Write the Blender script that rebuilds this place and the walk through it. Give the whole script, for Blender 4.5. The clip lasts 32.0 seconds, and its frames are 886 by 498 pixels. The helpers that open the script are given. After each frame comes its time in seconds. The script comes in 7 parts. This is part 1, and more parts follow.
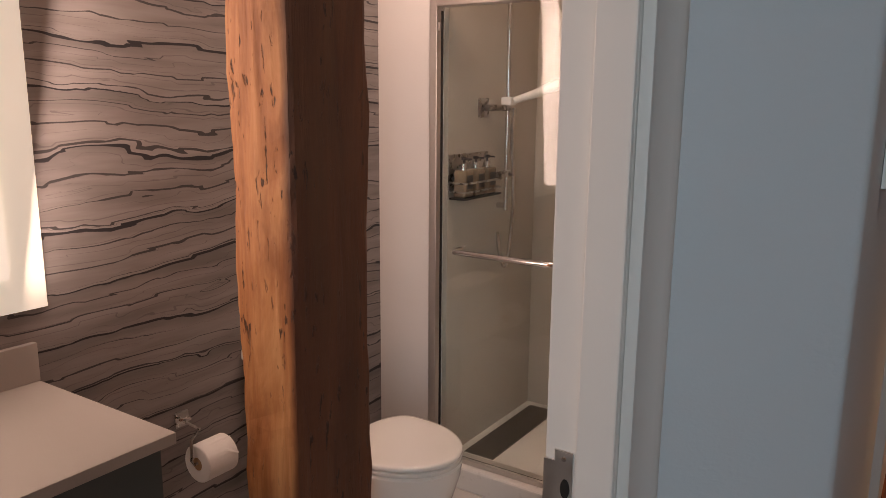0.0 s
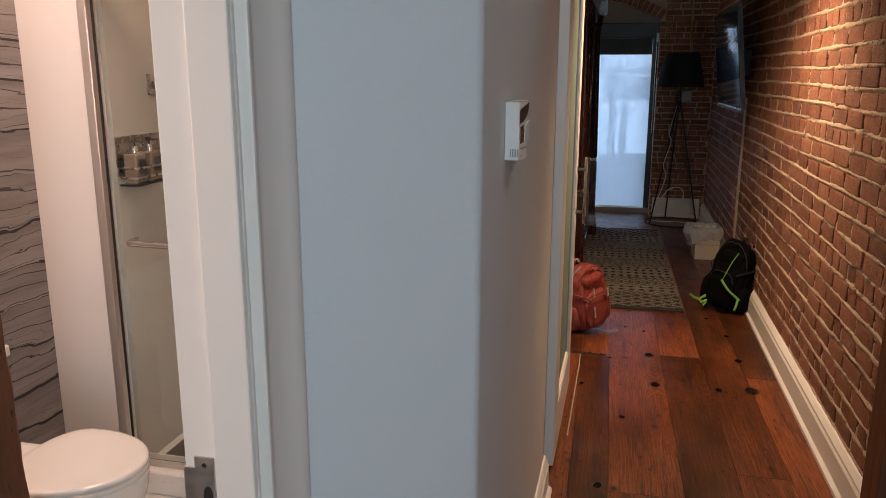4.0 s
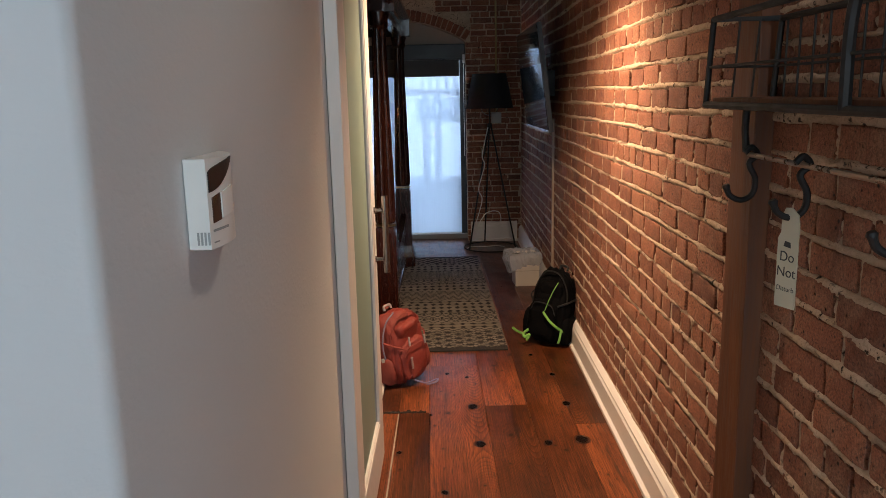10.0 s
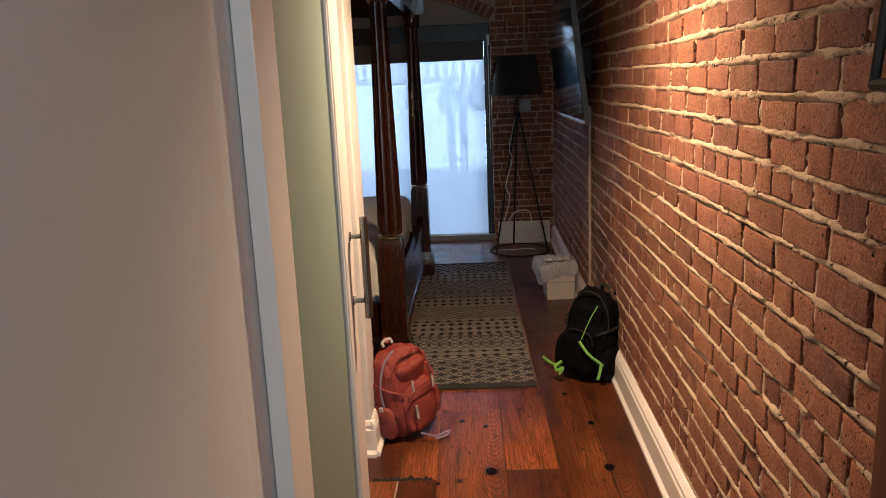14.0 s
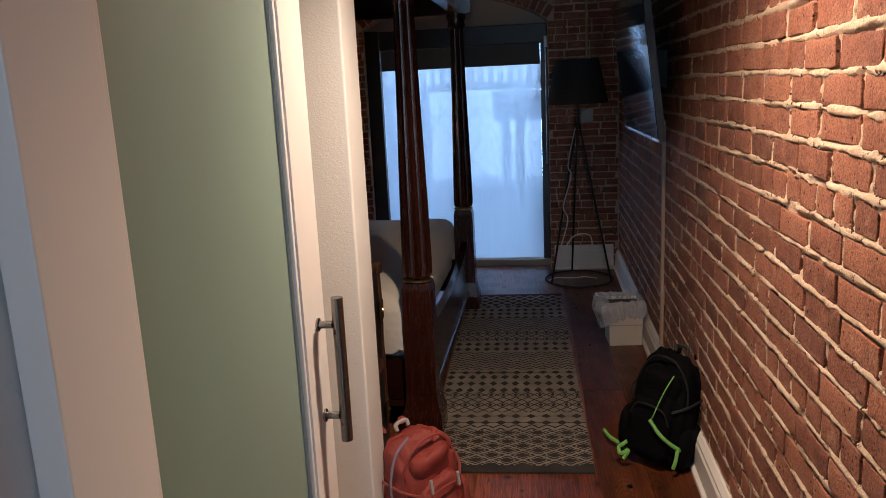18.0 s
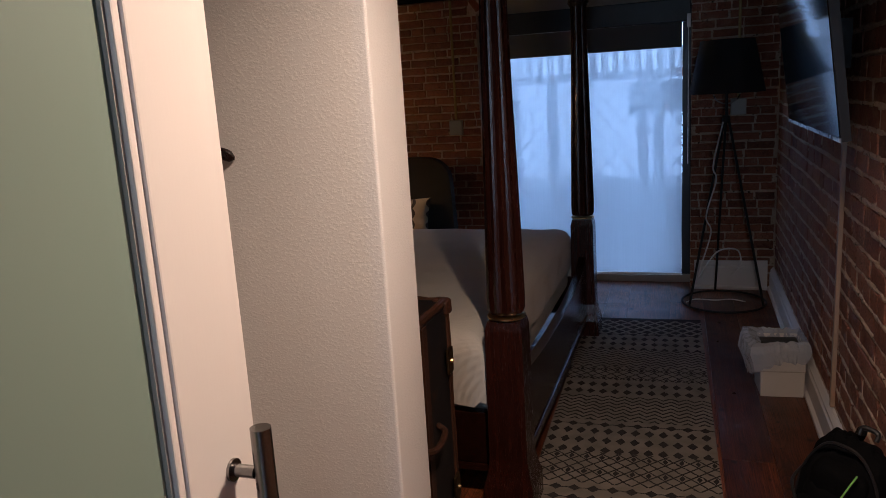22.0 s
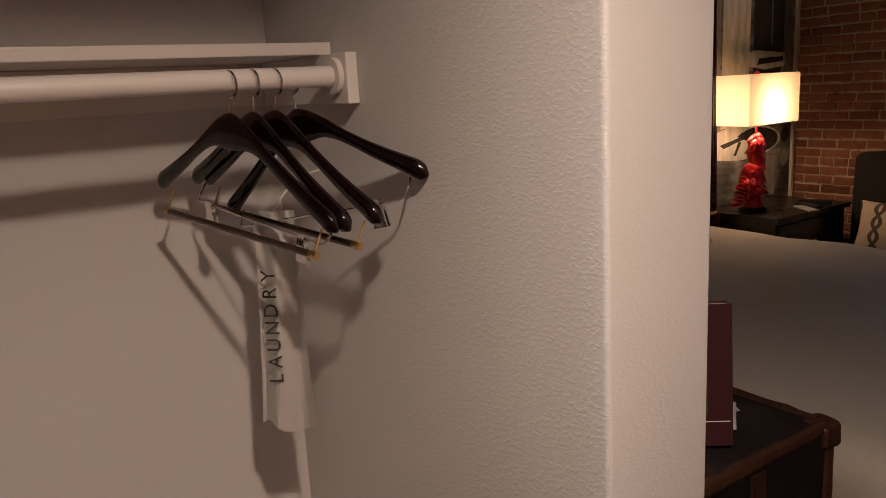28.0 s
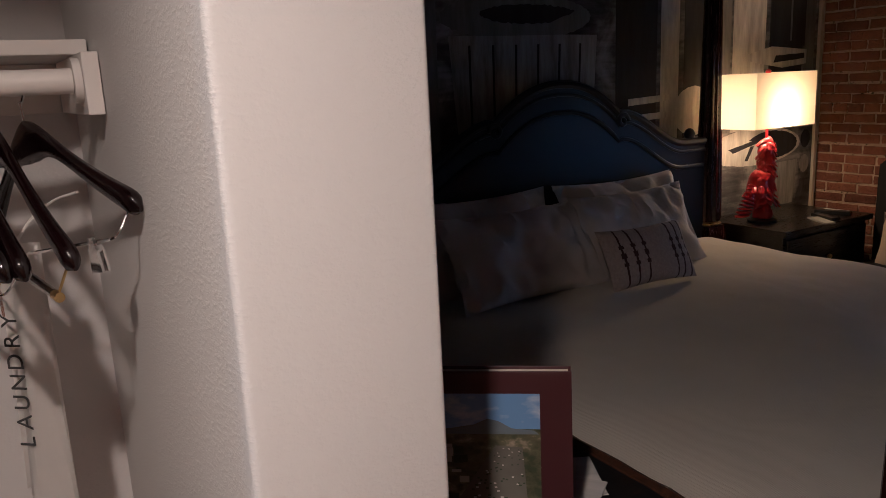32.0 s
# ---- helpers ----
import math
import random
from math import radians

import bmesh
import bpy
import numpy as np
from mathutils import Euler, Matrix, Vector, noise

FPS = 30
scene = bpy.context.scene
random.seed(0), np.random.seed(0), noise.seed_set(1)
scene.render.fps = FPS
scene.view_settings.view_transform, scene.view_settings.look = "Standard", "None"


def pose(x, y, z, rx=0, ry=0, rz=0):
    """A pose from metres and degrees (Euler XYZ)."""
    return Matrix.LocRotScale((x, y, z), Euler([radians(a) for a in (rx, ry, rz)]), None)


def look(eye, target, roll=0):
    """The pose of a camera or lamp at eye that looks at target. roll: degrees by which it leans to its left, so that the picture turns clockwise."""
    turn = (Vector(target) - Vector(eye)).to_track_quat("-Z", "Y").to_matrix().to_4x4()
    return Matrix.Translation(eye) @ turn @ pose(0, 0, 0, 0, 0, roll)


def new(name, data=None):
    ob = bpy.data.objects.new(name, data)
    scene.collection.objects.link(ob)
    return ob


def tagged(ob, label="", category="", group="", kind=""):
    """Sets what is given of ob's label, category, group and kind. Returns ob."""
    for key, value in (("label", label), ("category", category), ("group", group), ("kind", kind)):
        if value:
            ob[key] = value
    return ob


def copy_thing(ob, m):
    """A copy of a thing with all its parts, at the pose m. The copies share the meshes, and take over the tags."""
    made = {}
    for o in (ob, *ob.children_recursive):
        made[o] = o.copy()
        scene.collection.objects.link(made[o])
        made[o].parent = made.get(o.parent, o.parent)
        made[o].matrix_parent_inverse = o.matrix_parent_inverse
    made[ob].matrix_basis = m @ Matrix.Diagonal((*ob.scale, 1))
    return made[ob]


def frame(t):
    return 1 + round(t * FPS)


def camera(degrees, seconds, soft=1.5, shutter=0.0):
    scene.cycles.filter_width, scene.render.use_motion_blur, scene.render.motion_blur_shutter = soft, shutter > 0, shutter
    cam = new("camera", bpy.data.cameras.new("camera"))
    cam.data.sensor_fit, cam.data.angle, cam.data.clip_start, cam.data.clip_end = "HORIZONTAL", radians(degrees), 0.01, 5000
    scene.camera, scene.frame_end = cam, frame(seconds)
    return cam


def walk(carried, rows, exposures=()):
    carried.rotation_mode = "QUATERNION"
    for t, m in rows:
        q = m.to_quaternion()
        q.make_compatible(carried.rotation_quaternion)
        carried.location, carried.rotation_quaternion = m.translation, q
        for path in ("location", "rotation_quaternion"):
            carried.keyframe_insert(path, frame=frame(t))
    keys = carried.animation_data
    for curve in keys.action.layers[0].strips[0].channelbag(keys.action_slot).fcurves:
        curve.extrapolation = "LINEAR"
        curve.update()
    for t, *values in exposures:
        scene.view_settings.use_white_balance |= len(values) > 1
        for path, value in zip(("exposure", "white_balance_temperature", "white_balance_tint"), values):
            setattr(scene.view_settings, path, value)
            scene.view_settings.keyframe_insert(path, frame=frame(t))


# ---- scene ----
cam = camera(60.4, 32.0, soft=0.85)
METRES, EYE, TILT, LEAN, TURN = 4.4, 1.525, 0.0, 0.0, 33.6
ROWS = [
    (0.0, 0.0, 0.0, 0.0, 0.09, -11.16, -0.45),
    (0.5, 0.0031, 0.0002, 0.0, -1.93, -11.48, -0.48),
    (1.0, 0.0076, 0.0002, 0.0005, -4.45, -11.87, -0.38),
    (1.5, 0.0115, 0.0008, 0.0004, -6.88, -12.16, -0.29),
    (2.0, 0.0175, 0.001, 0.0004, -9.81, -12.47, -0.16),
    (2.5, 0.0229, 0.0023, 0.0004, -12.42, -12.74, -0.12),
    (3.0, 0.0284, 0.0042, 0.0011, -15.29, -12.99, -0.14),
    (3.5, 0.0335, 0.0054, 0.0019, -17.66, -13.09, -0.19),
    (4.0, 0.0382, 0.0065, 0.0029, -20.29, -13.06, -0.14),
    (4.5, 0.0416, 0.0096, 0.0046, -22.44, -13.03, -0.16),
    (6.5, 0.0638, 0.0284, 0.0096, -29.32, -12.03, -0.04),
    (7.0, 0.0707, 0.0358, 0.0103, -30.49, -11.74, 0.0),
    (7.5, 0.0799, 0.0452, 0.0109, -31.56, -11.41, 0.12),
    (8.0, 0.0885, 0.0544, 0.0108, -32.23, -11.23, 0.28),
    (8.5, 0.098, 0.065, 0.01, -32.77, -11.15, 0.47),
    (9.0, 0.1067, 0.075, 0.0091, -33.06, -11.21, 0.73),
    (9.5, 0.1166, 0.0879, 0.0079, -33.29, -11.38, 1.01),
    (10.0, 0.1266, 0.1011, 0.0065, -33.42, -11.53, 1.23),
    (10.5, 0.1375, 0.1165, 0.0052, -33.52, -11.66, 1.39),
    (11.0, 0.151, 0.1357, 0.0036, -33.49, -11.84, 1.56),
    (11.5, 0.1628, 0.1518, 0.0047, -33.39, -12.04, 1.68),
    (12.0, 0.1771, 0.1701, 0.006, -33.16, -12.22, 1.82),
    (12.5, 0.1915, 0.186, 0.0061, -32.84, -12.3, 1.97),
    (13.0, 0.2093, 0.2042, 0.0049, -32.21, -12.37, 2.17),
    (13.5, 0.2271, 0.2206, 0.0037, -31.58, -12.42, 2.31),
    (14.0, 0.2477, 0.2394, 0.0037, -30.91, -12.38, 2.37),
    (14.5, 0.2636, 0.2551, 0.0053, -30.15, -12.38, 2.42),
    (15.0, 0.2796, 0.2725, 0.007, -29.37, -12.32, 2.46),
    (15.5, 0.2924, 0.2877, 0.007, -28.84, -12.2, 2.46),
    (17.5, 0.3449, 0.3602, 0.0074, -26.94, -11.93, 2.57),
    (18.0, 0.3569, 0.3766, 0.0088, -26.25, -11.89, 2.64),
    (18.5, 0.3685, 0.392, 0.0089, -25.38, -11.82, 2.75),
    (19.0, 0.3831, 0.4107, 0.0069, -24.28, -11.72, 2.82),
    (19.5, 0.3966, 0.4263, 0.0053, -23.22, -11.7, 2.91),
    (20.0, 0.4114, 0.444, 0.0045, -21.96, -11.75, 2.99),
    (20.5, 0.4243, 0.4596, 0.0036, -20.61, -11.82, 3.06),
    (21.0, 0.4369, 0.4769, 0.003, -19.03, -11.9, 3.23),
    (21.5, 0.4473, 0.4922, 0.0022, -17.59, -11.89, 3.35),
    (22.0, 0.4596, 0.5115, 0.0005, -15.84, -11.76, 3.41),
    (22.5, 0.4697, 0.5288, -0.0004, -14.02, -11.67, 3.38),
    (23.0, 0.481, 0.5477, 0.0006, -11.3, -11.59, 3.26),
    (23.5, 0.491, 0.5643, 0.0019, -7.98, -11.62, 3.13),
    (24.0, 0.5008, 0.5835, 0.0029, -3.78, -11.77, 2.99),
    (24.5, 0.5074, 0.5939, 0.0029, -1.01, -11.81, 3.0),
    (25.0, 0.5207, 0.6149, 0.0022, 3.03, -11.87, 2.9),
    (25.5, 0.5298, 0.6293, 0.0016, 6.89, -11.89, 2.94),
    (26.0, 0.5388, 0.6424, 0.0028, 10.43, -11.99, 2.93),
    (26.5, 0.545, 0.6524, 0.0033, 13.78, -12.09, 3.02),
    (28.5, 0.5613, 0.6908, 0.001, 23.26, -11.98, 3.0),
    (29.0, 0.567, 0.7023, 0.0008, 24.79, -11.88, 2.89),
    (29.5, 0.5738, 0.7129, 0.0013, 25.05, -11.98, 2.91),
    (30.0, 0.582, 0.7254, 0.0015, 25.27, -12.12, 2.86),
    (30.5, 0.5888, 0.7355, 0.0017, 25.35, -12.23, 2.86),
    (31.0, 0.5969, 0.7467, 0.0013, 25.3, -12.29, 2.87),
    (31.5, 0.6044, 0.7562, 0.0014, 25.25, -12.35, 2.79),
    (32.0, 0.6138, 0.7667, 0.0016, 25.19, -12.37, 2.71),
]
# seconds, stops, white balance
EXPOSURES = [
    (0, -0.85, 6800, 12), (2.5, -0.50, 6500, 10), (4, -0.25, 6700, 10), (7, 0.1, 6500, 10), (10, 0.22, 6600, 10), (13, 0.25, 6600, 10), (15, 0.2, 6100, 10), (18, -0.22, 5500, 9),
    (20, -0.42, 5500, 12), (23, -0.82, 5450, 15), (26, -1.02, 5800, 15), (29, -1.09, 5200, 13), (32, -1.02, 4850, 12),
]
walk(cam, [(t, pose(0, 0, EYE, TILT, LEAN, TURN) @ pose(METRES * x, METRES * y, METRES * z, 90 + pitch, roll, yaw)) for t, x, y, z, yaw, pitch, roll in ROWS], EXPOSURES)

# ---------------------------------------------------------------- world, lights
world = bpy.data.worlds.new("sky")
scene.world = world
world.use_nodes = True
wn = world.node_tree.nodes
sky = wn.new("ShaderNodeTexSky")
sky.sky_type, sky.sun_disc, sky.sun_elevation, sky.sun_rotation = "NISHITA", False, radians(35), radians(200)
wn["Background"].inputs[1].default_value = 0.08
world.node_tree.links.new(sky.outputs[0], wn["Background"].inputs[0])


def lamp(name, kind, m, watts, colour, **more):
    data = bpy.data.lights.new(name, kind)
    data.energy, data.color = watts, colour
    if kind == "AREA":
        data.shape = "RECTANGLE"
        data.size, data.size_y = more["size"]
    elif kind == "SPOT":
        data.spot_size, data.spot_blend, data.shadow_soft_size = radians(more["cone"]), more["blend"], more["soft"]
    else:
        data.shadow_soft_size = more["soft"]
    ob = new(name, data)
    ob.matrix_world = m
    return ob


sun = lamp("sun", "SUN", look((0, 20, 14), (0, 9, 0)), 1.0, (1, 0.95, 0.88), soft=0)
sun.data.angle = radians(12)
WARM, WARMER = (1.0, 0.685, 0.435), (1.0, 0.58, 0.26)
lamp("hall_downlight", "SPOT", look((0.48, 4.02, 2.24), (0.30, 4.10, 0)), 205, WARM, cone=149, blend=1.0, soft=0.035)
lamp("entry_daylight", "AREA", look((0.74, -1.36, 1.5), (-0.42, 1.5, 1.3)), 41, (0.68, 0.87, 1.0), size=(0.5, 1.9))
lamp("entry_downlight", "SPOT", look((0.72, 1.75, 2.86), (-0.10, 2.50, 1.15)), 22, (1.0, 0.88, 0.76), cone=100, blend=0.9, soft=0.10)
# Fill light added overhead to lift the pier and shower; no known fitting.
lamp("bath_ceiling_lamp", "AREA", look((-1.40, 2.0, 2.54), (-1.40, 2.02, 0)), 21, (1.0, 0.70, 0.565), size=(0.3, 0.5))
lamp("bedside_bulb", "POINT", pose(-2.195, 7.83, 1.295), 24, WARMER, soft=0.05)

# ---------------------------------------------------------------- materials


class Mat:
    """A small node-graph builder round one Principled shader."""

    def __init__(self, name, rough=0.5, metal=0.0, colour=(0.5, 0.5, 0.5), **more):
        self.m = bpy.data.materials.new(name)
        self.m.use_nodes = True
        self.t = self.m.node_tree
        self.b = self.t.nodes["Principled BSDF"]
        self.put("Base Color", colour), self.put("Roughness", rough), self.put("Metallic", metal)
        for key, value in more.items():
            self.put(key.replace("_", " "), value)

    def put(self, key, value):
        self.wire(self.b.inputs[key], value)

    def wire(self, socket, value):
        if isinstance(value, bpy.types.NodeSocket):
            self.t.links.new(value, socket)
        elif isinstance(value, tuple) and len(value) == 3 and socket.type == "RGBA":
            socket.default_value = (*value, 1)
        else:
            socket.default_value = value

    def node(self, kind, *ins, out=0, **attrs):
        n = self.t.nodes.new("ShaderNode" + kind)
        for k, v in attrs.items():
            if k == "operation":
                n.operation = v
            elif k == "feature":
                n.feature = v
            elif k == "data_type":
                n.data_type = v
            elif k == "blend_type":
                n.blend_type = v
            elif k == "bands":
                n.wave_type, n.bands_direction = "BANDS", v
            elif k == "dims":
                n.noise_dimensions = v
        for i, v in enumerate(ins):
            if v is not None:
                self.wire(n.inputs[i], v)
        return n.outputs[out]

    def xyz(self, scale=(1, 1, 1), shift=(0, 0, 0), random=0.0):
        co = self.node("TexCoord", out=3)
        if random:
            r = self.node("ObjectInfo", out=5)
            off = self.node("VectorMath", self.node("CombineXYZ", r, r, r), (random, random * 1.7, random * 0.6), operation="MULTIPLY")
            co = self.node("VectorMath", co, off, operation="ADD")
        return self.node("Mapping", co, shift, (0.0, 0.0, 0.0), scale)

    def noise(self, co, scale=5.0, detail=3.0, rough=0.55, dist=0.0):
        n = self.t.nodes.new("ShaderNodeTexNoise")
        self.wire(n.inputs["Vector"], co)
        n.inputs["Scale"].default_value, n.inputs["Detail"].default_value = scale, detail
        n.inputs["Roughness"].default_value, n.inputs["Distortion"].default_value = rough, dist
        return n.outputs["Fac"]

    def voronoi(self, co, scale=5.0, rnd=1.0, feature="F1", flat=False):
        n = self.t.nodes.new("ShaderNodeTexVoronoi")
        n.voronoi_dimensions = "2D" if flat else "3D"
        n.feature = feature
        self.wire(n.inputs["Vector"], co)
        n.inputs["Scale"].default_value, n.inputs["Randomness"].default_value = scale, rnd
        return n.outputs["Distance"]

    def wave(self, co, scale=5.0, dist=2.0, detail=2.0, dscale=1.0, axis="X"):
        n = self.t.nodes.new("ShaderNodeTexWave")
        n.wave_type, n.bands_direction = "BANDS", axis
        self.wire(n.inputs["Vector"], co)
        for key, v in (("Scale", scale), ("Distortion", dist), ("Detail", detail), ("Detail Scale", dscale)):
            n.inputs[key].default_value = v
        return n.outputs["Fac"]

    def ramp(self, fac, *stops, hard=False):
        n = self.t.nodes.new("ShaderNodeValToRGB")
        n.color_ramp.interpolation = "CONSTANT" if hard else "LINEAR"
        e = n.color_ramp.elements
        while len(e) < len(stops):
            e.new(0.5)
        for el, (p, c) in zip(e, stops):
            el.position = p
            el.color = (*c, 1) if isinstance(c, tuple) else (c, c, c, 1)
        self.wire(n.inputs[0], fac)
        return n.outputs[0]

    def math(self, op, a, b=0.0, c=0.0):
        return self.node("Math", a, b, c, operation=op)

    def mix(self, fac, a, b, blend="MIX"):
        n = self.t.nodes.new("ShaderNodeMix")
        n.data_type, n.blend_type = "RGBA", blend
        self.wire(n.inputs[0], fac), self.wire(n.inputs[6], a), self.wire(n.inputs[7], b)
        return n.outputs[2]

    def bump(self, height, strength=0.3, dist=0.01):
        n = self.t.nodes.new("ShaderNodeBump")
        n.inputs["Strength"].default_value, n.inputs["Distance"].default_value = strength, dist
        self.wire(n.inputs["Height"], height)
        self.put("Normal", n.outputs[0])
        return self

    def random(self):
        a = self.node("ObjectInfo", out=5)
        b = self.node("NewGeometry", out=8)
        return self.math("FRACT", self.math("ADD", a, b))


def plaster(name, colour, grain=130.0, strength=0.09, lump=70):
    m = Mat(name, 0.55)
    co = m.xyz()
    big, fine = m.noise(co, 1.6, 4), m.noise(co, grain, 3, 0.6)
    m.put("Base Color", m.mix(big, tuple(c * 0.93 for c in colour), tuple(min(1, c * 1.05) for c in colour)))
    m.put("Roughness", m.ramp(big, (0.3, 0.5), (0.7, 0.62)))
    lumps = m.noise(m.xyz((1, 1, 1.6)), lump, 2, 0.5)
    return m.bump(m.math("ADD", m.ramp(lumps, (0.46, 0.0), (0.70, 1.0)), m.math("MULTIPLY", fine, 0.35)), strength, 0.003).m


def paint(name, colour, rough=0.35, wear=0.06):
    m = Mat(name, rough)
    co = m.xyz()
    n = m.noise(co, 4, 5)
    m.put("Base Color", m.mix(n, tuple(c * (1 - wear) for c in colour), colour))
    m.put("Roughness", m.ramp(m.noise(co, 22, 3), (0.3, rough - 0.06), (0.7, rough + 0.1)))
    return m.bump(m.noise(m.xyz((40, 40, 6)), 6, 3), 0.022, 0.003).m


def metal(name, colour, rough=0.3, brush=True):
    m = Mat(name, rough, 1.0, colour)
    co = m.xyz((1, 1, 1))
    m.put("Roughness", m.ramp(m.noise(co, 30, 4), (0.3, rough * 0.75), (0.75, rough * 1.4)))
    if brush:
        m.bump(m.noise(m.xyz((300, 300, 12)), 4, 2), 0.08, 0.001)
    return m.m


def wood(name, dark, light, rough=0.35, axis="y", grain=1.0, random=7.0, knots=0.0):
    m = Mat(name, rough)
    s = {"x": (1.2, 14, 14), "y": (14, 1.2, 14), "z": (14, 14, 1.2)}[axis]
    co = m.xyz(tuple(v * grain for v in s), random=random)
    fig = m.noise(co, 1.4, 5, 0.6, 0.8)
    fib = m.noise(m.xyz(tuple(v * 7 * grain for v in s), random=random), 1.5, 3, 0.7)
    col = m.ramp(m.math("ADD", m.math("MULTIPLY", fig, 0.75), m.math("MULTIPLY", fib, 0.3)), (0.30, dark), (0.72, light))
    r = m.random()
    col = m.mix(1.0, col, m.ramp(r, (0.0, 0.72), (1.0, 1.1)), "MULTIPLY")
    if knots:
        k = m.voronoi(m.xyz({"x": (1, 2, 2), "y": (2, 1, 2), "z": (2, 2, 1)}[axis], random=random), knots)
        col = m.mix(m.ramp(k, (0.03, 0.95), (0.11, 0.0)), col, tuple(c * 0.12 for c in dark))
    m.put("Base Color", col)
    m.put("Roughness", m.ramp(fib, (0.3, rough * 0.8), (0.8, rough * 1.35)))
    return m.bump(m.math("ADD", fib, m.math("MULTIPLY", fig, 0.6)), 0.18, 0.003).m


def fabric(name, colour, scale=420.0, rough=0.9, vary=0.12, fold=0.0, weave=0.2):
    m = Mat(name, rough, Sheen_Weight=0.2 if min(colour) > 0.1 else 0.0)
    co = m.xyz()
    n = m.noise(co, 6, 4)
    m.put("Base Color", m.mix(n, tuple(c * (1 - vary) for c in colour), tuple(min(1, c * (1 + vary)) for c in colour)))
    w = m.math("MULTIPLY", m.wave(co, scale, 0.5, 1, 1, "X"), m.wave(co, scale, 0.5, 1, 1, "Z"))
    h = m.math("ADD", m.math("MULTIPLY", w, weave), m.math("MULTIPLY", m.noise(co, 9, 4, 0.6, 0.6), fold))
    return m.bump(h, 0.35, 0.012).m


WALL = plaster("wall_paint", (0.70, 0.69, 0.68), 200, 0.10, 120)
WALL_HALL = plaster("hall_paint", (0.64, 0.683, 0.712))
WALL_ROUGH = plaster("wall_paint_rippled", (0.68, 0.675, 0.66), 260, 0.17, 150)
WALL_SMOOTH = plaster("ceiling_paint", (0.70, 0.69, 0.67), 90, 0.2)
DARK_CEIL = plaster("dark_ceiling", (0.10, 0.09, 0.085), 60, 0.2)
TRIM = paint("trim_white", (0.81, 0.775, 0.735), 0.42, 0.03)
DOORWHITE = paint("door_white", (0.70, 0.675, 0.65), 0.35)
PORCELAIN = Mat("porcelain", 0.12, 0, (0.78, 0.77, 0.74), Coat_Weight=0.5).m
PULL = metal("satin_pull_steel", (0.24, 0.23, 0.22), 0.22)
STEEL = metal("brushed_steel", (0.40, 0.38, 0.36), 0.28)
CHROME = metal("chrome", (0.75, 0.74, 0.73), 0.12, False)
IRON = paint("black_iron", (0.012, 0.011, 0.011), 0.6, 0.4)
BLACK = paint("black_plastic", (0.014, 0.014, 0.015), 0.42, 0.3)
WHITEP = paint("white_plastic", (0.78, 0.77, 0.74), 0.35, 0.03)
GREYP = paint("grey_plastic", (0.34, 0.34, 0.33), 0.45, 0.1)
BRASS = metal("aged_brass", (0.60, 0.42, 0.18), 0.3, False)
DARKGAP = Mat("dark_gap", 0.9, 0, (0.012, 0.01, 0.009)).m


def brick_material():
    m = Mat("brick", 0.85)
    co = m.node("TexCoord", out=3)
    r = m.random()
    co = m.node("VectorMath", co, m.node("VectorMath", m.node("CombineXYZ", r, r, r), (13.0, 7.0, 5.0), operation="MULTIPLY"), operation="ADD")
    base = m.ramp(r, (0.0, (0.115, 0.039, 0.025)), (0.25, (0.215, 0.078, 0.045)), (0.6, (0.305, 0.120, 0.068)), (0.8, (0.24, 0.086, 0.050)), (1.0, (0.155, 0.051, 0.032)))
    mott = m.noise(co, 15, 6, 0.68)
    col = m.mix(m.ramp(mott, (0.35, 0.0), (0.75, 0.6)), base, (0.34, 0.145, 0.085))
    spots = m.noise(co, 85, 4, 0.65)
    col = m.mix(m.ramp(spots, (0.30, 0.8), (0.41, 0.0)), col, (0.07, 0.030, 0.022))
    lime = m.noise(co, 11, 5, 0.7)
    col = m.mix(m.ramp(lime, (0.58, 0.0), (0.82, 0.6)), col, (0.44, 0.31, 0.22))
    dust = m.noise(m.xyz((1.0, 1.0, 1.3)), 3.1, 5, 0.72, 0.6)
    col = m.mix(m.ramp(dust, (0.50, 0.0), (0.72, 0.55)), col, (0.42, 0.27, 0.18))
    soot = m.noise(m.xyz((1.2, 1.2, 0.8), (4.0, 1.0, 2.0)), 4.3, 5, 0.75, 0.4)
    col = m.mix(m.ramp(soot, (0.56, 0.0), (0.74, 0.6)), col, (0.085, 0.032, 0.022))
    grit = m.noise(co, 170, 3, 0.7)
    col = m.mix(1.0, col, m.ramp(grit, (0.3, 0.50), (0.7, 1.45)), "MULTIPLY")
    holes_ = m.math("ADD", m.voronoi(co, 34), m.math("MULTIPLY", m.noise(co, 120, 2), 0.12))
    pit = m.math("MULTIPLY", m.ramp(holes_, (0.15, 1.0), (0.22, 0.0)), m.ramp(m.noise(co, 19, 2), (0.44, 0.0), (0.52, 1.0)))
    m.put("Base Color", m.mix(pit, col, (0.018, 0.009, 0.007)))
    h = m.math("ADD", m.math("MULTIPLY", mott, 1.0), m.math("ADD", m.math("MULTIPLY", grit, 0.10), m.math("MULTIPLY", spots, 0.35)))
    return m.bump(m.math("SUBTRACT", h, m.math("MULTIPLY", pit, 1.0)), 0.9, 0.008).m


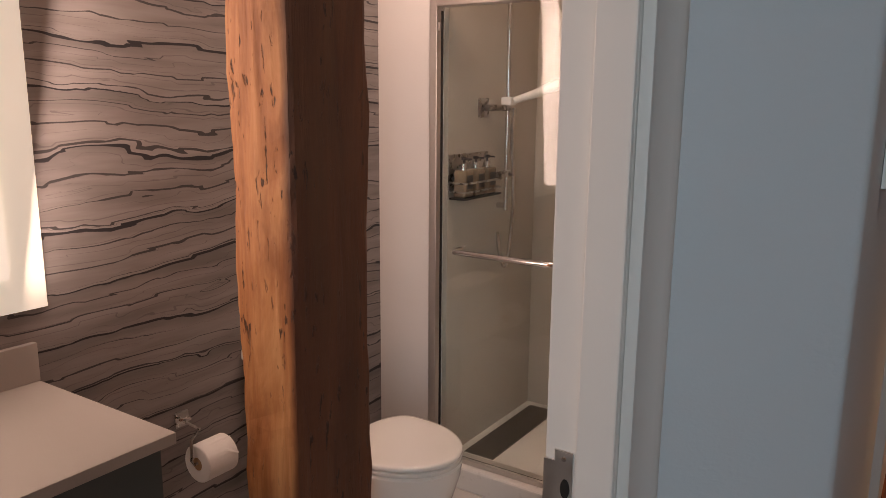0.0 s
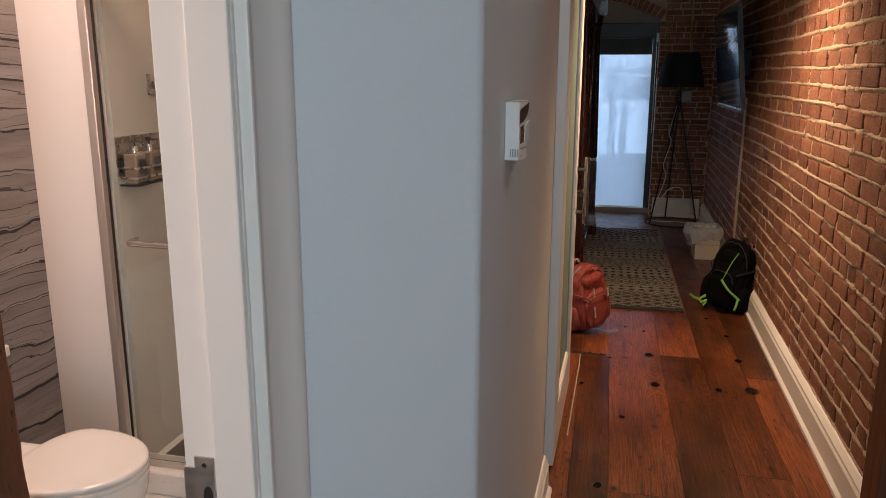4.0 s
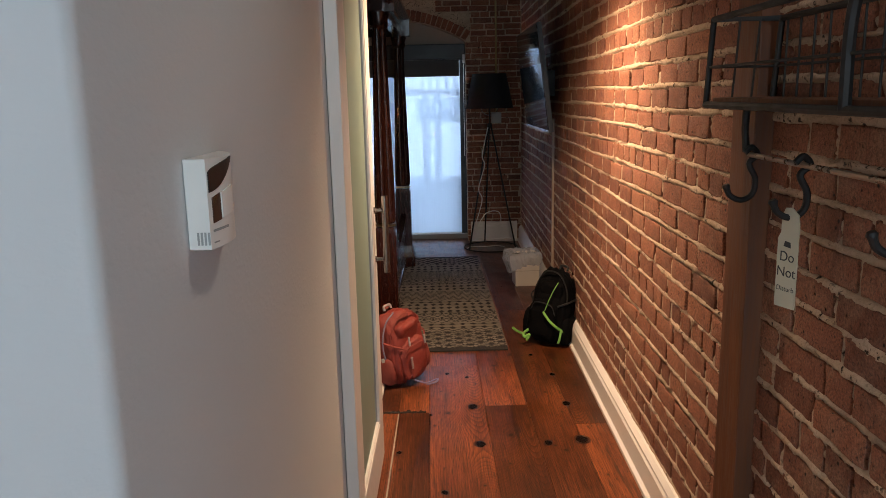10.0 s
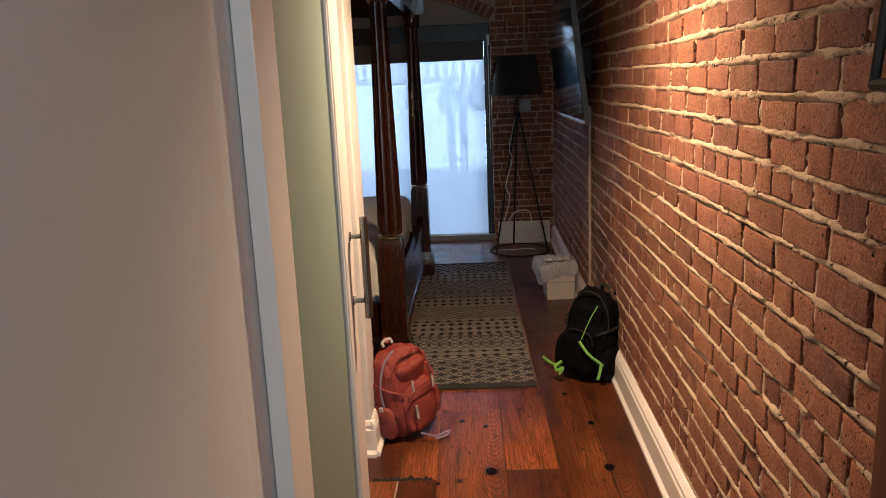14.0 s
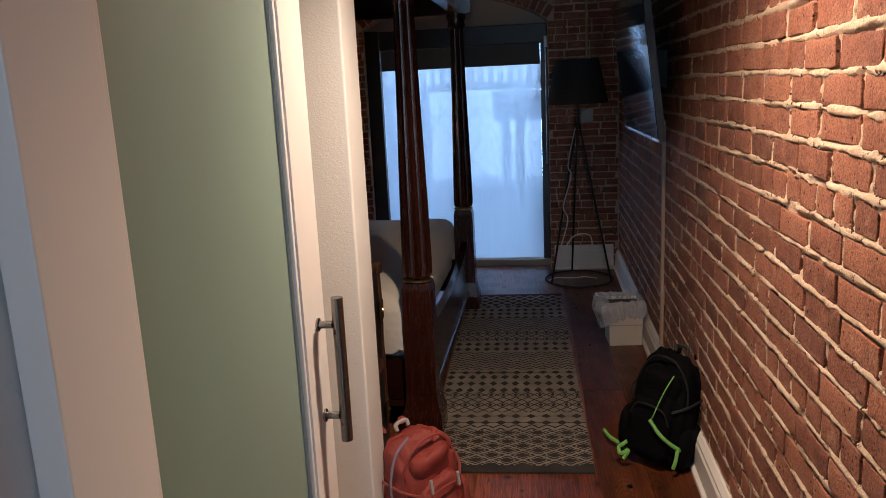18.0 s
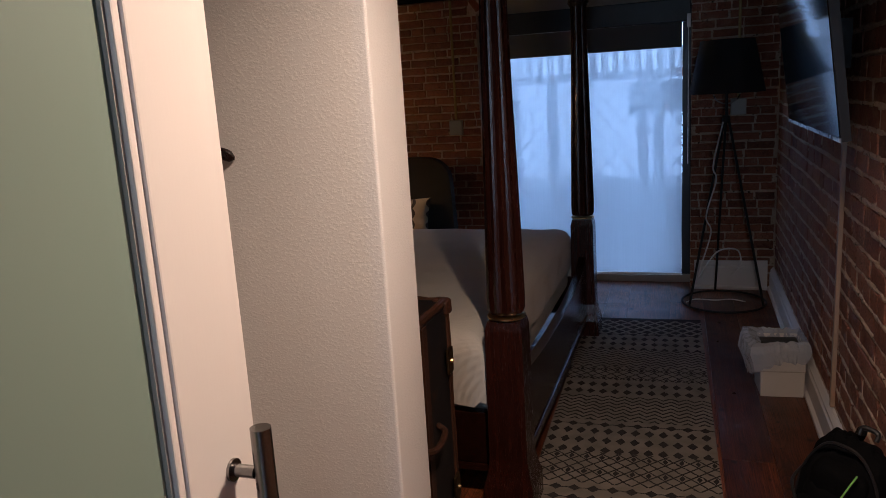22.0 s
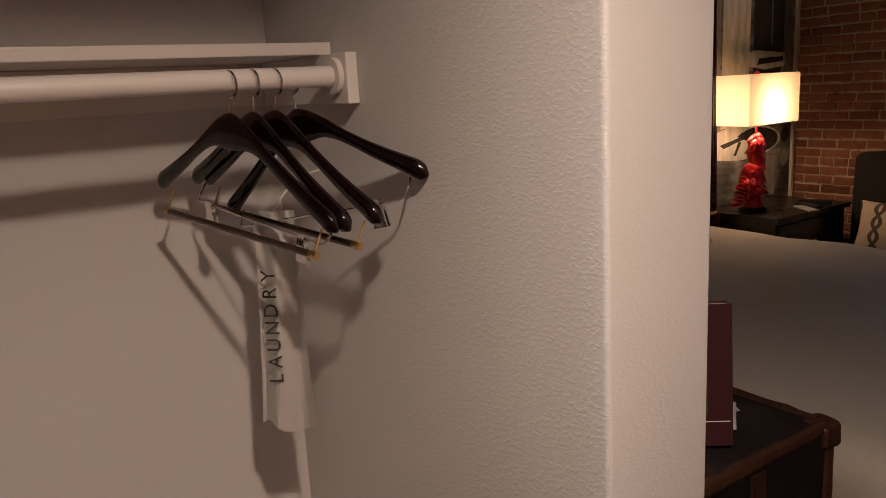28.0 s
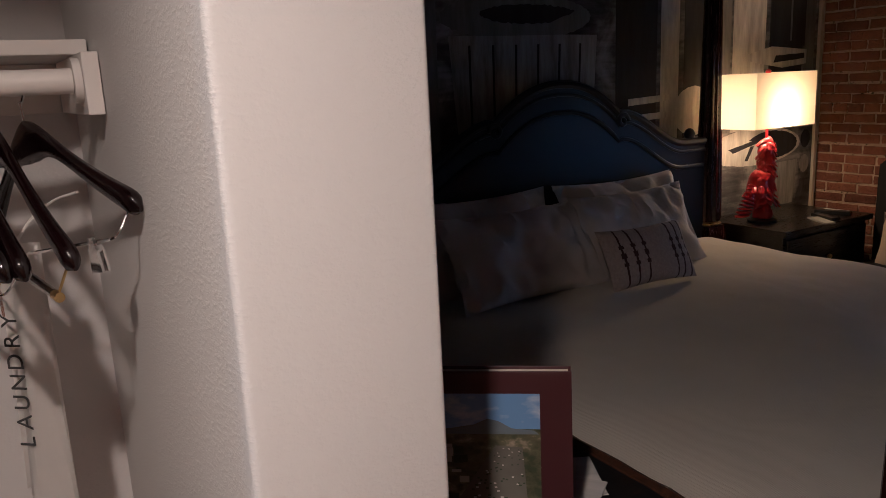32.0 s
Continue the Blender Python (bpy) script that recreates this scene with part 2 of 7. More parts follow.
def mortar_material():
    m = Mat("mortar", 0.95)
    co = m.xyz()
    n, f = m.noise(co, 7, 5, 0.65), m.noise(co, 120, 4, 0.7)
    col = m.ramp(n, (0.25, (0.42, 0.30, 0.205)), (0.7, (0.66, 0.51, 0.38)))
    col = m.mix(m.ramp(f, (0.35, 0.4), (0.52, 0.0)), col, (0.26, 0.18, 0.12))
    # Dark flecks put the shadow in small mortar holes into the colour.
    gap = m.math("MULTIPLY", m.ramp(m.noise(co, 55, 3, 0.6), (0.58, 0.0), (0.64, 1.0)), m.ramp(m.noise(co, 6, 2), (0.45, 0.0), (0.55, 1.0)))
    m.put("Base Color", m.mix(gap, col, (0.035, 0.02, 0.013)))
    return m.bump(m.math("SUBTRACT", m.math("ADD", f, n), gap), 0.7, 0.006).m


BRICK, MORTAR = brick_material(), mortar_material()


def floor_material():
    m = Mat("heart_pine", 0.3, Coat_Weight=0.08, Coat_Roughness=0.25, Specular_IOR_Level=0.35)
    co = m.xyz((1, 1, 1), random=9.0)
    # growth rings cut lengthwise: straight lines at the sides, arches along the heart
    rnd = m.node("ObjectInfo", out=5)
    off = m.math("MULTIPLY", m.math("SUBTRACT", m.math("FRACT", m.math("MULTIPLY", rnd, 7.13)), 0.5), 0.20)
    across = m.math("ADD", m.node("SeparateXYZ", m.node("TexCoord", out=3), out=0), off)
    across = m.math("ADD", across, m.math("MULTIPLY", m.math("SUBTRACT", m.noise(m.xyz((2.5, 1.1, 2), random=9.0), 1.0, 2, 0.4), 0.5), 0.05))
    deep = m.math("MULTIPLY", m.noise(m.xyz((0.2, 0.75, 0.2), random=23.0), 1.0, 1, 0.3), 0.26)
    rad = m.math("SQRT", m.math("ADD", m.math("MULTIPLY", across, across), m.math("MULTIPLY", deep, deep)))
    t = m.math("ADD", m.math("MULTIPLY", rad, 250.0), m.math("MULTIPLY", m.noise(m.xyz((30, 3, 30), random=4.0), 1.0, 2), 0.7))
    ring = m.ramp(m.math("FRACT", t), (0.0, 0.1), (0.25, 0.6), (0.85, 1.0), (1.0, 0.2))
    fib = m.noise(m.xyz((150, 4, 150), random=9.0), 1.0, 4, 0.7)
    big = m.noise(m.xyz((4, 0.9, 4), random=5.0), 1.2, 4)
    col = m.ramp(ring, (0.0, (0.060, 0.014, 0.0055)), (0.35, (0.15, 0.040, 0.014)), (1.0, (0.36, 0.112, 0.038)))
    figured = m.ramp(m.noise(m.xyz((1.6, 0.5, 1.6), random=31.0), 1.3, 2, 0.4), (0.46, 0.88), (0.60, 0.25))
    col = m.mix(figured, col, m.ramp(fib, (0.3, (0.125, 0.032, 0.011)), (0.7, (0.27, 0.077, 0.027))))
    col = m.mix(1.0, col, m.ramp(big, (0.3, 0.34), (0.72, 1.12)), "MULTIPLY")
    col = m.mix(1.0, col, m.ramp(m.random(), (0.0, 0.46), (0.35, 0.72), (0.7, 1.0), (1.0, 1.2)), "MULTIPLY")
    streak = m.noise(m.xyz((330, 5, 330), random=9.0), 1.0, 3, 0.75)
    col = m.mix(1.0, col, m.ramp(streak, (0.34, 0.36), (0.5, 0.98), (0.66, 1.6)), "MULTIPLY")
    fleck = m.noise(m.xyz((210, 14, 210), random=2.0), 1.0, 2, 0.5)
    col = m.mix(m.ramp(fleck, (0.63, 0.0), (0.69, 0.85)), col, (0.018, 0.006, 0.004))
    soft = m.math("MULTIPLY", m.noise(co, 45, 4, 0.65), 0.07)
    k = m.math("ADD", m.voronoi(m.xyz((1.0, 0.8, 1), random=3.0), 2.6, 1.0, "F1", True), soft)
    k2 = m.math("ADD", m.voronoi(m.xyz((1.0, 0.75, 1), random=8.0), 4.6, 1.0, "F1", True), soft)
    col = m.mix(m.ramp(m.math("MINIMUM", k, m.math("ADD", k2, 0.005)), (0.050, 1.0), (0.058, 0.9), (0.066, 0.4), (0.11, 0.0)), col, (0.010, 0.005, 0.003))
    gum = m.noise(m.xyz((11, 0.9, 11), random=6.0), 1.6, 5, 0.75)
    col = m.mix(m.ramp(gum, (0.53, 0.0), (0.66, 0.85)), col, (0.022, 0.008, 0.005))
    m.put("Base Color", col)
    m.put("Roughness", m.ramp(m.noise(m.xyz(), 5, 4), (0.3, 0.30), (0.7, 0.46)))
    return m.bump(m.math("ADD", fib, m.math("MULTIPLY", ring, 0.6)), 0.2, 0.002).m


PINE = floor_material()
MAHOGANY = wood("mahogany", (0.012, 0.003, 0.002), (0.045, 0.011, 0.006), 0.24, "z")
MAHOGANY_Y = wood("mahogany_rail", (0.010, 0.003, 0.002), (0.032, 0.009, 0.005), 0.15, "y")
BLACKWOOD = wood("ebonised_wood", (0.006, 0.005, 0.004), (0.018, 0.013, 0.010), 0.3, "y")
HANGERWOOD = wood("hanger_wood", (0.0030, 0.0013, 0.0015), (0.009, 0.0025, 0.0030), 0.18, "x")
BOARDWOOD = wood("board_wood", (0.055, 0.016, 0.005), (0.16, 0.052, 0.015), 0.65, "z", 0.8)


def post_material():
    m = Mat("old_timber", 0.62)
    fig = m.noise(m.xyz((7, 7, 1.1)), 1.5, 5, 0.6, 0.8)
    fib = m.noise(m.xyz((60, 60, 4)), 1.2, 4, 0.6)
    col = m.ramp(m.math("ADD", m.math("MULTIPLY", fig, 0.82), m.math("MULTIPLY", fib, 0.18)), (0.30, (0.25, 0.075, 0.020)), (0.48, (0.47, 0.195, 0.070)), (0.64, (0.64, 0.33, 0.145)))
    stain = m.noise(m.xyz((3, 3, 1.2)), 2.4, 5, 0.65)
    col = m.mix(m.ramp(stain, (0.50, 0.0), (0.72, 0.75)), col, (0.21, 0.060, 0.020))
    pit = m.noise(m.xyz((36, 36, 9)), 1.6, 3, 0.6, 0.3)
    mask = m.noise(m.xyz((1, 1, 0.6)), 6, 3)
    dark = m.math("MULTIPLY", m.ramp(pit, (0.61, 0.0), (0.66, 1.0)), m.ramp(mask, (0.42, 0.0), (0.54, 1.0)))
    crack = m.noise(m.xyz((46, 46, 1.2)), 1.3, 3, 0.6)
    dark = m.math("MAXIMUM", dark, m.ramp(crack, (0.70, 0.0), (0.76, 0.65)))
    col = m.mix(m.math("MULTIPLY", dark, 0.88), col, (0.040, 0.013, 0.006))
    # The +x face is painted darker: its shade is put into the colour.
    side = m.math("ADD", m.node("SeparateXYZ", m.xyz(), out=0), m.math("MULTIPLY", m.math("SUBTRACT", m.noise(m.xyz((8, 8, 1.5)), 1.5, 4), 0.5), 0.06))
    # old is the darker copy of the wood tone for that shaded face
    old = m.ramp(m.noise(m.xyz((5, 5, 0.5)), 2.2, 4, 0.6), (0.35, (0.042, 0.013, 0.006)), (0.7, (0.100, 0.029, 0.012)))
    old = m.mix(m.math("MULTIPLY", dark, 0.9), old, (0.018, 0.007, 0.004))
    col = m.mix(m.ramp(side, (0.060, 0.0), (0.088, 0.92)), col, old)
    m.put("Base Color", col)
    h = m.math("SUBTRACT", m.math("ADD", m.math("MULTIPLY", fib, 0.5), m.math("MULTIPLY", fig, 1.5)), m.math("MULTIPLY", dark, 1.3))
    return m.bump(h, 0.6, 0.008).m


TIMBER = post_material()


def wallpaper_material():
    """Pale grey-brown ground with long sinuous dark lines along the wall."""
    m = Mat("woodgrain_wallpaper", 0.6)
    co = m.xyz()
    yy, zz = m.node("SeparateXYZ", co, out=1), m.node("SeparateXYZ", co, out=2)
    slow = m.noise(m.xyz((1, 0.8, 1.6)), 1.7, 2, 0.45)
    sway = m.noise(m.xyz((1, 2.4, 6)), 1.6, 2, 0.5)
    fault = m.ramp(m.noise(m.xyz((1, 2.3, 7)), 1.9, 1, 0.4), (0.46, 0.0), (0.53, 1.0))
    fault2 = m.ramp(m.noise(m.xyz((1, 3.4, 12), (0, 3, 5)), 1.7, 1, 0.4), (0.49, 0.0), (0.55, 1.0))
    z = m.math("ADD", zz, m.math("ADD", m.math("MULTIPLY", slow, 0.17), m.math("MULTIPLY", sway, 0.016)))
    z = m.math("ADD", z, m.math("ADD", m.math("MULTIPLY", fault, 0.010), m.math("MULTIPLY", fault2, 0.006)))

    def lines(freq, shift, lo, hi, wide):
        t = m.math("ADD", m.math("MULTIPLY", z, freq), shift)
        d = m.math("ABSOLUTE", m.math("SUBTRACT", m.math("FRACT", t), 0.5))
        row = m.node("CombineXYZ", 0.0, m.math("MULTIPLY", yy, 1.1), m.math("MULTIPLY", m.math("FLOOR", t), 7.3))
        pres = m.ramp(m.noise(row, 1.0, 2, 0.5), (lo, 0.0), (hi, 1.0))
        return m.math("LESS_THAN", d, m.math("MULTIPLY", pres, wide))

    strong, fine, hair = lines(6.4, 0.2, 0.28, 0.72, 0.050), lines(19.0, 0.6, 0.34, 0.70, 0.070), lines(47.0, 0.1, 0.44, 0.8, 0.10)
    ground = m.ramp(m.noise(m.xyz((1, 1.0, 10)), 2.0, 4), (0.3, (0.185, 0.165, 0.160)), (0.7, (0.315, 0.285, 0.278)))
    band = m.math("FRACT", m.math("ADD", m.math("MULTIPLY", z, 6.4), 0.7))
    ground = m.mix(1.0, ground, m.ramp(band, (0.0, 1.05), (0.75, 0.95), (1.0, 0.72)), "MULTIPLY")
    fleck = m.math("MULTIPLY", m.ramp(m.noise(m.xyz((1, 9, 60)), 1.6, 3, 0.6, 0.6), (0.64, 0.0), (0.70, 0.5)), m.ramp(m.noise(m.xyz((1, 1.5, 5)), 2.0, 2), (0.54, 0.0), (0.64, 1.0)))
    col = m.mix(m.math("MULTIPLY", hair, 0.5), ground, (0.09, 0.08, 0.085))
    col = m.mix(fleck, col, (0.07, 0.063, 0.066))
    col = m.mix(m.math("MULTIPLY", fine, 0.92), col, (0.035, 0.032, 0.035))
    m.put("Base Color", m.mix(strong, col, (0.018, 0.017, 0.021)))
    return m.m


WALLPAPER = wallpaper_material()
BATHPANEL = plaster("shower_panel", (0.52, 0.465, 0.395), 60, 0.03)
BATHWHITE = plaster("bath_paint", (0.80, 0.77, 0.75), 90, 0.05)


def glass(name, tint=(0.93, 0.97, 0.95), rough=0.0):
    m = Mat(name, rough, 0, tint, Transmission_Weight=1.0, IOR=1.45)
    return m.m


GLASS = glass("clear_glass", (0.95, 0.98, 0.96))
TEAL = paint("teal_cabinet", (0.055, 0.075, 0.08), 0.45, 0.15)
COUNTER = plaster("counter_stone", (0.42, 0.39, 0.365), 200, 0.03)


def frosted():
    m = Mat("frosted_green_glass", 0.35, 0, (0.36, 0.46, 0.36))
    n = m.noise(m.xyz((1, 1, 0.5)), 1.3, 3)
    m.put("Base Color", m.ramp(n, (0.3, (0.150, 0.225, 0.190)), (0.75, (0.215, 0.295, 0.250))))
    m.put("Roughness", 0.5), m.put("Specular IOR Level", 1.0)
    return m.m


FROST = frosted()


def emitter(name, colour, strength):
    m = Mat(name, 0.5, 0, colour)
    m.put("Emission Color", colour), m.put("Emission Strength", strength)
    return m.m


def sheet_glow(name, colour, clear, rib=0.0):
    """A thin sheet that lets light through: translucent, a little see-through."""
    m = Mat(name)
    tr, df, tp = (m.t.nodes.new("ShaderNodeBsdf" + k) for k in ("Translucent", "Diffuse", "Transparent"))
    col = colour
    if rib:
        n = m.noise(m.xyz((200, 1, 2)), 1.0, 3)
        col = m.mix(m.math("MULTIPLY", n, rib), colour, tuple(c * 0.6 for c in colour))
    m.wire(tr.inputs[0], col), m.wire(df.inputs[0], col)
    a, b = m.t.nodes.new("ShaderNodeMixShader"), m.t.nodes.new("ShaderNodeMixShader")
    a.inputs[0].default_value, b.inputs[0].default_value = 0.35, clear
    m.wire(a.inputs[1], tr.outputs[0]), m.wire(a.inputs[2], df.outputs[0])
    m.wire(b.inputs[1], a.outputs[0]), m.wire(b.inputs[2], tp.outputs[0])
    m.t.links.new(b.outputs[0], m.t.nodes["Material Output"].inputs[0])
    return m.m


SHADE = sheet_glow("roller_shade_cloth", (0.60, 0.66, 0.71), 0.075, 0.3)
LAMPSHADE = sheet_glow("cream_lampshade", (0.85, 0.78, 0.62), 0.0, 0.15)

# ---------------------------------------------------------------- geometry helpers


def link(name, bm, material, parent=None, label="", smooth=False, bevel=0.0):
    if bevel:
        bmesh.ops.bevel(bm, geom=[e for e in bm.edges if e.calc_face_angle(0) > 0.6], offset=bevel, segments=3 if bevel > 0.006 else 2, affect="EDGES", profile=0.6)
    bmesh.ops.recalc_face_normals(bm, faces=bm.faces)
    me = bpy.data.meshes.new(name)
    bm.to_mesh(me), bm.free()
    if smooth:
        for p in me.polygons:
            p.use_smooth = True
        me.set_sharp_from_angle(angle=radians(42))
    me.materials.append(material)
    ob = new(name, me)
    if parent is not None:
        ob.parent = parent
    if label:
        ob["label"] = label
    return ob


def part(name, bm, material, parent, label="", smooth=False, bevel=0.0):
    return link(name, bm, material, parent, label, smooth, bevel)


def thing(name, label, category, group="", at=None):
    ob = new(name)
    ob.empty_display_size = 0.1
    if at is not None:
        ob.matrix_world = at
    return tagged(ob, label, category, group)


def box(x0, y0, z0, x1, y1, z1, bm=None, m=None):
    bm = bm or bmesh.new()
    mm = Matrix.Translation(((x0 + x1) / 2, (y0 + y1) / 2, (z0 + z1) / 2)) @ Matrix.Diagonal((abs(x1 - x0), abs(y1 - y0), abs(z1 - z0), 1))
    bmesh.ops.create_cube(bm, size=1, matrix=(m @ mm) if m else mm)
    return bm


def prism(poly, z0, z1, bm=None):
    bm = bm or bmesh.new()
    lo = [bm.verts.new((x, y, z0)) for x, y in poly]
    hi = [bm.verts.new((x, y, z1)) for x, y in poly]
    bm.faces.new(lo[::-1]), bm.faces.new(hi)
    n = len(poly)
    for i in range(n):
        bm.faces.new((lo[i], lo[(i + 1) % n], hi[(i + 1) % n], hi[i]))
    return bm


def plate(poly, axis, a, b, bm=None):
    """A flat outline in the two other axes, thick from a to b along axis."""
    bm = bm or bmesh.new()
    put3 = {"x": lambda u, v, w: (w, u, v), "y": lambda u, v, w: (u, w, v), "z": lambda u, v, w: (u, v, w)}[axis]
    lo = [bm.verts.new(put3(u, v, a)) for u, v in poly]
    hi = [bm.verts.new(put3(u, v, b)) for u, v in poly]
    bm.faces.new(lo[::-1]), bm.faces.new(hi)
    n = len(poly)
    for i in range(n):
        bm.faces.new((lo[i], lo[(i + 1) % n], hi[(i + 1) % n], hi[i]))
    return bm


def lathe(profile, at=(0, 0, 0), seg=24, bm=None, flutes=0, depth=0.0, squash=(1, 1)):
    """Turns (radius, height) pairs round z; flutes carve the length of the shaft."""
    bm = bm or bmesh.new()
    rings = []
    for r, z in profile:
        ring = []
        for i in range(seg):
            a = 2 * math.pi * i / seg
            k = 1 - depth * (0.5 + 0.5 * math.cos(flutes * a)) if flutes else 1
            ring.append(bm.verts.new((at[0] + r * k * squash[0] * math.cos(a), at[1] + r * k * squash[1] * math.sin(a), at[2] + z)))
        rings.append(ring)
    for p, q in zip(rings, rings[1:]):
        for i in range(seg):
            bm.faces.new((p[i], p[(i + 1) % seg], q[(i + 1) % seg], q[i]))
    bm.faces.new(rings[0][::-1]), bm.faces.new(rings[-1])
    return bm


def tube(points, r, seg=8, bm=None, closed=False):
    """A round rod along a line of points; r may be a list."""
    bm = bm or bmesh.new()
    pts = [Vector(p) for p in points]
    n = len(pts)
    rad = r if isinstance(r, (list, tuple)) else [r] * n
    rings, side = [], None
    for i, p in enumerate(pts):
        a, b = pts[i - 1] if (i or closed) else p, pts[(i + 1) % n] if (i + 1 < n or closed) else p
        d = (b - a).normalized()
        if side is None:
            side = d.orthogonal().normalized()
        side = (side - d * side.dot(d)).normalized()
        up = d.cross(side)
        rings.append([bm.verts.new(p + (side * math.cos(2 * math.pi * k / seg) + up * math.sin(2 * math.pi * k / seg)) * rad[i]) for k in range(seg)])
    pairs = list(zip(rings, rings[1:])) + ([(rings[-1], rings[0])] if closed else [])
    for p, q in pairs:
        for k in range(seg):
            bm.faces.new((p[k], p[(k + 1) % seg], q[(k + 1) % seg], q[k]))
    if not closed:
        bm.faces.new(rings[0][::-1]), bm.faces.new(rings[-1])
    return bm


def curve_points(ctrl, n=8):
    """A smooth line through control points (Catmull-Rom)."""
    c = [Vector(p) for p in ctrl]
    c = [c[0] * 2 - c[1]] + c + [c[-1] * 2 - c[-2]]
    out = []
    for i in range(1, len(c) - 2):
        for k in range(n):
            t = k / n
            p0, p1, p2, p3 = c[i - 1:i + 3]
            out.append(0.5 * ((2 * p1) + (p2 - p0) * t + (2 * p0 - 5 * p1 + 4 * p2 - p3) * t * t + (3 * p1 - p0 - 3 * p2 + p3) * t ** 3))
    return out + [c[-2]]


def soft_box(sx, sy, sz, round_=0.4, n=14, lumps=0.0, scale=6.0, seed=0, bm=None, m=None, flat=0.0):
    """A rounded, lumpy body (cushions, bags): a superellipsoid centred at the origin."""
    bm = bm or bmesh.new()
    start = len(bm.verts)
    made = bmesh.ops.create_uvsphere(bm, u_segments=2 * n, v_segments=n, radius=1)["verts"]
    f = lambda c: math.copysign(abs(c) ** round_, c)
    off = Vector((seed * 3.1, seed * 1.7, seed * 2.3))
    for v in made:
        c = v.co
        h = math.hypot(c.x, c.y)
        q = Vector((f(c.x / h) * h ** round_ if h > 1e-6 else 0, f(c.y / h) * h ** round_ if h > 1e-6 else 0, f(c.z)))
        p = Vector((q.x * sx, q.y * sy, q.z * sz))
        if lumps:
            p += c * lumps * noise.noise(p * scale + off)
        v.co = m @ p if m else p
    return bm


def text(name, words, m, size, material, parent, depth=0.0006, spacing=1.0, align="CENTER"):
    cu = bpy.data.curves.new(name, "FONT")
    cu.body, cu.size, cu.extrude, cu.align_x, cu.align_y, cu.space_character = words, size, depth, align, "CENTER", spacing
    tmp = bpy.data.objects.new(name, cu)
    scene.collection.objects.link(tmp)
    me = bpy.data.meshes.new_from_object(tmp.evaluated_get(bpy.context.evaluated_depsgraph_get()))
    bpy.data.objects.remove(tmp)
    bpy.data.curves.remove(cu)
    me.materials.clear()
    me.materials.append(material)
    ob = new(name, me)
    ob.parent = parent
    ob.matrix_world = m
    return ob


def setting(name, bm, material, label="", bevel=0.0):
    return tagged(link(name, bm, material, None, "", False, bevel), label, "", "", "structure")


# ---------------------------------------------------------------- the plan, in metres
RIGHT, FAR, MURAL = 1.0, 8.70, -2.47      # brick wall, end wall, picture wall
HALL = -0.104                              # plastered wall on the closet's side
TOP = 2.90
DOORX0, DOORX1 = -1.10, 0.43               # the opening to the terrace

# floor slab under boards and tiles
setting("floor_base", box(-3.0, -1.6, -0.16, 1.3, 9.4, -0.022), DARKGAP, "dark subfloor under the boards")
setting("ceiling", box(-3.0, -1.6, TOP, 1.3, 9.0, TOP + 0.12), DARK_CEIL, "dark painted ceiling")
setting("ceiling_bathroom", box(-2.0, -1.4, 2.56, -0.49, 3.36, 2.62), WALL_SMOOTH, "white bathroom ceiling")
setting("wall_entry", box(-0.5, -1.6, 0, 1.2, -1.45, TOP), WALL, "plain wall behind the start")
# Unseen wall; the paper is put on to cut its bounced light.
setting("wall_bathroom_entry", box(-2.1, -1.55, 0, -0.5, -1.4, TOP), WALLPAPER, "unseen bathroom end wall, papered grey to dim bounced light")
def rounded(p, corner, q, r, n=6):
    """Points that round a corner between p and q."""
    c = Vector(corner)
    a, b = c + (Vector(p) - c).normalized() * r, c + (Vector(q) - c).normalized() * r
    return [tuple(a * (1 - t) ** 2 + c * 2 * t * (1 - t) + b * t * t) for t in [i / n for i in range(n + 1)]]


hall_poly = [(-0.37, 1.06), (-0.365, 1.150)] + rounded((-0.365, 1.150), (HALL, 1.361), (HALL, 2.7), 0.014) + [(HALL, 2.715), (HALL - 0.004, 2.727), (-0.1205, 2.735), (-0.1205, 3.42), (-0.26, 3.42), (-0.26, 1.44), (-0.49, 1.21), (-0.49, 1.06)]
tagged(link("wall_hall", prism(hall_poly, 0, TOP), WALL_HALL, smooth=True), "pale grey textured plaster wall", "", "", "structure")
setting("wall_door_side", box(-0.49, -1.45, 0, -0.37, 0.06, TOP), WALL, "pale plaster wall beside the bathroom doorway")
setting("wall_over_bathroom_door", box(-0.49, 0.06, 2.06, -0.37, 1.06, TOP), WALL, "plaster above the bathroom doorway")
setting("wall_over_closet", box(-0.26, 3.42, 2.00, -0.165, 4.45, TOP), WALL, "plaster above the closet opening")
end_poly = [(-2.6, 4.632), (-2.6, 4.45)] + rounded((-2.6, 4.45), (-0.178, 4.45), (-0.178, 4.6), 0.009) + rounded((-0.178, 4.45), (-0.178, 4.632), (-2.6, 4.632), 0.006)
tagged(link("wall_closet_end", prism(end_poly, 0, TOP), WALL_ROUGH, smooth=True), "pale textured plaster wall at the end of the closet", "", "", "structure")
setting("wall_closet_back", box(-1.16, 3.42, 0, -1.06, 4.45, TOP), WALL, "pale plaster back wall of the closet")
# Unseen panel added over the plaster so less light bounces onto the post.
setting("wall_bathroom_inner", box(-0.50, -1.4, 0, -0.4905, 0.05, 2.56), WALLPAPER, "unseen grey wallpaper panel added to dim bounced light")
setting("wall_closet_near", box(-1.16, 3.36, 0, -0.26, 3.42, TOP), WALL, "pale plaster side wall of the closet")
setting("wall_mural", box(MURAL - 0.15, 4.62, 0, MURAL, 9.0, TOP), WALL, "plain wall behind the bed")
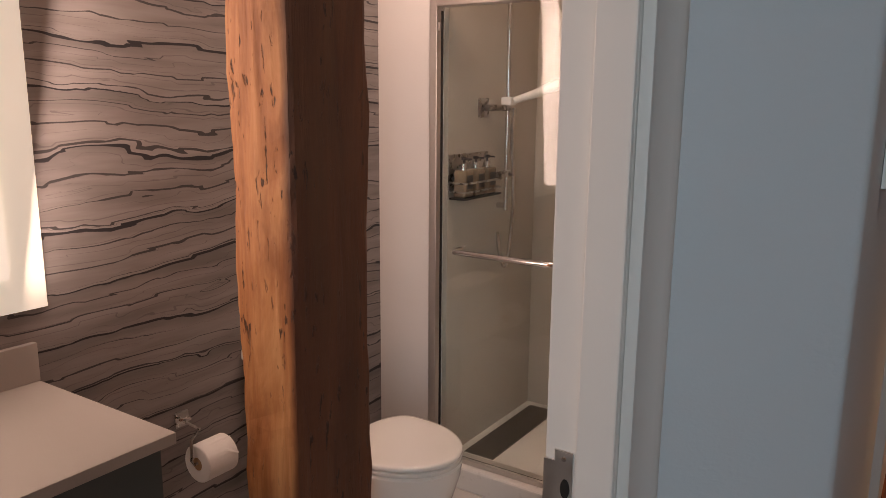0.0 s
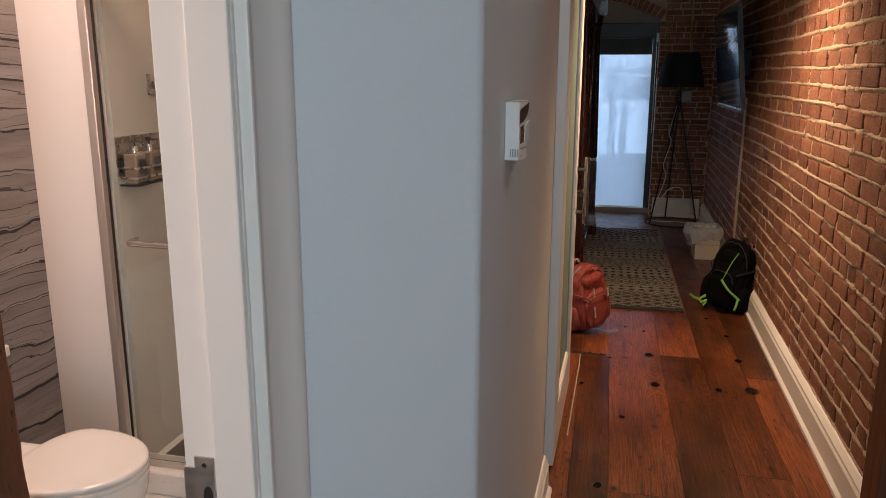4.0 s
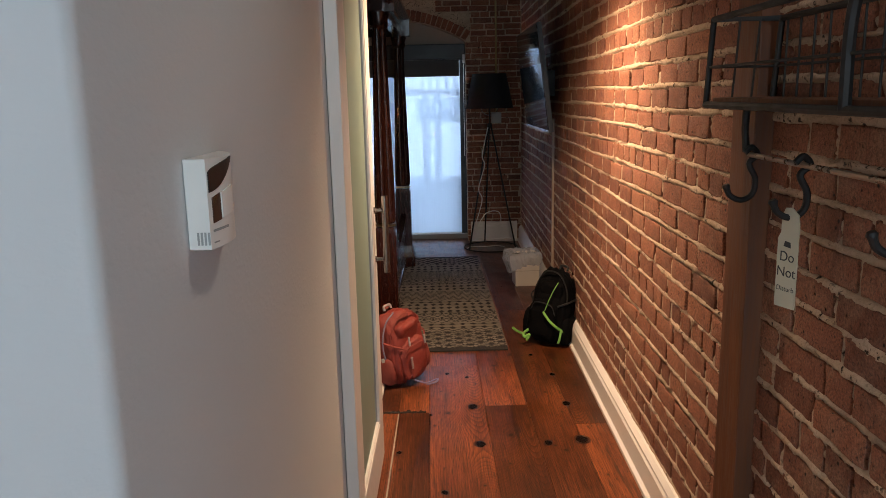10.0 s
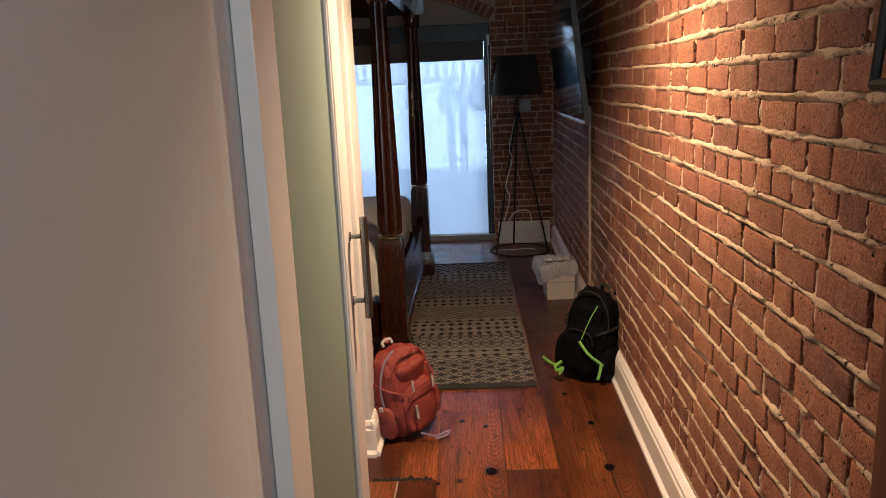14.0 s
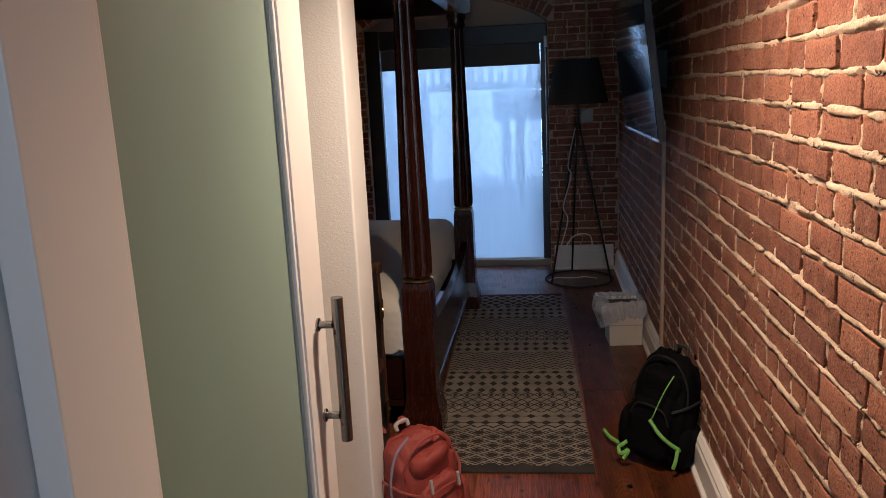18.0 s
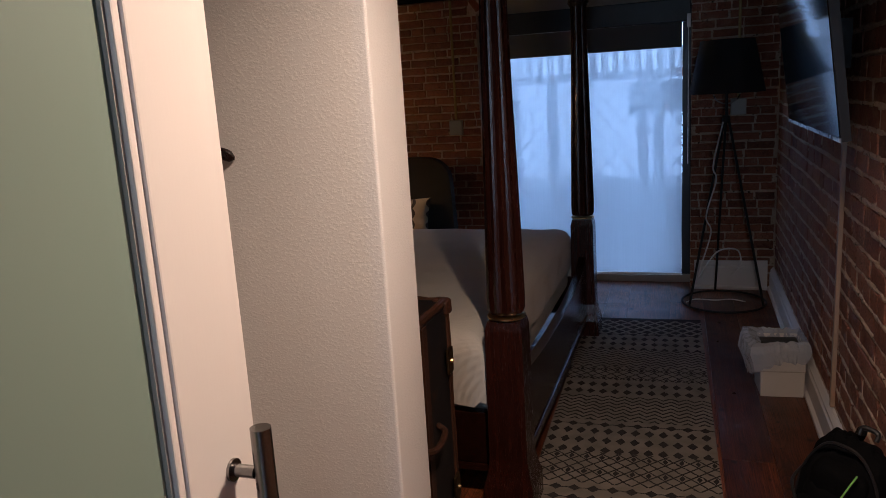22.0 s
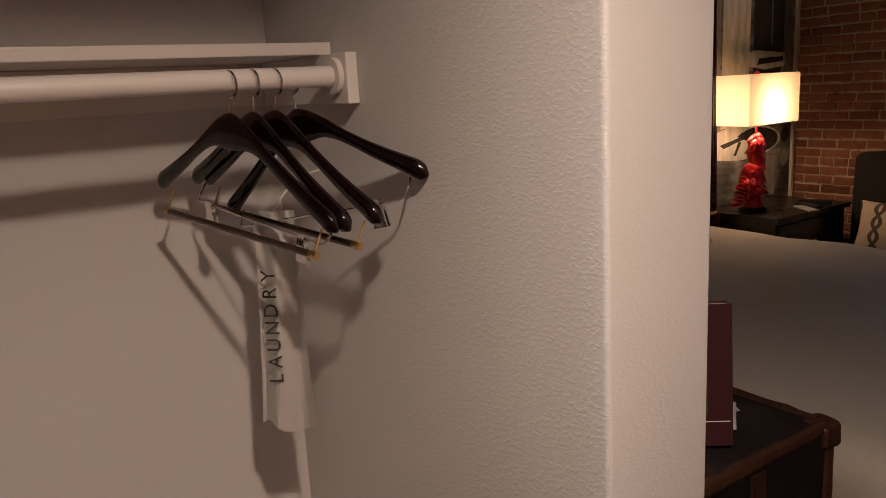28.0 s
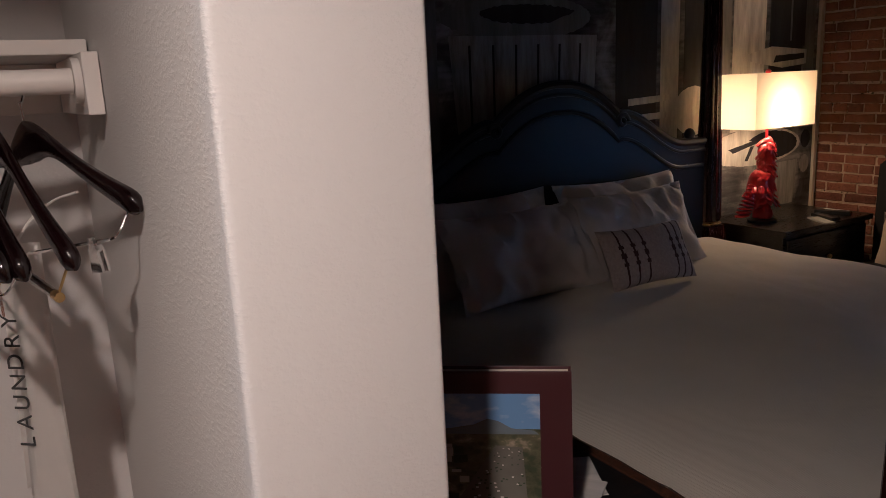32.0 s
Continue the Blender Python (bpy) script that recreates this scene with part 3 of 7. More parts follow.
setting("wall_bathroom_mirror", box(-2.02, -1.4, 0, -1.92, 2.42, 2.6), WALLPAPER, "grey wallpaper printed with dark wood-grain lines")
setting("wall_bathroom_pier", box(-2.02, 2.42, 0, -1.66, 3.35, 2.6), BATHWHITE, "white wall strip beside the shower")
setting("wall_shower_left", box(-1.66, 2.50, 0.0, -1.64, 3.25, 2.6), BATHPANEL, "beige shower wall panel")
setting("wall_shower_back", box(-1.66, 3.25, 0.0, -0.80, 3.36, 2.6), BATHPANEL, "beige shower wall panel")
setting("wall_shower_right", box(-0.84, 2.42, 0, -0.80, 3.25, 2.6), BATHPANEL, "beige shower wall panel")
setting("wall_bathroom_back", box(-0.80, 2.42, 0, -0.26, 2.52, 2.6), BATHWHITE, "white bathroom wall")

# ---------------------------------------------------------------- trim: casing, jamb, baseboards
casing = tagged(new("door_1"), "white painted bathroom doorway with a moulded casing", "", "", "structure")
part("jamb", box(-0.49, 1.040, 0, -0.372, 1.0585, 2.05), TRIM, casing, "", bevel=0.002)
part("door_stop", box(-0.434, 1.028, 0, -0.3715, 1.0395, 2.04), TRIM, casing, bevel=0.003)
casing_profile = [(-0.3710, 1.046), (-0.3565, 1.046), (-0.3535, 1.0475), (-0.3525, 1.051), (-0.3535, 1.0555), (-0.3575, 1.060), (-0.3590, 1.064), (-0.3585, 1.075), (-0.3560, 1.095), (-0.3520, 1.113), (-0.3460, 1.128), (-0.3420, 1.138), (-0.3405, 1.146), (-0.3410, 1.156), (-0.3440, 1.163), (-0.3500, 1.167), (-0.3700, 1.168)]
part("casing_board", prism(casing_profile, 0, 2.14), TRIM, casing, "white moulded casing board", smooth=True)
part("head_jamb", box(-0.49, 0.061, 2.04, -0.372, 1.0395, 2.058), TRIM, casing)
part("jamb", box(-0.49, 0.062, 0, -0.372, 0.08, 2.03), TRIM, casing)
PLATE = metal("satin_steel", (0.60, 0.58, 0.56), 0.46)
strike = part("strike_plate", plate([(-0.491, 0.874), (-0.472, 0.874), (-0.472, 0.852), (-0.441, 0.852), (-0.441, 0.981), (-0.472, 0.981), (-0.472, 0.962), (-0.491, 0.962)], "y", 1.036, 1.0395), PLATE, casing, "brushed steel strike plate", bevel=0.0008)
hole = bmesh.new()
bmesh.ops.create_cone(hole, cap_ends=True, segments=18, radius1=0.008, radius2=0.008, depth=0.0008)
part("latch_hole", hole, DARKGAP, strike).matrix_world = pose(-0.4525, 1.0355, 0.918, 90) @ Matrix.Diagonal((1, 2.1, 1, 1))
part("screw", lathe([(0.0045, 0), (0.0035, 0.0016)], (0, 0, 0), 12), STEEL, strike).matrix_world = pose(-0.456, 1.0358, 0.968, 90)


def baseboard(name, x0, y0, x1, y1, side, h=0.15, d3=0.020):
    """A board along a wall from (x0, y0) to (x1, y1), standing out by side."""
    d = (Vector((x1, y1, 0)) - Vector((x0, y0, 0)))
    n = Vector((-d.y, d.x, 0)).normalized() * side
    prof = [(0, 0), (d3 + 0.014, 0), (d3 + 0.014, 0.016), (d3, 0.028), (d3, h * 0.74), (d3 - 0.006, h * 0.80), (d3 - 0.006, h * 0.87), (d3 * 0.3, h * 0.98), (0, h)]
    bm = bmesh.new()
    a = [bm.verts.new((x0 + n.x * u, y0 + n.y * u, v)) for u, v in prof]
    b = [bm.verts.new((x1 + n.x * u, y1 + n.y * u, v)) for u, v in prof]
    k = len(prof)
    for i in range(k):
        bm.faces.new((a[i], a[(i + 1) % k], b[(i + 1) % k], b[i]))
    bm.faces.new(a), bm.faces.new(b[::-1])
    return setting(name, bm, TRIM, "white painted moulded baseboard")


baseboard("baseboard_brick", RIGHT - 0.001, 2.70, RIGHT - 0.001, FAR, 1, 0.165, 0.030)
baseboard("baseboard_hall", HALL + 0.001, 1.38, HALL + 0.001, 2.728, -1, 0.15)
baseboard("baseboard_far", 0.46, FAR - 0.001, RIGHT - 0.046, FAR - 0.001, -1, 0.21)
baseboard("baseboard_closet_end", -0.177, 4.43, -0.177, 4.652, -1, 0.16)
baseboard("baseboard_closet_side", -1.05, 4.449, -0.158, 4.449, -1, 0.16)
baseboard("baseboard_closet_back", -1.059, 4.43, -1.059, 3.43, 1, 0.16)
baseboard("baseboard_trunk_side", -1.3, 4.633, -0.158, 4.633, 1, 0.16)

# ---------------------------------------------------------------- bathroom
post = bmesh.new()
random.seed(3)
levels = 60
ring0 = []
for k in range(levels + 1):
    z = 2.56 * k / levels
    prof = [(-0.092, -0.13), (0.0, -0.134), (0.092, -0.132), (0.100, -0.122), (0.103, 0.0), (0.100, 0.12), (0.09, 0.132), (0, 0.134), (-0.09, 0.132), (-0.1, 0.12), (-0.102, 0.0), (-0.1, -0.12)]
    ring = []
    for i, (u, v) in enumerate(prof):
        w = noise.noise(Vector((i * 0.9, z * 2.2, 4.0))) * 0.009 + noise.noise(Vector((i * 2.9, z * 11, 1.0))) * 0.004
        s = 1 + w * 10
        ring.append(post.verts.new((u * s, v * s, z)))
    ring0.append(ring)
for a, b in zip(ring0, ring0[1:]):
    for i in range(12):
        post.faces.new((a[i], a[(i + 1) % 12], b[(i + 1) % 12], b[i]))
post.faces.new(ring0[0][::-1]), post.faces.new(ring0[-1])
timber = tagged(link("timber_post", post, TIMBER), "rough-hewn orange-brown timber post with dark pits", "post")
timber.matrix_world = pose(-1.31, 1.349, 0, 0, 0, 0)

mirror = thing("mirror", "frameless wall mirror with a glowing frosted rim", "mirror")
part("glass", box(-1.905, -0.28, 1.10, -1.899, 0.88, 2.05), Mat("mirror_silver", 0.02, 1.0, (0.86, 0.88, 0.88)).m, mirror)
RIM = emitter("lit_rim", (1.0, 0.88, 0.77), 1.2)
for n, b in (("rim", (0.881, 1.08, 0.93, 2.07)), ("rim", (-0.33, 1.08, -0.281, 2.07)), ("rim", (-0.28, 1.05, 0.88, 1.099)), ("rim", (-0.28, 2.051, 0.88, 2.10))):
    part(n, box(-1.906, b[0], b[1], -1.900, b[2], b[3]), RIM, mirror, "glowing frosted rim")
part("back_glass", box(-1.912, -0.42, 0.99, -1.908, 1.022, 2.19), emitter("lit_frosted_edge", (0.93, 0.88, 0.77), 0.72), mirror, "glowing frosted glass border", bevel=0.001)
part("mount", box(-1.9195, -0.2, 1.2, -1.9125, 0.8, 2.0), GREYP, mirror)
lamp("mirror_light", "AREA", look((-1.86, 0.5, 1.55), (-1.0, 0.6, 1.4)), 27, (1.0, 0.70, 0.565), size=(1.0, 0.9))
lamp("mirror_rim_light", "AREA", look((-1.82, 1.04, 1.55), (-1.50, 2.6, 1.25)), 5.5, (1.0, 0.73, 0.62), size=(0.09, 1.0))

vanity = thing("vanity", "dark teal bathroom vanity with a pale stone top", "vanity")
part("cabinet", box(-1.919, -0.9, 0.10, -1.385, 0.962, 0.772), TEAL, vanity, bevel=0.004)
part("toe_kick", box(-1.919, -0.9, 0.0, -1.44, 0.93, 0.099), DARKGAP, vanity)
part("countertop", box(-1.919, -0.92, 0.773, -1.354, 0.981, 0.80), COUNTER, vanity, "pale stone counter", bevel=0.002)
part("backsplash", box(-1.919, -0.92, 0.8005, -1.900, 0.981, 0.903), COUNTER, vanity, "pale stone upstand", bevel=0.002)
for y in (-0.3, 0.29):
    part("cabinet_door", box(-1.3845, y - 0.27, 0.14, -1.372, y + 0.29, 0.75), TEAL, vanity, bevel=0.003)

holder = thing("toilet_paper_holder", "steel toilet paper holder on the papered wall", "paper holder")
part("plate", box(-1.9195, 1.385, 0.51, -1.911, 1.435, 0.56), STEEL, holder, bevel=0.002)
part("arm", tube([(-1.911, 1.40, 0.545), (-1.878, 1.378, 0.552), (-1.862, 1.402, 0.552), (-1.850, 1.368, 0.560), (-1.838, 1.415, 0.520), (-1.824, 1.372, 0.500), (-1.815, 1.364, 0.44), (-1.815, 1.372, 0.425), (-1.815, 1.50, 0.425)], 0.0045), STEEL, holder, smooth=True)
roll = thing("toilet_paper_roll", "white toilet paper roll with a loose folded end", "paper roll")
rb = bmesh.new()
R, r0, L, seg = 0.060, 0.021, 0.112, 32
ringsr = [[rb.verts.new((x, rr * math.cos(2 * math.pi * i / seg), rr * math.sin(2 * math.pi * i / seg))) for i in range(seg)] for x, rr in ((0, r0), (0, R - 0.003), (0.003, R), (L - 0.003, R), (L, R - 0.003), (L, r0))]
for a, b in zip(ringsr, ringsr[1:] + ringsr[:1]):
    for i in range(seg):
        rb.faces.new((a[i], a[(i + 1) % seg], b[(i + 1) % seg], b[i]))
PAPER = fabric("tissue_paper", (0.80, 0.78, 0.76), 300, 0.95, 0.03)
part("paper", rb, PAPER, roll, smooth=False)
part("core", lathe([(0.0205, 0.001), (0.0205, L - 0.001)], seg=20), paint("cardboard", (0.42, 0.27, 0.15), 0.8), roll, "brown cardboard core").matrix_world = pose(0, 0, 0, 0, 90, 0)
fold = bmesh.new()
vv = [fold.verts.new(p) for p in ((L, -0.02, 0.058), (L - 0.085, -0.02, 0.058), (L - 0.03, -0.058, 0.026), (L, -0.062, 0.01))]
fold.faces.new(vv)
part("loose_end", fold, PAPER, roll)
roll.matrix_world = pose(-1.815, 1.383, 0.422, 0, 0, 90)

toilet = thing("toilet", "white porcelain toilet with its lid closed", "toilet")


def oval(cx, cy, lx, ly, z, n=36, back=0.55):
    """A seat-like outline: round at the front (+x), blunter at the back."""
    out = []
    for i in range(n):
        a = 2 * math.pi * i / n
        c, s = math.cos(a), math.sin(a)
        rx = lx if c > 0 else lx * back
        e = 1.0 if c > 0 else 0.62
        out.append((cx + rx * math.copysign(abs(c) ** e, c), cy + ly * math.copysign(abs(s) ** (1.0 if c > 0 else 0.85), s), z))
    return out


def loft(rings, bm=None):
    bm = bm or bmesh.new()
    vs = [[bm.verts.new(p) for p in ring] for ring in rings]
    n = len(vs[0])
    for a, b in zip(vs, vs[1:]):
        for i in range(n):
            bm.faces.new((a[i], a[(i + 1) % n], b[(i + 1) % n], b[i]))
    bm.faces.new(vs[0][::-1]), bm.faces.new(vs[-1])
    return bm


TX, TY = -1.424, 1.84
part("bowl", loft([oval(TX - 0.04, TY, 0.13, 0.095, 0.0), oval(TX - 0.04, TY, 0.13, 0.095, 0.06), oval(TX, TY, 0.16, 0.11, 0.16), oval(TX + 0.02, TY, 0.205, 0.15, 0.27), oval(TX + 0.015, TY, 0.235, 0.178, 0.355), oval(TX + 0.012, TY, 0.242, 0.184, 0.392), oval(TX + 0.012, TY, 0.236, 0.178, 0.40)]), PORCELAIN, toilet, smooth=True)
part("seat", loft([oval(TX + 0.01, TY, 0.222, 0.166, 0.4005), oval(TX + 0.01, TY, 0.226, 0.170, 0.4035), oval(TX + 0.01, TY, 0.243, 0.186, 0.4045), oval(TX + 0.01, TY, 0.244, 0.187, 0.406), oval(TX + 0.01, TY, 0.244, 0.187, 0.415), oval(TX + 0.01, TY, 0.238, 0.182, 0.4195)]), PORCELAIN, toilet, smooth=True)
part("lid", loft([oval(TX + 0.01, TY, 0.222, 0.166, 0.4197), oval(TX + 0.01, TY, 0.226, 0.170, 0.4230), oval(TX + 0.01, TY, 0.243, 0.187, 0.4240), oval(TX + 0.01, TY, 0.244, 0.188, 0.4265), oval(TX + 0.01, TY, 0.2435, 0.1875, 0.434), oval(TX + 0.01, TY, 0.240, 0.184, 0.4375), oval(TX + 0.01, TY, 0.230, 0.175, 0.4390), oval(TX + 0.01, TY, 0.20, 0.15, 0.4396), oval(TX + 0.01, TY, 0.10, 0.075, 0.4400)]), PORCELAIN, toilet, smooth=True)
part("tank", box(-1.915, TY - 0.178, 0.40, -1.745, TY + 0.178, 0.655), PORCELAIN, toilet, bevel=0.02)
part("tank_lid", box(-1.917, TY - 0.184, 0.6555, -1.735, TY + 0.184, 0.695), PORCELAIN, toilet, bevel=0.012)
part("neck", box(-1.80, TY - 0.13, 0.0, -1.52, TY + 0.13, 0.3995), PORCELAIN, toilet, bevel=0.03)
part("flush_lever", tube([(-1.744, TY - 0.14, 0.61), (-1.725, TY - 0.14, 0.61), (-1.722, TY - 0.09, 0.605)], 0.007), CHROME, toilet, smooth=True)

# shower
shower = thing("shower_enclosure", "sliding glass shower door in a satin frame with a towel bar", "shower door")
SATIN = Mat("satin_nickel", 0.42, 0.85, (0.62, 0.58, 0.55)).m
part("curb", box(-1.64, 2.36, 0, -0.84, 2.50, 0.095), paint("curb_white", (0.75, 0.73, 0.70), 0.3), shower, "white shower curb", bevel=0.012)
part("wall_channel", box(-1.66, 2.395, 0.096, -1.625, 2.445, 1.925), SATIN, shower, bevel=0.004)
part("wall_channel", box(-0.875, 2.395, 0.096, -0.841, 2.445, 1.925), SATIN, shower, bevel=0.004)
part("header_rail", box(-1.624, 2.385, 1.855, -0.876, 2.455, 1.93), SATIN, shower, bevel=0.006)
part("sill_track", box(-1.624, 2.395, 0.096, -0.876, 2.45, 0.118), SATIN, shower, bevel=0.003)
for y, x0, x1 in ((2.405, -1.612, -1.06), (2.433, -1.10, -0.88)):
    g = part("glass_panel", box(x0, y, 0.12, x1, y + 0.007, 1.852), GLASS, shower)
    g.visible_shadow = False
part("clip", box(-1.622, 2.396, 1.77, -1.612, 2.404, 1.80), SATIN, shower, bevel=0.002)
part("seal", box(-1.6135, 2.404, 0.13, -1.607, 2.413, 1.84), DARKGAP, shower, "dark edge seal")
bar = part("towel_bar", tube(curve_points([(-1.515, 2.404, 0.963), (-1.515, 2.36, 0.963), (-1.50, 2.345, 0.963), (-1.46, 2.345, 0.963), (-1.3, 2.345, 0.963), (-1.12, 2.345, 0.963), (-1.10, 2.36, 0.963), (-1.10, 2.404, 0.963)], 6), 0.011, 12), CHROME, shower, smooth=True)
part("drain_cover", box(-1.60, 2.56, 0.038, -1.46, 3.20, 0.0435), metal("dark_steel", (0.20, 0.18, 0.16), 0.4), shower, "dark steel linear drain", bevel=0.002)
part("tray", box(-1.64, 2.50, 0.0, -0.84, 3.25, 0.038), paint("tray_white", (0.72, 0.70, 0.66), 0.35), shower, "white shower tray")
part("ledge", box(-1.44, 3.13, 0.0385, -0.842, 3.249, 0.34), paint("ledge_white", (0.72, 0.70, 0.66), 0.35), shower, "white corner ledge", bevel=0.02)
part("ledge", box(-1.44, 3.19, 1.10, -1.2, 3.249, 1.12), paint("shelf_white", (0.74, 0.72, 0.69), 0.35), shower, "small white shelf", bevel=0.005)

hand = thing("hand_shower", "chrome hand shower with a slide rail and hose", "hand shower")
part("rail", tube([(-1.60, 2.90, 1.05), (-1.60, 2.90, 1.99)], 0.009, 12), CHROME, hand, smooth=True)
for z in (1.07, 1.97):
    part("bracket", tube([(-1.6395, 2.90, z), (-1.60, 2.90, z)], 0.012, 12), CHROME, hand, smooth=True)
part("slider", box(-1.62, 2.875, 1.50, -1.57, 2.925, 1.535), WHITEP, hand, bevel=0.006)
part("head", tube([(-1.57, 2.90, 1.52), (-1.50, 2.93, 1.545), (-1.36, 2.97, 1.60)], [0.014, 0.018, 0.026], 12), WHITEP, hand, "pale hand shower head", smooth=True)
part("valve_plate", box(-1.6395, 2.72, 1.45, -1.632, 2.80, 1.53), STEEL, hand, bevel=0.004)
part("valve_arm", tube([(-1.632, 2.76, 1.49), (-1.59, 2.80, 1.49), (-1.59, 2.89, 1.49)], 0.014, 10), STEEL, hand, smooth=True)
part("hose", tube(curve_points([(-1.57, 2.9, 1.49), (-1.575, 2.9, 1.35), (-1.56, 2.895, 1.1), (-1.58, 2.9, 0.86), (-1.60, 2.90, 0.80), (-1.625, 2.90, 0.86), (-1.6395, 2.9, 0.95)], 6), 0.009, 8), CHROME, hand, smooth=True)

rackb = thing("bottle_rack", "dark wall rack with three toiletry pump bottles", "bottle rack")
CLEAR = Mat("brown_clear_plastic", 0.12, 0, (0.30, 0.23, 0.16), Coat_Weight=0.6, Transmission_Weight=0.35).m
part("back_plate", box(-1.6395, 2.50, 1.17, -1.635, 2.80, 1.31), STEEL, rackb, bevel=0.003)
part("tray", box(-1.634, 2.50, 1.135, -1.56, 2.79, 1.142), BLACK, rackb)
for z in (1.165, 1.20):
    part("front_rail", tube([(-1.634, 2.505, z), (-1.56, 2.505, z), (-1.56, 2.785, z), (-1.634, 2.785, z)], 0.004), STEEL, rackb, smooth=True)
for y in (2.55, 2.64, 2.73):
    bt = thing("pump_bottle", "square clear pump bottle with a dark label in the shower rack", "bottle", "toiletry bottles in the shower")
    part("body", box(-0.027, -0.032, 0, 0.027, 0.032, 0.108), CLEAR, bt, bevel=0.008)
    part("label", box(0.0272, -0.018, 0.035, 0.0282, 0.024, 0.088), BLACK, bt, "dark label")
    part("collar", lathe([(0.012, 0.1085), (0.012, 0.133), (0.010, 0.134)], seg=14), CHROME, bt, "bright metal collar", smooth=True)
    part("pump", lathe([(0.004, 0.1345), (0.004, 0.146), (0.011, 0.147), (0.011, 0.156), (0.009, 0.158)], seg=12), BLACK, bt, "black pump top", smooth=True)
    part("nozzle", tube([(0.005, 0, 0.152), (0.034, 0.006, 0.151)], 0.0035), BLACK, bt)
    bt.matrix_world = pose(-1.597, y, 1.1425)
part("soap_dish", box(-1.634, 2.80, 1.20, -1.57, 2.90, 1.225), STEEL, rackb, bevel=0.004)

# ---------------------------------------------------------------- hall
thermo = thing("thermostat", "white wall thermostat with a bowed front and a dark leaf-shaped window", "thermostat")


def bow(s, out=0.0):
    """A point of the thermostat's bowed front, s from its near edge to the wall."""
    return HALL + 0.0015 + 0.027 * (1 - s ** 4) + (0.009 + out) * math.sin(math.pi * min(1, s)) + out, 1.602 + 0.152 * s


plan_t = [(HALL + 0.0015, 1.602)] + [bow(k / 16) for k in range(17)]
part("body", prism(plan_t, 1.370, 1.482), WHITEP, thermo, bevel=0.002)


def bowed_patch(s0, s1, lo, hi, out, mat, name, label=""):
    """A thin sheet on the bowed front between two heights that may change along it."""
    bm = bmesh.new()
    cols = []
    for k in range(13):
        s_ = s0 + (s1 - s0) * k / 12
        a, b = bow(s_, 0.0002), bow(s_, out)
        f_ = k / 12
        cols.append([bm.verts.new((*a, lo(f_))), bm.verts.new((*b, lo(f_))), bm.verts.new((*b, hi(f_))), bm.verts.new((*a, hi(f_)))])
    for p, q in zip(cols, cols[1:]):
        for n_ in range(4):
            bm.faces.new((p[n_], q[n_], q[(n_ + 1) % 4], p[(n_ + 1) % 4]))
    bm.faces.new(cols[0][::-1]), bm.faces.new(cols[-1])
    part(name, bm, mat, thermo, label)


bowed_patch(0.02, 0.52, lambda f: 1.441 + 0.038 * f ** 1.8, lambda f: 1.466 + 0.014 * f ** 0.6, 0.0012, BLACK, "dark_window", "dark leaf-shaped sensor window")
bowed_patch(0.06, 0.20, lambda f: 1.402 + 0.002 * f, lambda f: 1.434 + 0.004 * f, 0.0010, paint("brown_display", (0.06, 0.028, 0.018), 0.3), "display", "brown display")
bowed_patch(0.21, 0.46, lambda f: 1.406 + 0.004 * f, lambda f: 1.438 + 0.006 * f, 0.0016, WHITEP, "button_panel", "white button panel")
bowed_patch(0.05, 0.33, lambda f: 1.391, lambda f: 1.394, 0.0008, GREYP, "groove")
bowed_patch(0.05, 0.14, lambda f: 1.377, lambda f: 1.3785, 0.0008, GREYP, "groove")
for i in range(4):
    part("vent_slot", box(HALL + 0.012 + i * 0.0045, 1.6008, 1.376, HALL + 0.0145 + i * 0.0045, 1.6018, 1.392), GREYP, thermo)

# sliding closet door
sl = thing("sliding_door", "white sliding door with a frosted green glass panel and steel pull", "sliding door")
DX0, DX1, DY0, DY1 = -0.118, -0.080, 2.885, 3.760
part("stile", box(DX0, DY0, 0.02, DX1, 3.040, 2.22), DOORWHITE, sl, bevel=0.003)
part("stile", box(DX0, 3.626, 0.02, DX1, DY1, 2.22), DOORWHITE, sl, bevel=0.003)
part("bottom_rail", box(DX0, 3.0405, 0.02, DX1, 3.6255, 0.22), DOORWHITE, sl, bevel=0.003)
part("top_rail", box(DX0, 3.0405, 2.07, DX1, 3.6255, 2.22), DOORWHITE, sl, bevel=0.003)
part("glass_panel", box(-0.104, 3.0405, 0.2205, -0.096, 3.6255, 2.0695), FROST, sl, "frosted green glass panel")
for y0, y1 in ((3.0415, 3.053), (3.613, 3.6245)):
    part("bead", box(-0.0958, y0, 0.221, -0.0835, y1, 2.069), DOORWHITE, sl, bevel=0.003)
for z0, z1 in ((0.221, 0.233), (2.057, 2.069)):
    part("bead", box(-0.0958, 3.0535, z0, -0.0835, 3.6125, z1), DOORWHITE, sl, bevel=0.003)
# Grey strip along the bead, drawing its shadow line in colour.
part("shadow_bead", box(-0.0958, 3.6085, 0.234, -0.090, 3.6125, 2.056), GREYP, sl)
hd = part("pull_handle", tube([(-0.035, 3.705, 0.845), (-0.035, 3.705, 1.158)], 0.0125, 16), PULL, sl, "brushed steel bar pull", smooth=True)
for z in (0.90, 1.10):
    part("standoff", tube([(-0.0798, 3.705, z), (-0.048, 3.705, z)], 0.008, 12), PULL, hd, smooth=True)
    part("rosette", tube([(-0.0798, 3.705, z), (-0.076, 3.705, z)], 0.014, 14), PULL, hd, smooth=True)
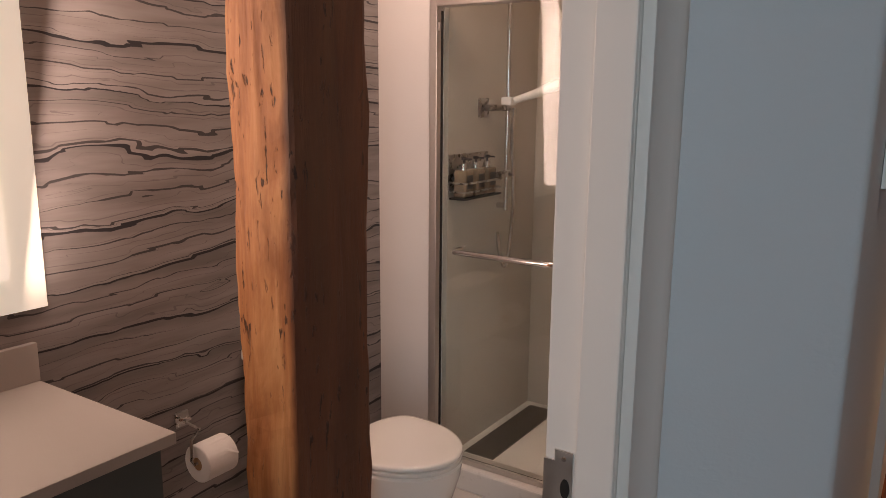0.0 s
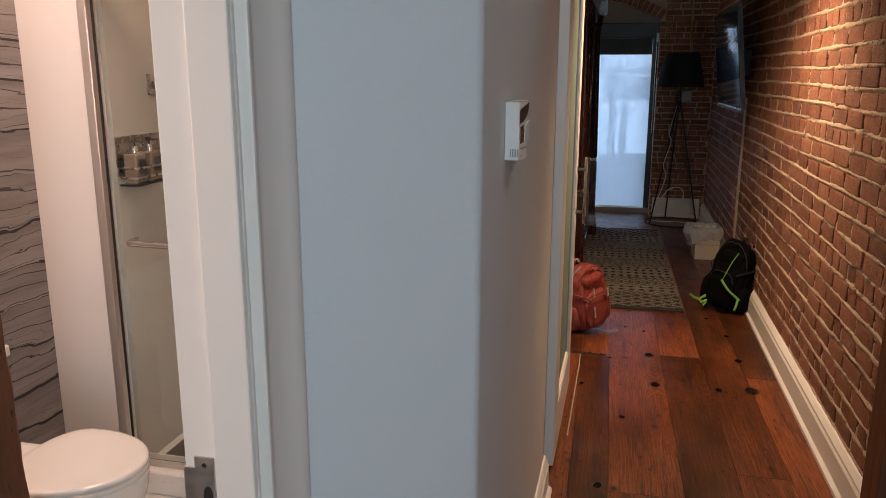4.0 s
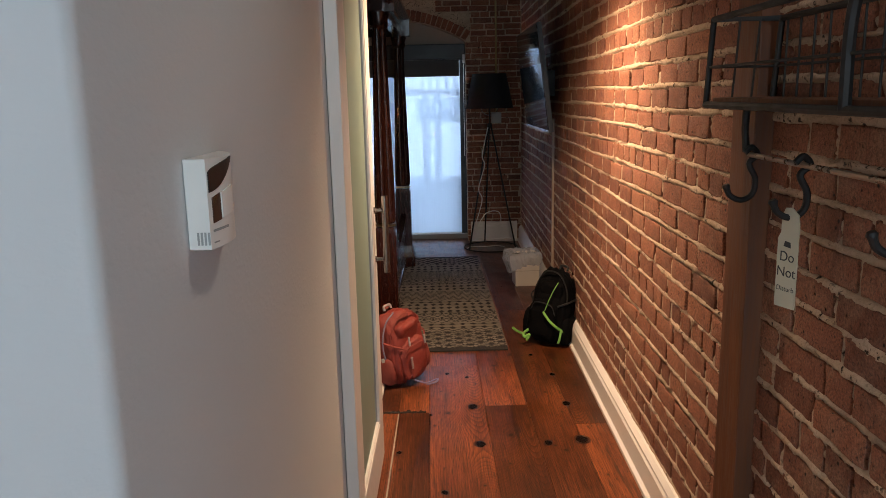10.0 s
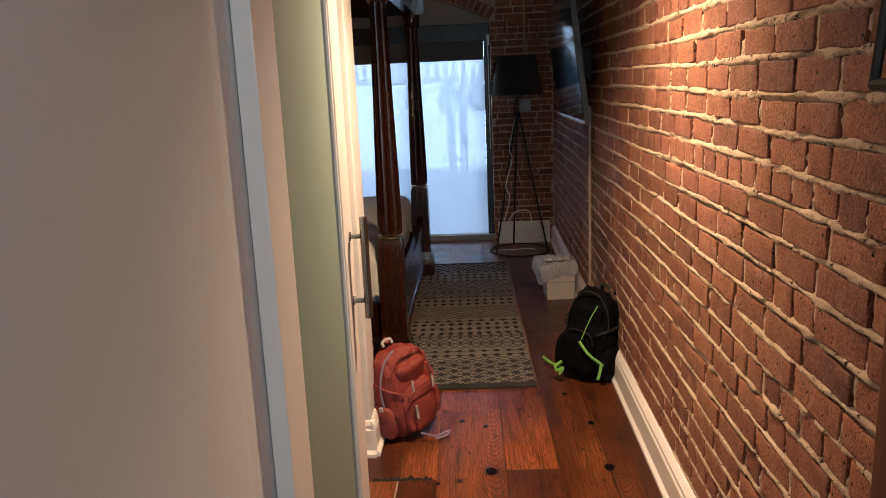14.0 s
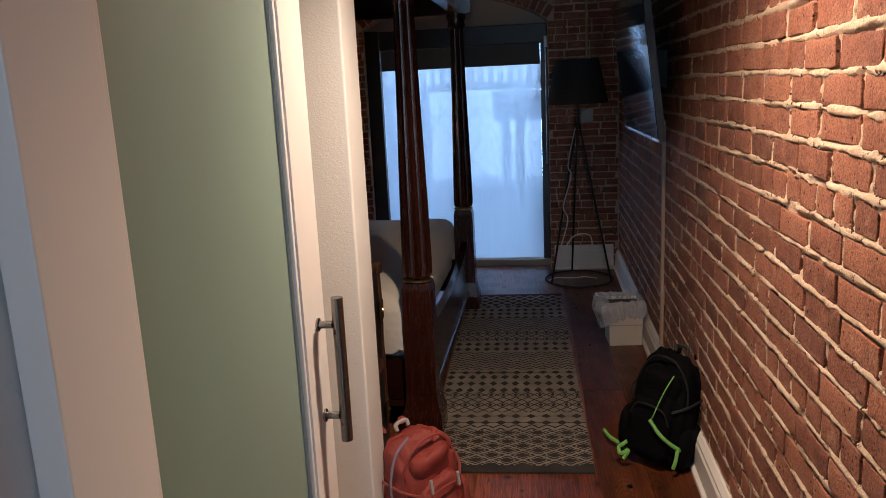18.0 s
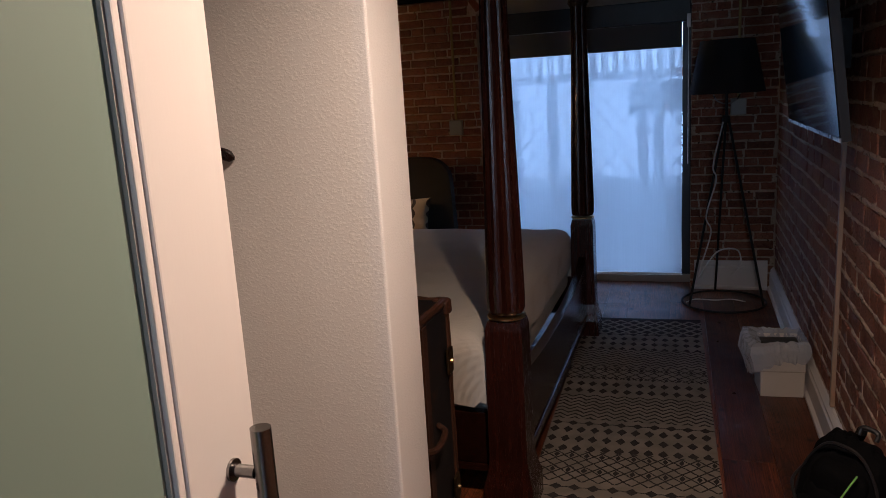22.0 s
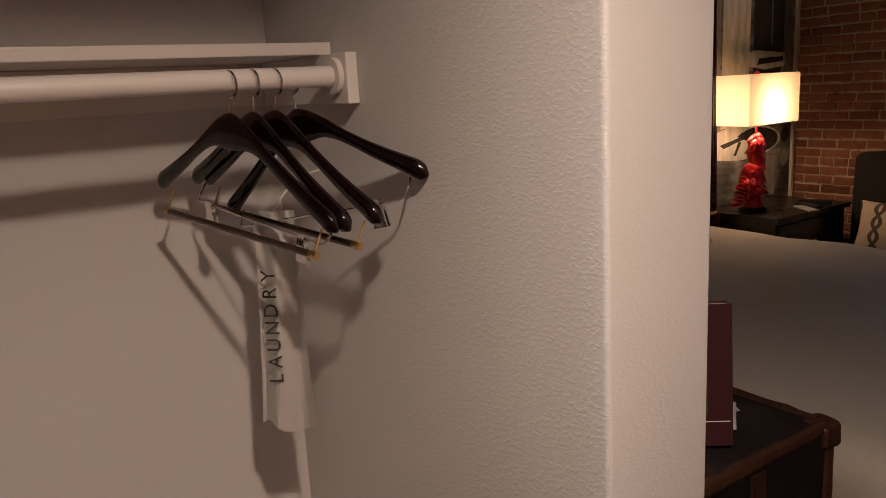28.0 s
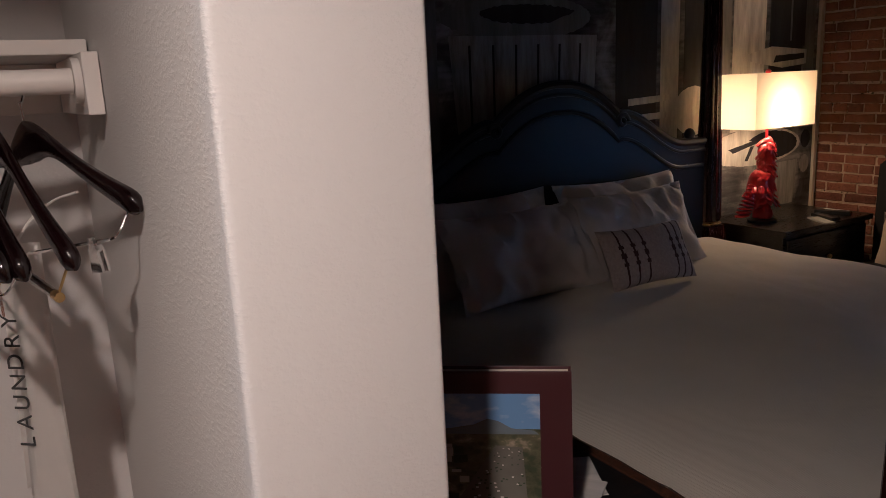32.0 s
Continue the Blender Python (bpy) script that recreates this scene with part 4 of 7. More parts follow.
part("hanging_track", box(-0.13, 2.8, 2.235, -0.085, 4.45, 2.27), STEEL, sl, "steel sliding track", bevel=0.003)

# plank on the brick wall, coat rack
plank = tagged(link("wall_plank", box(0.955, 2.520, 0.0, RIGHT + 0.005, 2.668, TOP), BOARDWOOD, bevel=0.004), "brown wooden plank fixed upright on the brick wall", "plank")
rack = thing("coat_rack", "black iron wire shelf with hooks on the brick wall", "coat rack")
RX0, RX1, RY0, RY1, RZ0, RZ1 = 0.830, 0.985, 1.20, 2.505, 1.515, 1.705


def rod(pts, r, parent, name="rod", mat=IRON, seg=8):
    return part(name, tube(pts, r, seg), mat, parent, smooth=True)


rod([(RX0, RY0, RZ0), (RX0, RY1, RZ0), (RX1, RY1, RZ0), (RX1, RY0, RZ0), (RX0, RY0, RZ0)], 0.008, rack, "base_frame")
rod([(RX0, RY0, RZ1), (RX0, RY1 - 0.03, RZ1), (RX1, RY1 - 0.03, RZ1), (RX1, RY0, RZ1)], 0.007, rack, "top_rail")
rod([(RX0, RY1, RZ0), (RX0, RY1 - 0.03, RZ1)], 0.007, rack, "corner_post")
rod([(RX1, RY1, RZ0), (RX1, RY1 - 0.03, RZ1)], 0.007, rack, "corner_post")
rod([(RX0, RY1 - 0.015, 1.60), (RX1, RY1 - 0.015, 1.60)], 0.003, rack, "wire")
rod([(RX0, RY0, 1.60), (RX0, RY1 - 0.015, 1.60)], 0.003, rack, "wire")
rod([(RX1, RY0, 1.60), (RX1, RY1 - 0.015, 1.60)], 0.003, rack, "wire")
for i in range(18):
    y = RY1 - 0.06 - i * 0.065
    rod([(RX1, y, RZ0), (RX1, y, RZ1)], 0.0025, rack, "wire", seg=6)
    rod([(RX0, y, RZ0), (RX1, y, RZ0)], 0.0025, rack, "wire", seg=6)
for i in range(3):
    x = RX0 + 0.06 + i * 0.045
    rod([(x, RY1, RZ0), (x, RY1 - 0.03, RZ1)], 0.0025, rack, "wire", seg=6)
part("shelf_board", box(RX0 + 0.012, RY0, RZ0 + 0.004, RX1 - 0.012, RY1 - 0.012, RZ0 + 0.016), BOARDWOOD, rack, "narrow brown wooden shelf board", bevel=0.002)
hoop = curve_points([(RX0, 1.87, RZ0), (RX0, 1.87, 1.64), (RX0, 1.85, 1.70), (RX0, 1.81, 1.73), (RX0, 1.60, 1.735), (RX0, 1.21, 1.735)], 6)
rod(hoop, 0.010, rack, "arched_rail")
rod(curve_points([(0.918, 2.480, RZ0), (0.916, 2.478, 1.46), (0.920, 2.475, 1.405)], 4), 0.009, rack, "stem")
rod([(0.922, RY1 - 0.04, 1.40), (0.922, 1.20, 1.40)], 0.006, rack, "hook_rail", STEEL)
for y in (2.45, 2.19, 1.83, 1.50):
    h = curve_points([(0.907, y, 1.405), (0.922, y, 1.417), (0.937, y, 1.40), (0.918, y, 1.380), (0.934, y, 1.345), (0.930, y, 1.310), (0.905, y, 1.295), (0.878, y, 1.306), (0.866, y, 1.332)], 6)
    rod(h, [0.007] * (len(h) - 4) + [0.007, 0.008, 0.0095, 0.007], rack, "hook")
tag = thing("door_hanger_sign", "cream door hanger reading Do Not Disturb, hung on the rack", "sign")
tb = plate([(-0.030, 0.0), (0.030, 0.0), (0.030, 0.165), (0.022, 0.18), (0.022, 0.22), (0.012, 0.238), (-0.005, 0.24), (-0.026, 0.225), (-0.030, 0.20)], "x", -0.0015, 0.0015)
CREAM = paint("cream_card", (0.62, 0.58, 0.44), 0.6)
tag_card = part("card", tb, CREAM, tag)
INK = paint("dark_ink", (0.05, 0.05, 0.05), 0.7)
for w, z, s in (("Do", 0.122, 0.034), ("Not", 0.085, 0.034), ("Disturb", 0.045, 0.017)):
    text("lettering", w, Matrix.Translation((-0.0017, 0, z)) @ Euler((radians(90), 0, radians(-90))).to_matrix().to_4x4(), s, INK, tag, 0.0002)
part("flourish", plate([(-0.01, 0.145), (0.012, 0.147), (0.008, 0.16), (-0.008, 0.158)], "x", -0.0022, -0.0016), INK, tag)
tag.matrix_world = pose(0.902, 2.185, 1.110, 0, 0, 22) @ Matrix.Scale(0.86, 4)

rgc = random.Random(8)
xs_ = [-0.15 + 0.24 * i / 26 for i in range(27)]
cut_line = [(x, 4.228 - rgc.uniform(0, 0.006)) for x in xs_] + [(x, 4.236 + rgc.uniform(0, 0.012) + (0.018 if rgc.random() < 0.15 else 0)) for x in reversed(xs_)]
cut = tagged(link("floor_cut", prism(cut_line, 0.0004, 0.0016), DARKGAP), "dark ragged cut across the floorboards", "floor cut")
strip = tagged(link("floor_gap_strip", box(-0.050, 3.2, 0.0006, -0.0435, 4.215, 0.002), paint("pale_filler", (0.42, 0.36, 0.29), 0.7, 0.5)), "thin pale strip in a joint of the floorboards", "floor strip")

# ---------------------------------------------------------------- closet
shelf = thing("closet_shelf", "white closet shelf with a round hanging rod beneath", "shelf")
part("board", box(-1.058, 3.43, 1.592, -0.783, 4.447, 1.612), TRIM, shelf, bevel=0.002)
part("end_cleat", box(-1.04, 4.428, 1.512, -0.700, 4.4485, 1.5915), TRIM, shelf, bevel=0.002)
part("back_cleat", box(-1.0585, 3.43, 1.512, -1.040, 4.427, 1.5915), TRIM, shelf, bevel=0.002)
part("rod_socket", tube([(-0.735, 4.4275, 1.556), (-0.735, 4.418, 1.556)], 0.029, 20), TRIM, shelf, smooth=True)
part("hanging_rod", tube([(-0.735, 3.43, 1.556), (-0.735, 4.4175, 1.556)], 0.0165, 20), TRIM, shelf, smooth=True)


def hanger(trouser_bar, clips):
    h = thing("coat_hanger", "dark red-brown wooden hanger with a chrome hook on the rod", "hanger", "hangers on the closet rod")
    rings = []
    n_ = 30
    for i in range(-n_, n_ + 1):
        f = i / n_
        a = abs(f)
        x = 0.222 * f
        hh = 0.0085 + 0.0190 * math.exp(-(a / 0.20) ** 2) + 0.0042 * max(0.0, (a - 0.5) / 0.5)
        z = 0.028 - 0.140 * max(0.0, math.sqrt(a * a + 0.006) - 0.0775) ** 1.12 - hh - 0.012 * math.sin(math.pi * min(1, a * 1.1))
        y = 0.008 * a * a
        ww = 0.0062 + 0.0048 * max(0.0, (a - 0.35) / 0.65) ** 1.3
        if a > 0.93:
            k = math.sqrt(max(0.03, 1 - ((a - 0.93) / 0.072) ** 2))
            hh, ww = hh * k, ww * k
        tilt = math.copysign(0.45 * hh, f) * min(1, a * 4)
        rings.append([(x + tilt * math.sin(q), y + ww * math.copysign(abs(math.cos(q)) ** 0.8, math.cos(q)), z + hh * math.copysign(abs(math.sin(q)) ** 0.8, math.sin(q))) for q in [2 * math.pi * k / 14 for k in range(14)]])
    part("body", loft(rings), HANGERWOOD, h, smooth=True)
    tone_ = BRASS if trouser_bar else CHROME
    a = [(0.0, 0, 0.012), (0, 0, 0.050)] + [(0.019 * math.sin(t), 0, 0.069 - 0.019 * math.cos(t)) for t in [0.2 + 0.35 * k for k in range(13)]]
    part("hook", tube(a, 0.0022, 8), CHROME, h, smooth=True)
    if trouser_bar:
        part("trouser_bar", tube([(-0.190, -0.004, -0.152), (0.190, -0.004, -0.152)], 0.0055, 12), BARWOOD, h, "dark glossy rod with brass ends", smooth=True)
        for s in (-1, 1):
            part("wire", tube([(0.186 * s, 0.011, -0.118), (0.186 * s, -0.004, -0.152)], 0.0017, 6), tone_, h, smooth=True)
            part("end_cap", tube([(0.178 * s, -0.004, -0.152), (0.193 * s, -0.004, -0.152)], 0.0060, 12), BRASS, h, smooth=True)
    if clips:
        part("clip_bar", tube([(-0.175, -0.010, -0.140), (0.175, -0.010, -0.140)], 0.0022, 6), CHROME, h, smooth=True)
        for s in (-1, 1):
            part("wire", tube(curve_points([(0.188 * s, 0.011, -0.112), (0.185 * s, -0.005, -0.135), (0.175 * s, -0.010, -0.140)], 4), 0.0017, 6), CHROME, h, smooth=True)
        for x in (-0.135, 0.135):
            c_ = part("clip", plate([(x - 0.013, -0.176), (x + 0.013, -0.176), (x + 0.010, -0.150), (x + 0.005, -0.134), (x - 0.005, -0.134), (x - 0.010, -0.150)], "y", -0.0155, -0.0125), CHROME, h, "chrome trouser clip", bevel=0.0008)
            part("jaw", plate([(x - 0.013, -0.176), (x + 0.013, -0.176), (x + 0.009, -0.146), (x - 0.009, -0.146)], "y", -0.0080, -0.0050), CHROME, c_, bevel=0.0008)
            part("spring", tube([(x - 0.009, -0.010, -0.148), (x + 0.009, -0.010, -0.148)], 0.004, 10), CHROME, c_, smooth=True)
    return h


BARWOOD = Mat("bar_lacquer", 0.16, 0.35, (0.045, 0.028, 0.014), Coat_Weight=0.6).m
for y, turn, tip, bar_, clip_ in ((4.246, 15, 6, True, False), (4.283, 9, 6, False, True), (4.318, 13, 5, True, False), (4.357, 20, -10, False, True)):
    hanger(bar_, clip_).matrix_world = pose(-0.735, y, 1.482, 0, tip, turn)

bag = thing("laundry_bag", "folded white laundry bag printed LAUNDRY, hanging from the hangers", "laundry bag")
BAGW = fabric("white_nonwoven", (0.88, 0.86, 0.83), 500, 0.85, 0.04, 0.5)
bg = bmesh.new()
cols, rows_ = 14, 22
grid = []
for j in range(rows_ + 1):
    v = j / rows_
    line = []
    for i in range(cols + 1):
        u = i / cols
        half = 0.034 + 0.018 * v ** 1.6
        x = (u - 0.5) * 2 * half
        dep = 0.016 * math.sin(u * 9.0 + v * 1.3) * (0.45 + 0.7 * v)
        line.append(bg.verts.new((x, dep, -v * 0.385 + 0.012 * math.sin(u * 7) * v)))
    grid.append(line)
for j in range(rows_):
    for i in range(cols):
        bg.faces.new((grid[j][i], grid[j][i + 1], grid[j + 1][i + 1], grid[j + 1][i]))
bmesh.ops.solidify(bg, geom=bg.faces[:], thickness=0.0015)
part("cloth", bg, BAGW, bag, smooth=True)
for k in range(7):
    text("letter", "LAUNDRY"[k], Matrix.Translation((-0.008 - 0.002 * k / 6, -0.0215, -0.285 + 0.030 * k)) @ Euler((radians(90), radians(-90), 0)).to_matrix().to_4x4(), 0.034, INK, bag, 0.0004)
part("cord", tube(curve_points([(0, 0.0, 0.0), (0.02, 0.01, 0.03), (0.05, 0.02, 0.055), (0.10, 0.0, 0.07)], 5), 0.002, 6), BAGW, bag, smooth=True)
bag.matrix_world = pose(-0.797, 4.324, 1.345, 0, 1.5, 52)

# ---------------------------------------------------------------- bedroom: bed
bed = thing("four_poster_bed", "dark mahogany four-poster bed with turned posts and a canopy frame", "bed")
PX, PXH, PY0, PY1 = -0.185, -2.33, 5.53, 7.56
MZ = 0.67


def bed_post(x, y):
    p = part("post", lathe([(0.060, 0.745), (0.067, 0.76), (0.068, 0.80), (0.062, 1.10), (0.052, 1.50), (0.045, 1.85), (0.046, 1.95)], (x, y, 0), 48, None, 12, 0.10), MAHOGANY, bed, smooth=False)
    part("foot_block", loft([[(x + s * a, y + s * b, z) for a, b in ((1, 1), (-1, 1), (-1, -1), (1, -1))] for s, z in ((0.092, 0.0), (0.092, 0.10), (0.080, 0.14), (0.070, 0.20), (0.066, 0.69), (0.058, 0.722))]), MAHOGANY, p)
    part("collar_ring", lathe([(0.064, 0.728), (0.0695, 0.730), (0.0695, 0.735), (0.064, 0.738)], (x, y, 0), 28), BRASS, p, "thin brass collar", smooth=True)
    part("cap", lathe([(0.05, 1.951), (0.062, 1.97), (0.055, 2.0), (0.066, 2.03), (0.066, 2.05)], (x, y, 0), 24), MAHOGANY, p, smooth=True)


for x, y in ((PX, PY0), (PX, PY1), (PXH, PY0), (PXH, PY1)):
    bed_post(x, y)


def cornice(name, a, b, out):
    """A canopy rail with an outward-sweeping cornice."""
    a, b, o = Vector(a), Vector(b), Vector(out)
    prof = [(-0.035, 2.051), (0.035, 2.051), (0.038, 2.10), (0.050, 2.115), (0.055, 2.14), (0.085, 2.175), (0.10, 2.19), (0.10, 2.215), (-0.035, 2.215)]
    bm = bmesh.new()
    r0 = [bm.verts.new((a.x + o.x * u, a.y + o.y * u, v)) for u, v in prof]
    r1 = [bm.verts.new((b.x + o.x * u, b.y + o.y * u, v)) for u, v in prof]
    k = len(prof)
    for i in range(k):
        bm.faces.new((r0[i], r0[(i + 1) % k], r1[(i + 1) % k], r1[i]))
    bm.faces.new(r0), bm.faces.new(r1[::-1])
    part(name, bm, MAHOGANY_Y, bed, "dark moulded canopy cornice")


cornice("canopy_rail", (PX, PY0 - 0.1, 0), (PX, PY1 + 0.1, 0), (1, 0, 0))
cornice("canopy_rail", (PXH, PY0 - 0.1, 0), (PXH, PY1 + 0.1, 0), (-1, 0, 0))
cornice("canopy_rail", (PXH - 0.1, PY0, 0), (PX + 0.1, PY0, 0), (0, -1, 0))
cornice("canopy_rail", (PXH - 0.1, PY1, 0), (PX + 0.1, PY1, 0), (0, 1, 0))
foot = [(PY0 + 0.06, 0.14), (PY1 - 0.06, 0.14), (PY1 - 0.06, 0.50)] + [(PY1 - 0.06 - (PY1 - PY0 - 0.12) * t, 0.50 - 0.10 * math.sin(math.pi * t) ** 0.5 if 0 < t < 1 else 0.50) for t in [i / 16 for i in range(1, 16)]] + [(PY0 + 0.06, 0.50)]
part("footboard", plate(foot, "x", PX - 0.022, PX + 0.022), MAHOGANY_Y, bed, bevel=0.004)
part("foot_moulding", box(PX - 0.03, PY0 + 0.06, 0.10, PX + 0.03, PY1 - 0.06, 0.139), MAHOGANY_Y, bed, bevel=0.006)
for y in (PY0, PY1):
    part("side_rail", box(PXH + 0.06, y - 0.022, 0.16, PX - 0.06, y + 0.022, 0.36), MAHOGANY_Y, bed, bevel=0.004)
    part("rail_moulding", box(PXH + 0.06, y - 0.03, 0.13, PX - 0.06, y + 0.03, 0.159), MAHOGANY_Y, bed, bevel=0.005)
# arched headboard with scrolls
mid = (PY0 + PY1) / 2


def head_outline(d):
    """Height of the headboard's top at a distance d from its middle."""
    if d < 0.36:
        return 1.492 - 0.155 * (d / 0.36) ** 2.2
    if d < 0.375:
        return 1.337
    if d < 0.80:
        t = (d - 0.375) / 0.425
        return 1.345 - 0.175 * (3 * t * t - 2 * t ** 3)
    return 1.17


ys = [PY0 + 0.06 + (PY1 - PY0 - 0.12) * i / 80 for i in range(81)]
hb = [(PY0 + 0.06, 0.30), (PY1 - 0.06, 0.30)] + [(y, head_outline(abs(y - mid))) for y in reversed(ys)]
HEADWOOD = Mat("headboard_wood", 0.32, 0, (0.010, 0.010, 0.014), Specular_IOR_Level=0.35)
HEADWOOD.put("Roughness", HEADWOOD.ramp(HEADWOOD.noise(HEADWOOD.xyz((1, 1, 6)), 5, 4), (0.3, 0.28), (0.7, 0.4)))
HEADWOOD = HEADWOOD.m
head = part("headboard", plate(hb, "x", PXH - 0.02, PXH + 0.02), HEADWOOD, bed, "dark glossy arched headboard")
part("top_moulding", tube([(PXH + 0.012, y, head_outline(abs(y - mid)) + 0.004) for y in ys], 0.020, 8), HEADWOOD, head, smooth=True)
part("under_moulding", tube([(PXH + 0.020, y, head_outline(abs(y - mid)) - 0.040) for y in ys], 0.009, 8), HEADWOOD, head, smooth=True)
part("inner_moulding", tube([(PXH + 0.022, mid + (y - mid) * 0.98, head_outline(abs(y - mid)) - 0.118) for y in ys], 0.011, 8), HEADWOOD, head, smooth=True)
for s in (-1, 1):
    sp = [(PXH + 0.03, mid + s * (0.368 + 0.036 * (1 - k / 22) * math.cos(k * 0.42)), 1.312 + 0.036 * (1 - k / 22) * math.sin(k * 0.42)) for k in range(20)]
    part("scroll", tube(sp, 0.012, 8), HEADWOOD, head, smooth=True)
    part("finial", lathe([(0.01, 0), (0.026, 0.012), (0.03, 0.03), (0.02, 0.05), (0.006, 0.058)], (PXH, mid + s * 0.86, 1.185), 14), HEADWOOD, head, smooth=True)

# mattress with its draped coverlet
LINEN = fabric("white_coverlet", (0.60, 0.565, 0.50), 75, 0.95, 0.06, 0.25, 0.28)
matt = thing("mattress", "thick mattress on the bed frame", "mattress")
part("body", box(PXH + 0.08, PY0 + 0.03, 0.30, PX - 0.09, PY1 - 0.03, 0.64), fabric("mattress_cloth", (0.6, 0.58, 0.55)), matt, bevel=0.05)
cov = bmesh.new()
nu, nv = 60, 90
cx0, cx1, cy0, cy1 = PXH + 0.06, PX - 0.075, PY0 - 0.045, PY1 + 0.02
rows3 = []


def fold_over(s, width, drop, r=0.09):
    """Distance along the cloth to (across, down)."""
    if s < 0:
        over = -s
        if over < r * 1.57:
            a = over / r
            return -r * math.sin(a) + r * 0.0, r * (1 - math.cos(a))
        return -r, r + (over - r * 1.57)
    if s > width:
        a, d = fold_over(width - s, width, drop, r)
        return width - a, d
    return s, 0.0


W, L2 = (cy1 - cy0) - 0.18, (cx1 - cx0) - 0.09
for i in range(nu + 1):
    line = []
    u = (L2 + 0.30) * i / nu
    for j in range(nv + 1):
        v = -0.33 + (W + 0.85) * j / nv
        ax, dx = fold_over(u, L2, 0.3) if u > L2 else (u, 0.0)
        ay, dy = fold_over(v, W, 0.5)
        drop = max(dx, dy) if min(dx, dy) < 0.02 else math.hypot(dx, dy) * 0.9
        hang = min(1.0, max(0.0, drop - 0.1) * 4)
        w = noise.noise(Vector((u * 3.0, v * 3.0, 2.0))) * 0.012 + noise.noise(Vector((u * 9, v * 9, 7.0))) * 0.003
        crown = 0.03 * math.sin(math.pi * min(1, max(0, v / W))) ** 0.5
        x, y, z = cx0 + ax, cy0 + 0.09 + ay, MZ - drop + (crown + w) * (1 - hang)
        y += (0.02 * math.sin(u * 17 + 2 * math.sin(v * 3)) * hang * (1 if v > W / 2 else -1)) if dy > 0.05 else 0
        x += 0.012 * math.sin(v * 15) * hang if dx > 0.05 else 0
        x = min(x, cx1)
        line.append(cov.verts.new((x, y, max(z, 0.20))))
    rows3.append(line)
for a, b in zip(rows3, rows3[1:]):
    for j in range(nv):
        cov.faces.new((a[j], a[j + 1], b[j + 1], b[j]))
cover = tagged(link("coverlet", cov, LINEN, smooth=True), "off-white textured coverlet spread over the bed, hanging at the side", "bedspread")


def pillow(name, label, cat, mat, sx, sy, sz, m, seed=0, lumps=0.046):
    bm = bmesh.new()
    n = 34
    sides = []
    for s in (1, -1):
        grid = []
        for i in range(n + 1):
            line = []
            for j in range(n + 1):
                u, v = -1 + 2 * i / n, -1 + 2 * j / n
                edge = max(abs(u), abs(v)) > 0.999
                puff = max(0.0, (1 - u * u) * (1 - v * v)) ** 0.42
                x = u * sx * (1 - 0.10 * (1 - v * v) * u * u)
                y = v * sy * (1 - 0.07 * (1 - u * u) * v * v)
                w = noise.noise(Vector((x * 9, y * 9, seed * 3.7 + s))) * lumps + abs(noise.noise(Vector((x * 5 + 3, y * 14, seed * 1.3)))) * lumps * -0.8
                line.append(sides[0][i][j] if edge and sides else bm.verts.new((x, y, s * (sz * puff + (w if not edge else 0)))))
            grid.append(line)
        sides.append(grid)
        for i in range(n):
            for j in range(n):
                q = (grid[i][j], grid[i + 1][j], grid[i + 1][j + 1], grid[i][j + 1])
                bm.faces.new(q if s > 0 else q[::-1])
    ob = tagged(link(name, bm, mat, smooth=True), label, cat)
    ob.matrix_world = m
    return ob


PILLOW = fabric("white_cotton", (0.70, 0.675, 0.64), 300, 0.85, 0.04, 1.2)
for y, x, lean, s in ((6.02, -2.17, 68, 1), (6.80, -2.16, 66, 2)):
    pillow("pillow", "white cotton bed pillow propped against the headboard", "pillow", PILLOW, 0.21, 0.37, 0.085, pose(x, y, MZ + 0.20, 0, lean, 0), s)
for y, x, lean, s in ((6.08, -1.98, 56, 3), (6.70, -1.99, 62, 4)):
    pillow("pillow", "white cotton bed pillow leaning on another pillow", "pillow", PILLOW, 0.20, 0.36, 0.085, pose(x, y, MZ + 0.185, 0, lean, 0), s)
stripe = Mat("striped_cushion_cloth", 0.9, Sheen_Weight=0.2)
sco = stripe.node("SeparateXYZ", stripe.node("TexCoord", out=3), out=1)
wig = stripe.noise(stripe.xyz(), 60, 3)
t_ = stripe.math("ADD", sco, stripe.math("MULTIPLY", wig, 0.008))
along = stripe.node("SeparateXYZ", stripe.node("TexCoord", out=3), out=0)
knots_ = stripe.math("ABSOLUTE", stripe.math("SUBTRACT", stripe.math("FRACT", stripe.math("ADD", stripe.math("MULTIPLY", along, 26.0), 0.5)), 0.5))
middle = stripe.math("LESS_THAN", stripe.math("ABSOLUTE", along), 0.042)
wide = stripe.math("ADD", 0.0042, stripe.math("MULTIPLY", stripe.math("MULTIPLY", stripe.math("LESS_THAN", knots_, 0.27), middle), 0.0060))
bands = 0.0
for at in (-0.148, -0.098, -0.046, 0.100, 0.140, 0.180):
    bands = stripe.math("MAXIMUM", bands, stripe.math("LESS_THAN", stripe.math("ABSOLUTE", stripe.math("SUBTRACT", t_, at + 0.004)), wide))
stripe.put("Base Color", stripe.mix(bands, stripe.ramp(stripe.noise(stripe.xyz(), 90, 3), (0.3, (0.40, 0.34, 0.31)), (0.7, (0.52, 0.45, 0.41))), (0.06, 0.035, 0.045)))
stripe.bump(stripe.noise(stripe.xyz(), 160, 2), 0.4, 0.004)
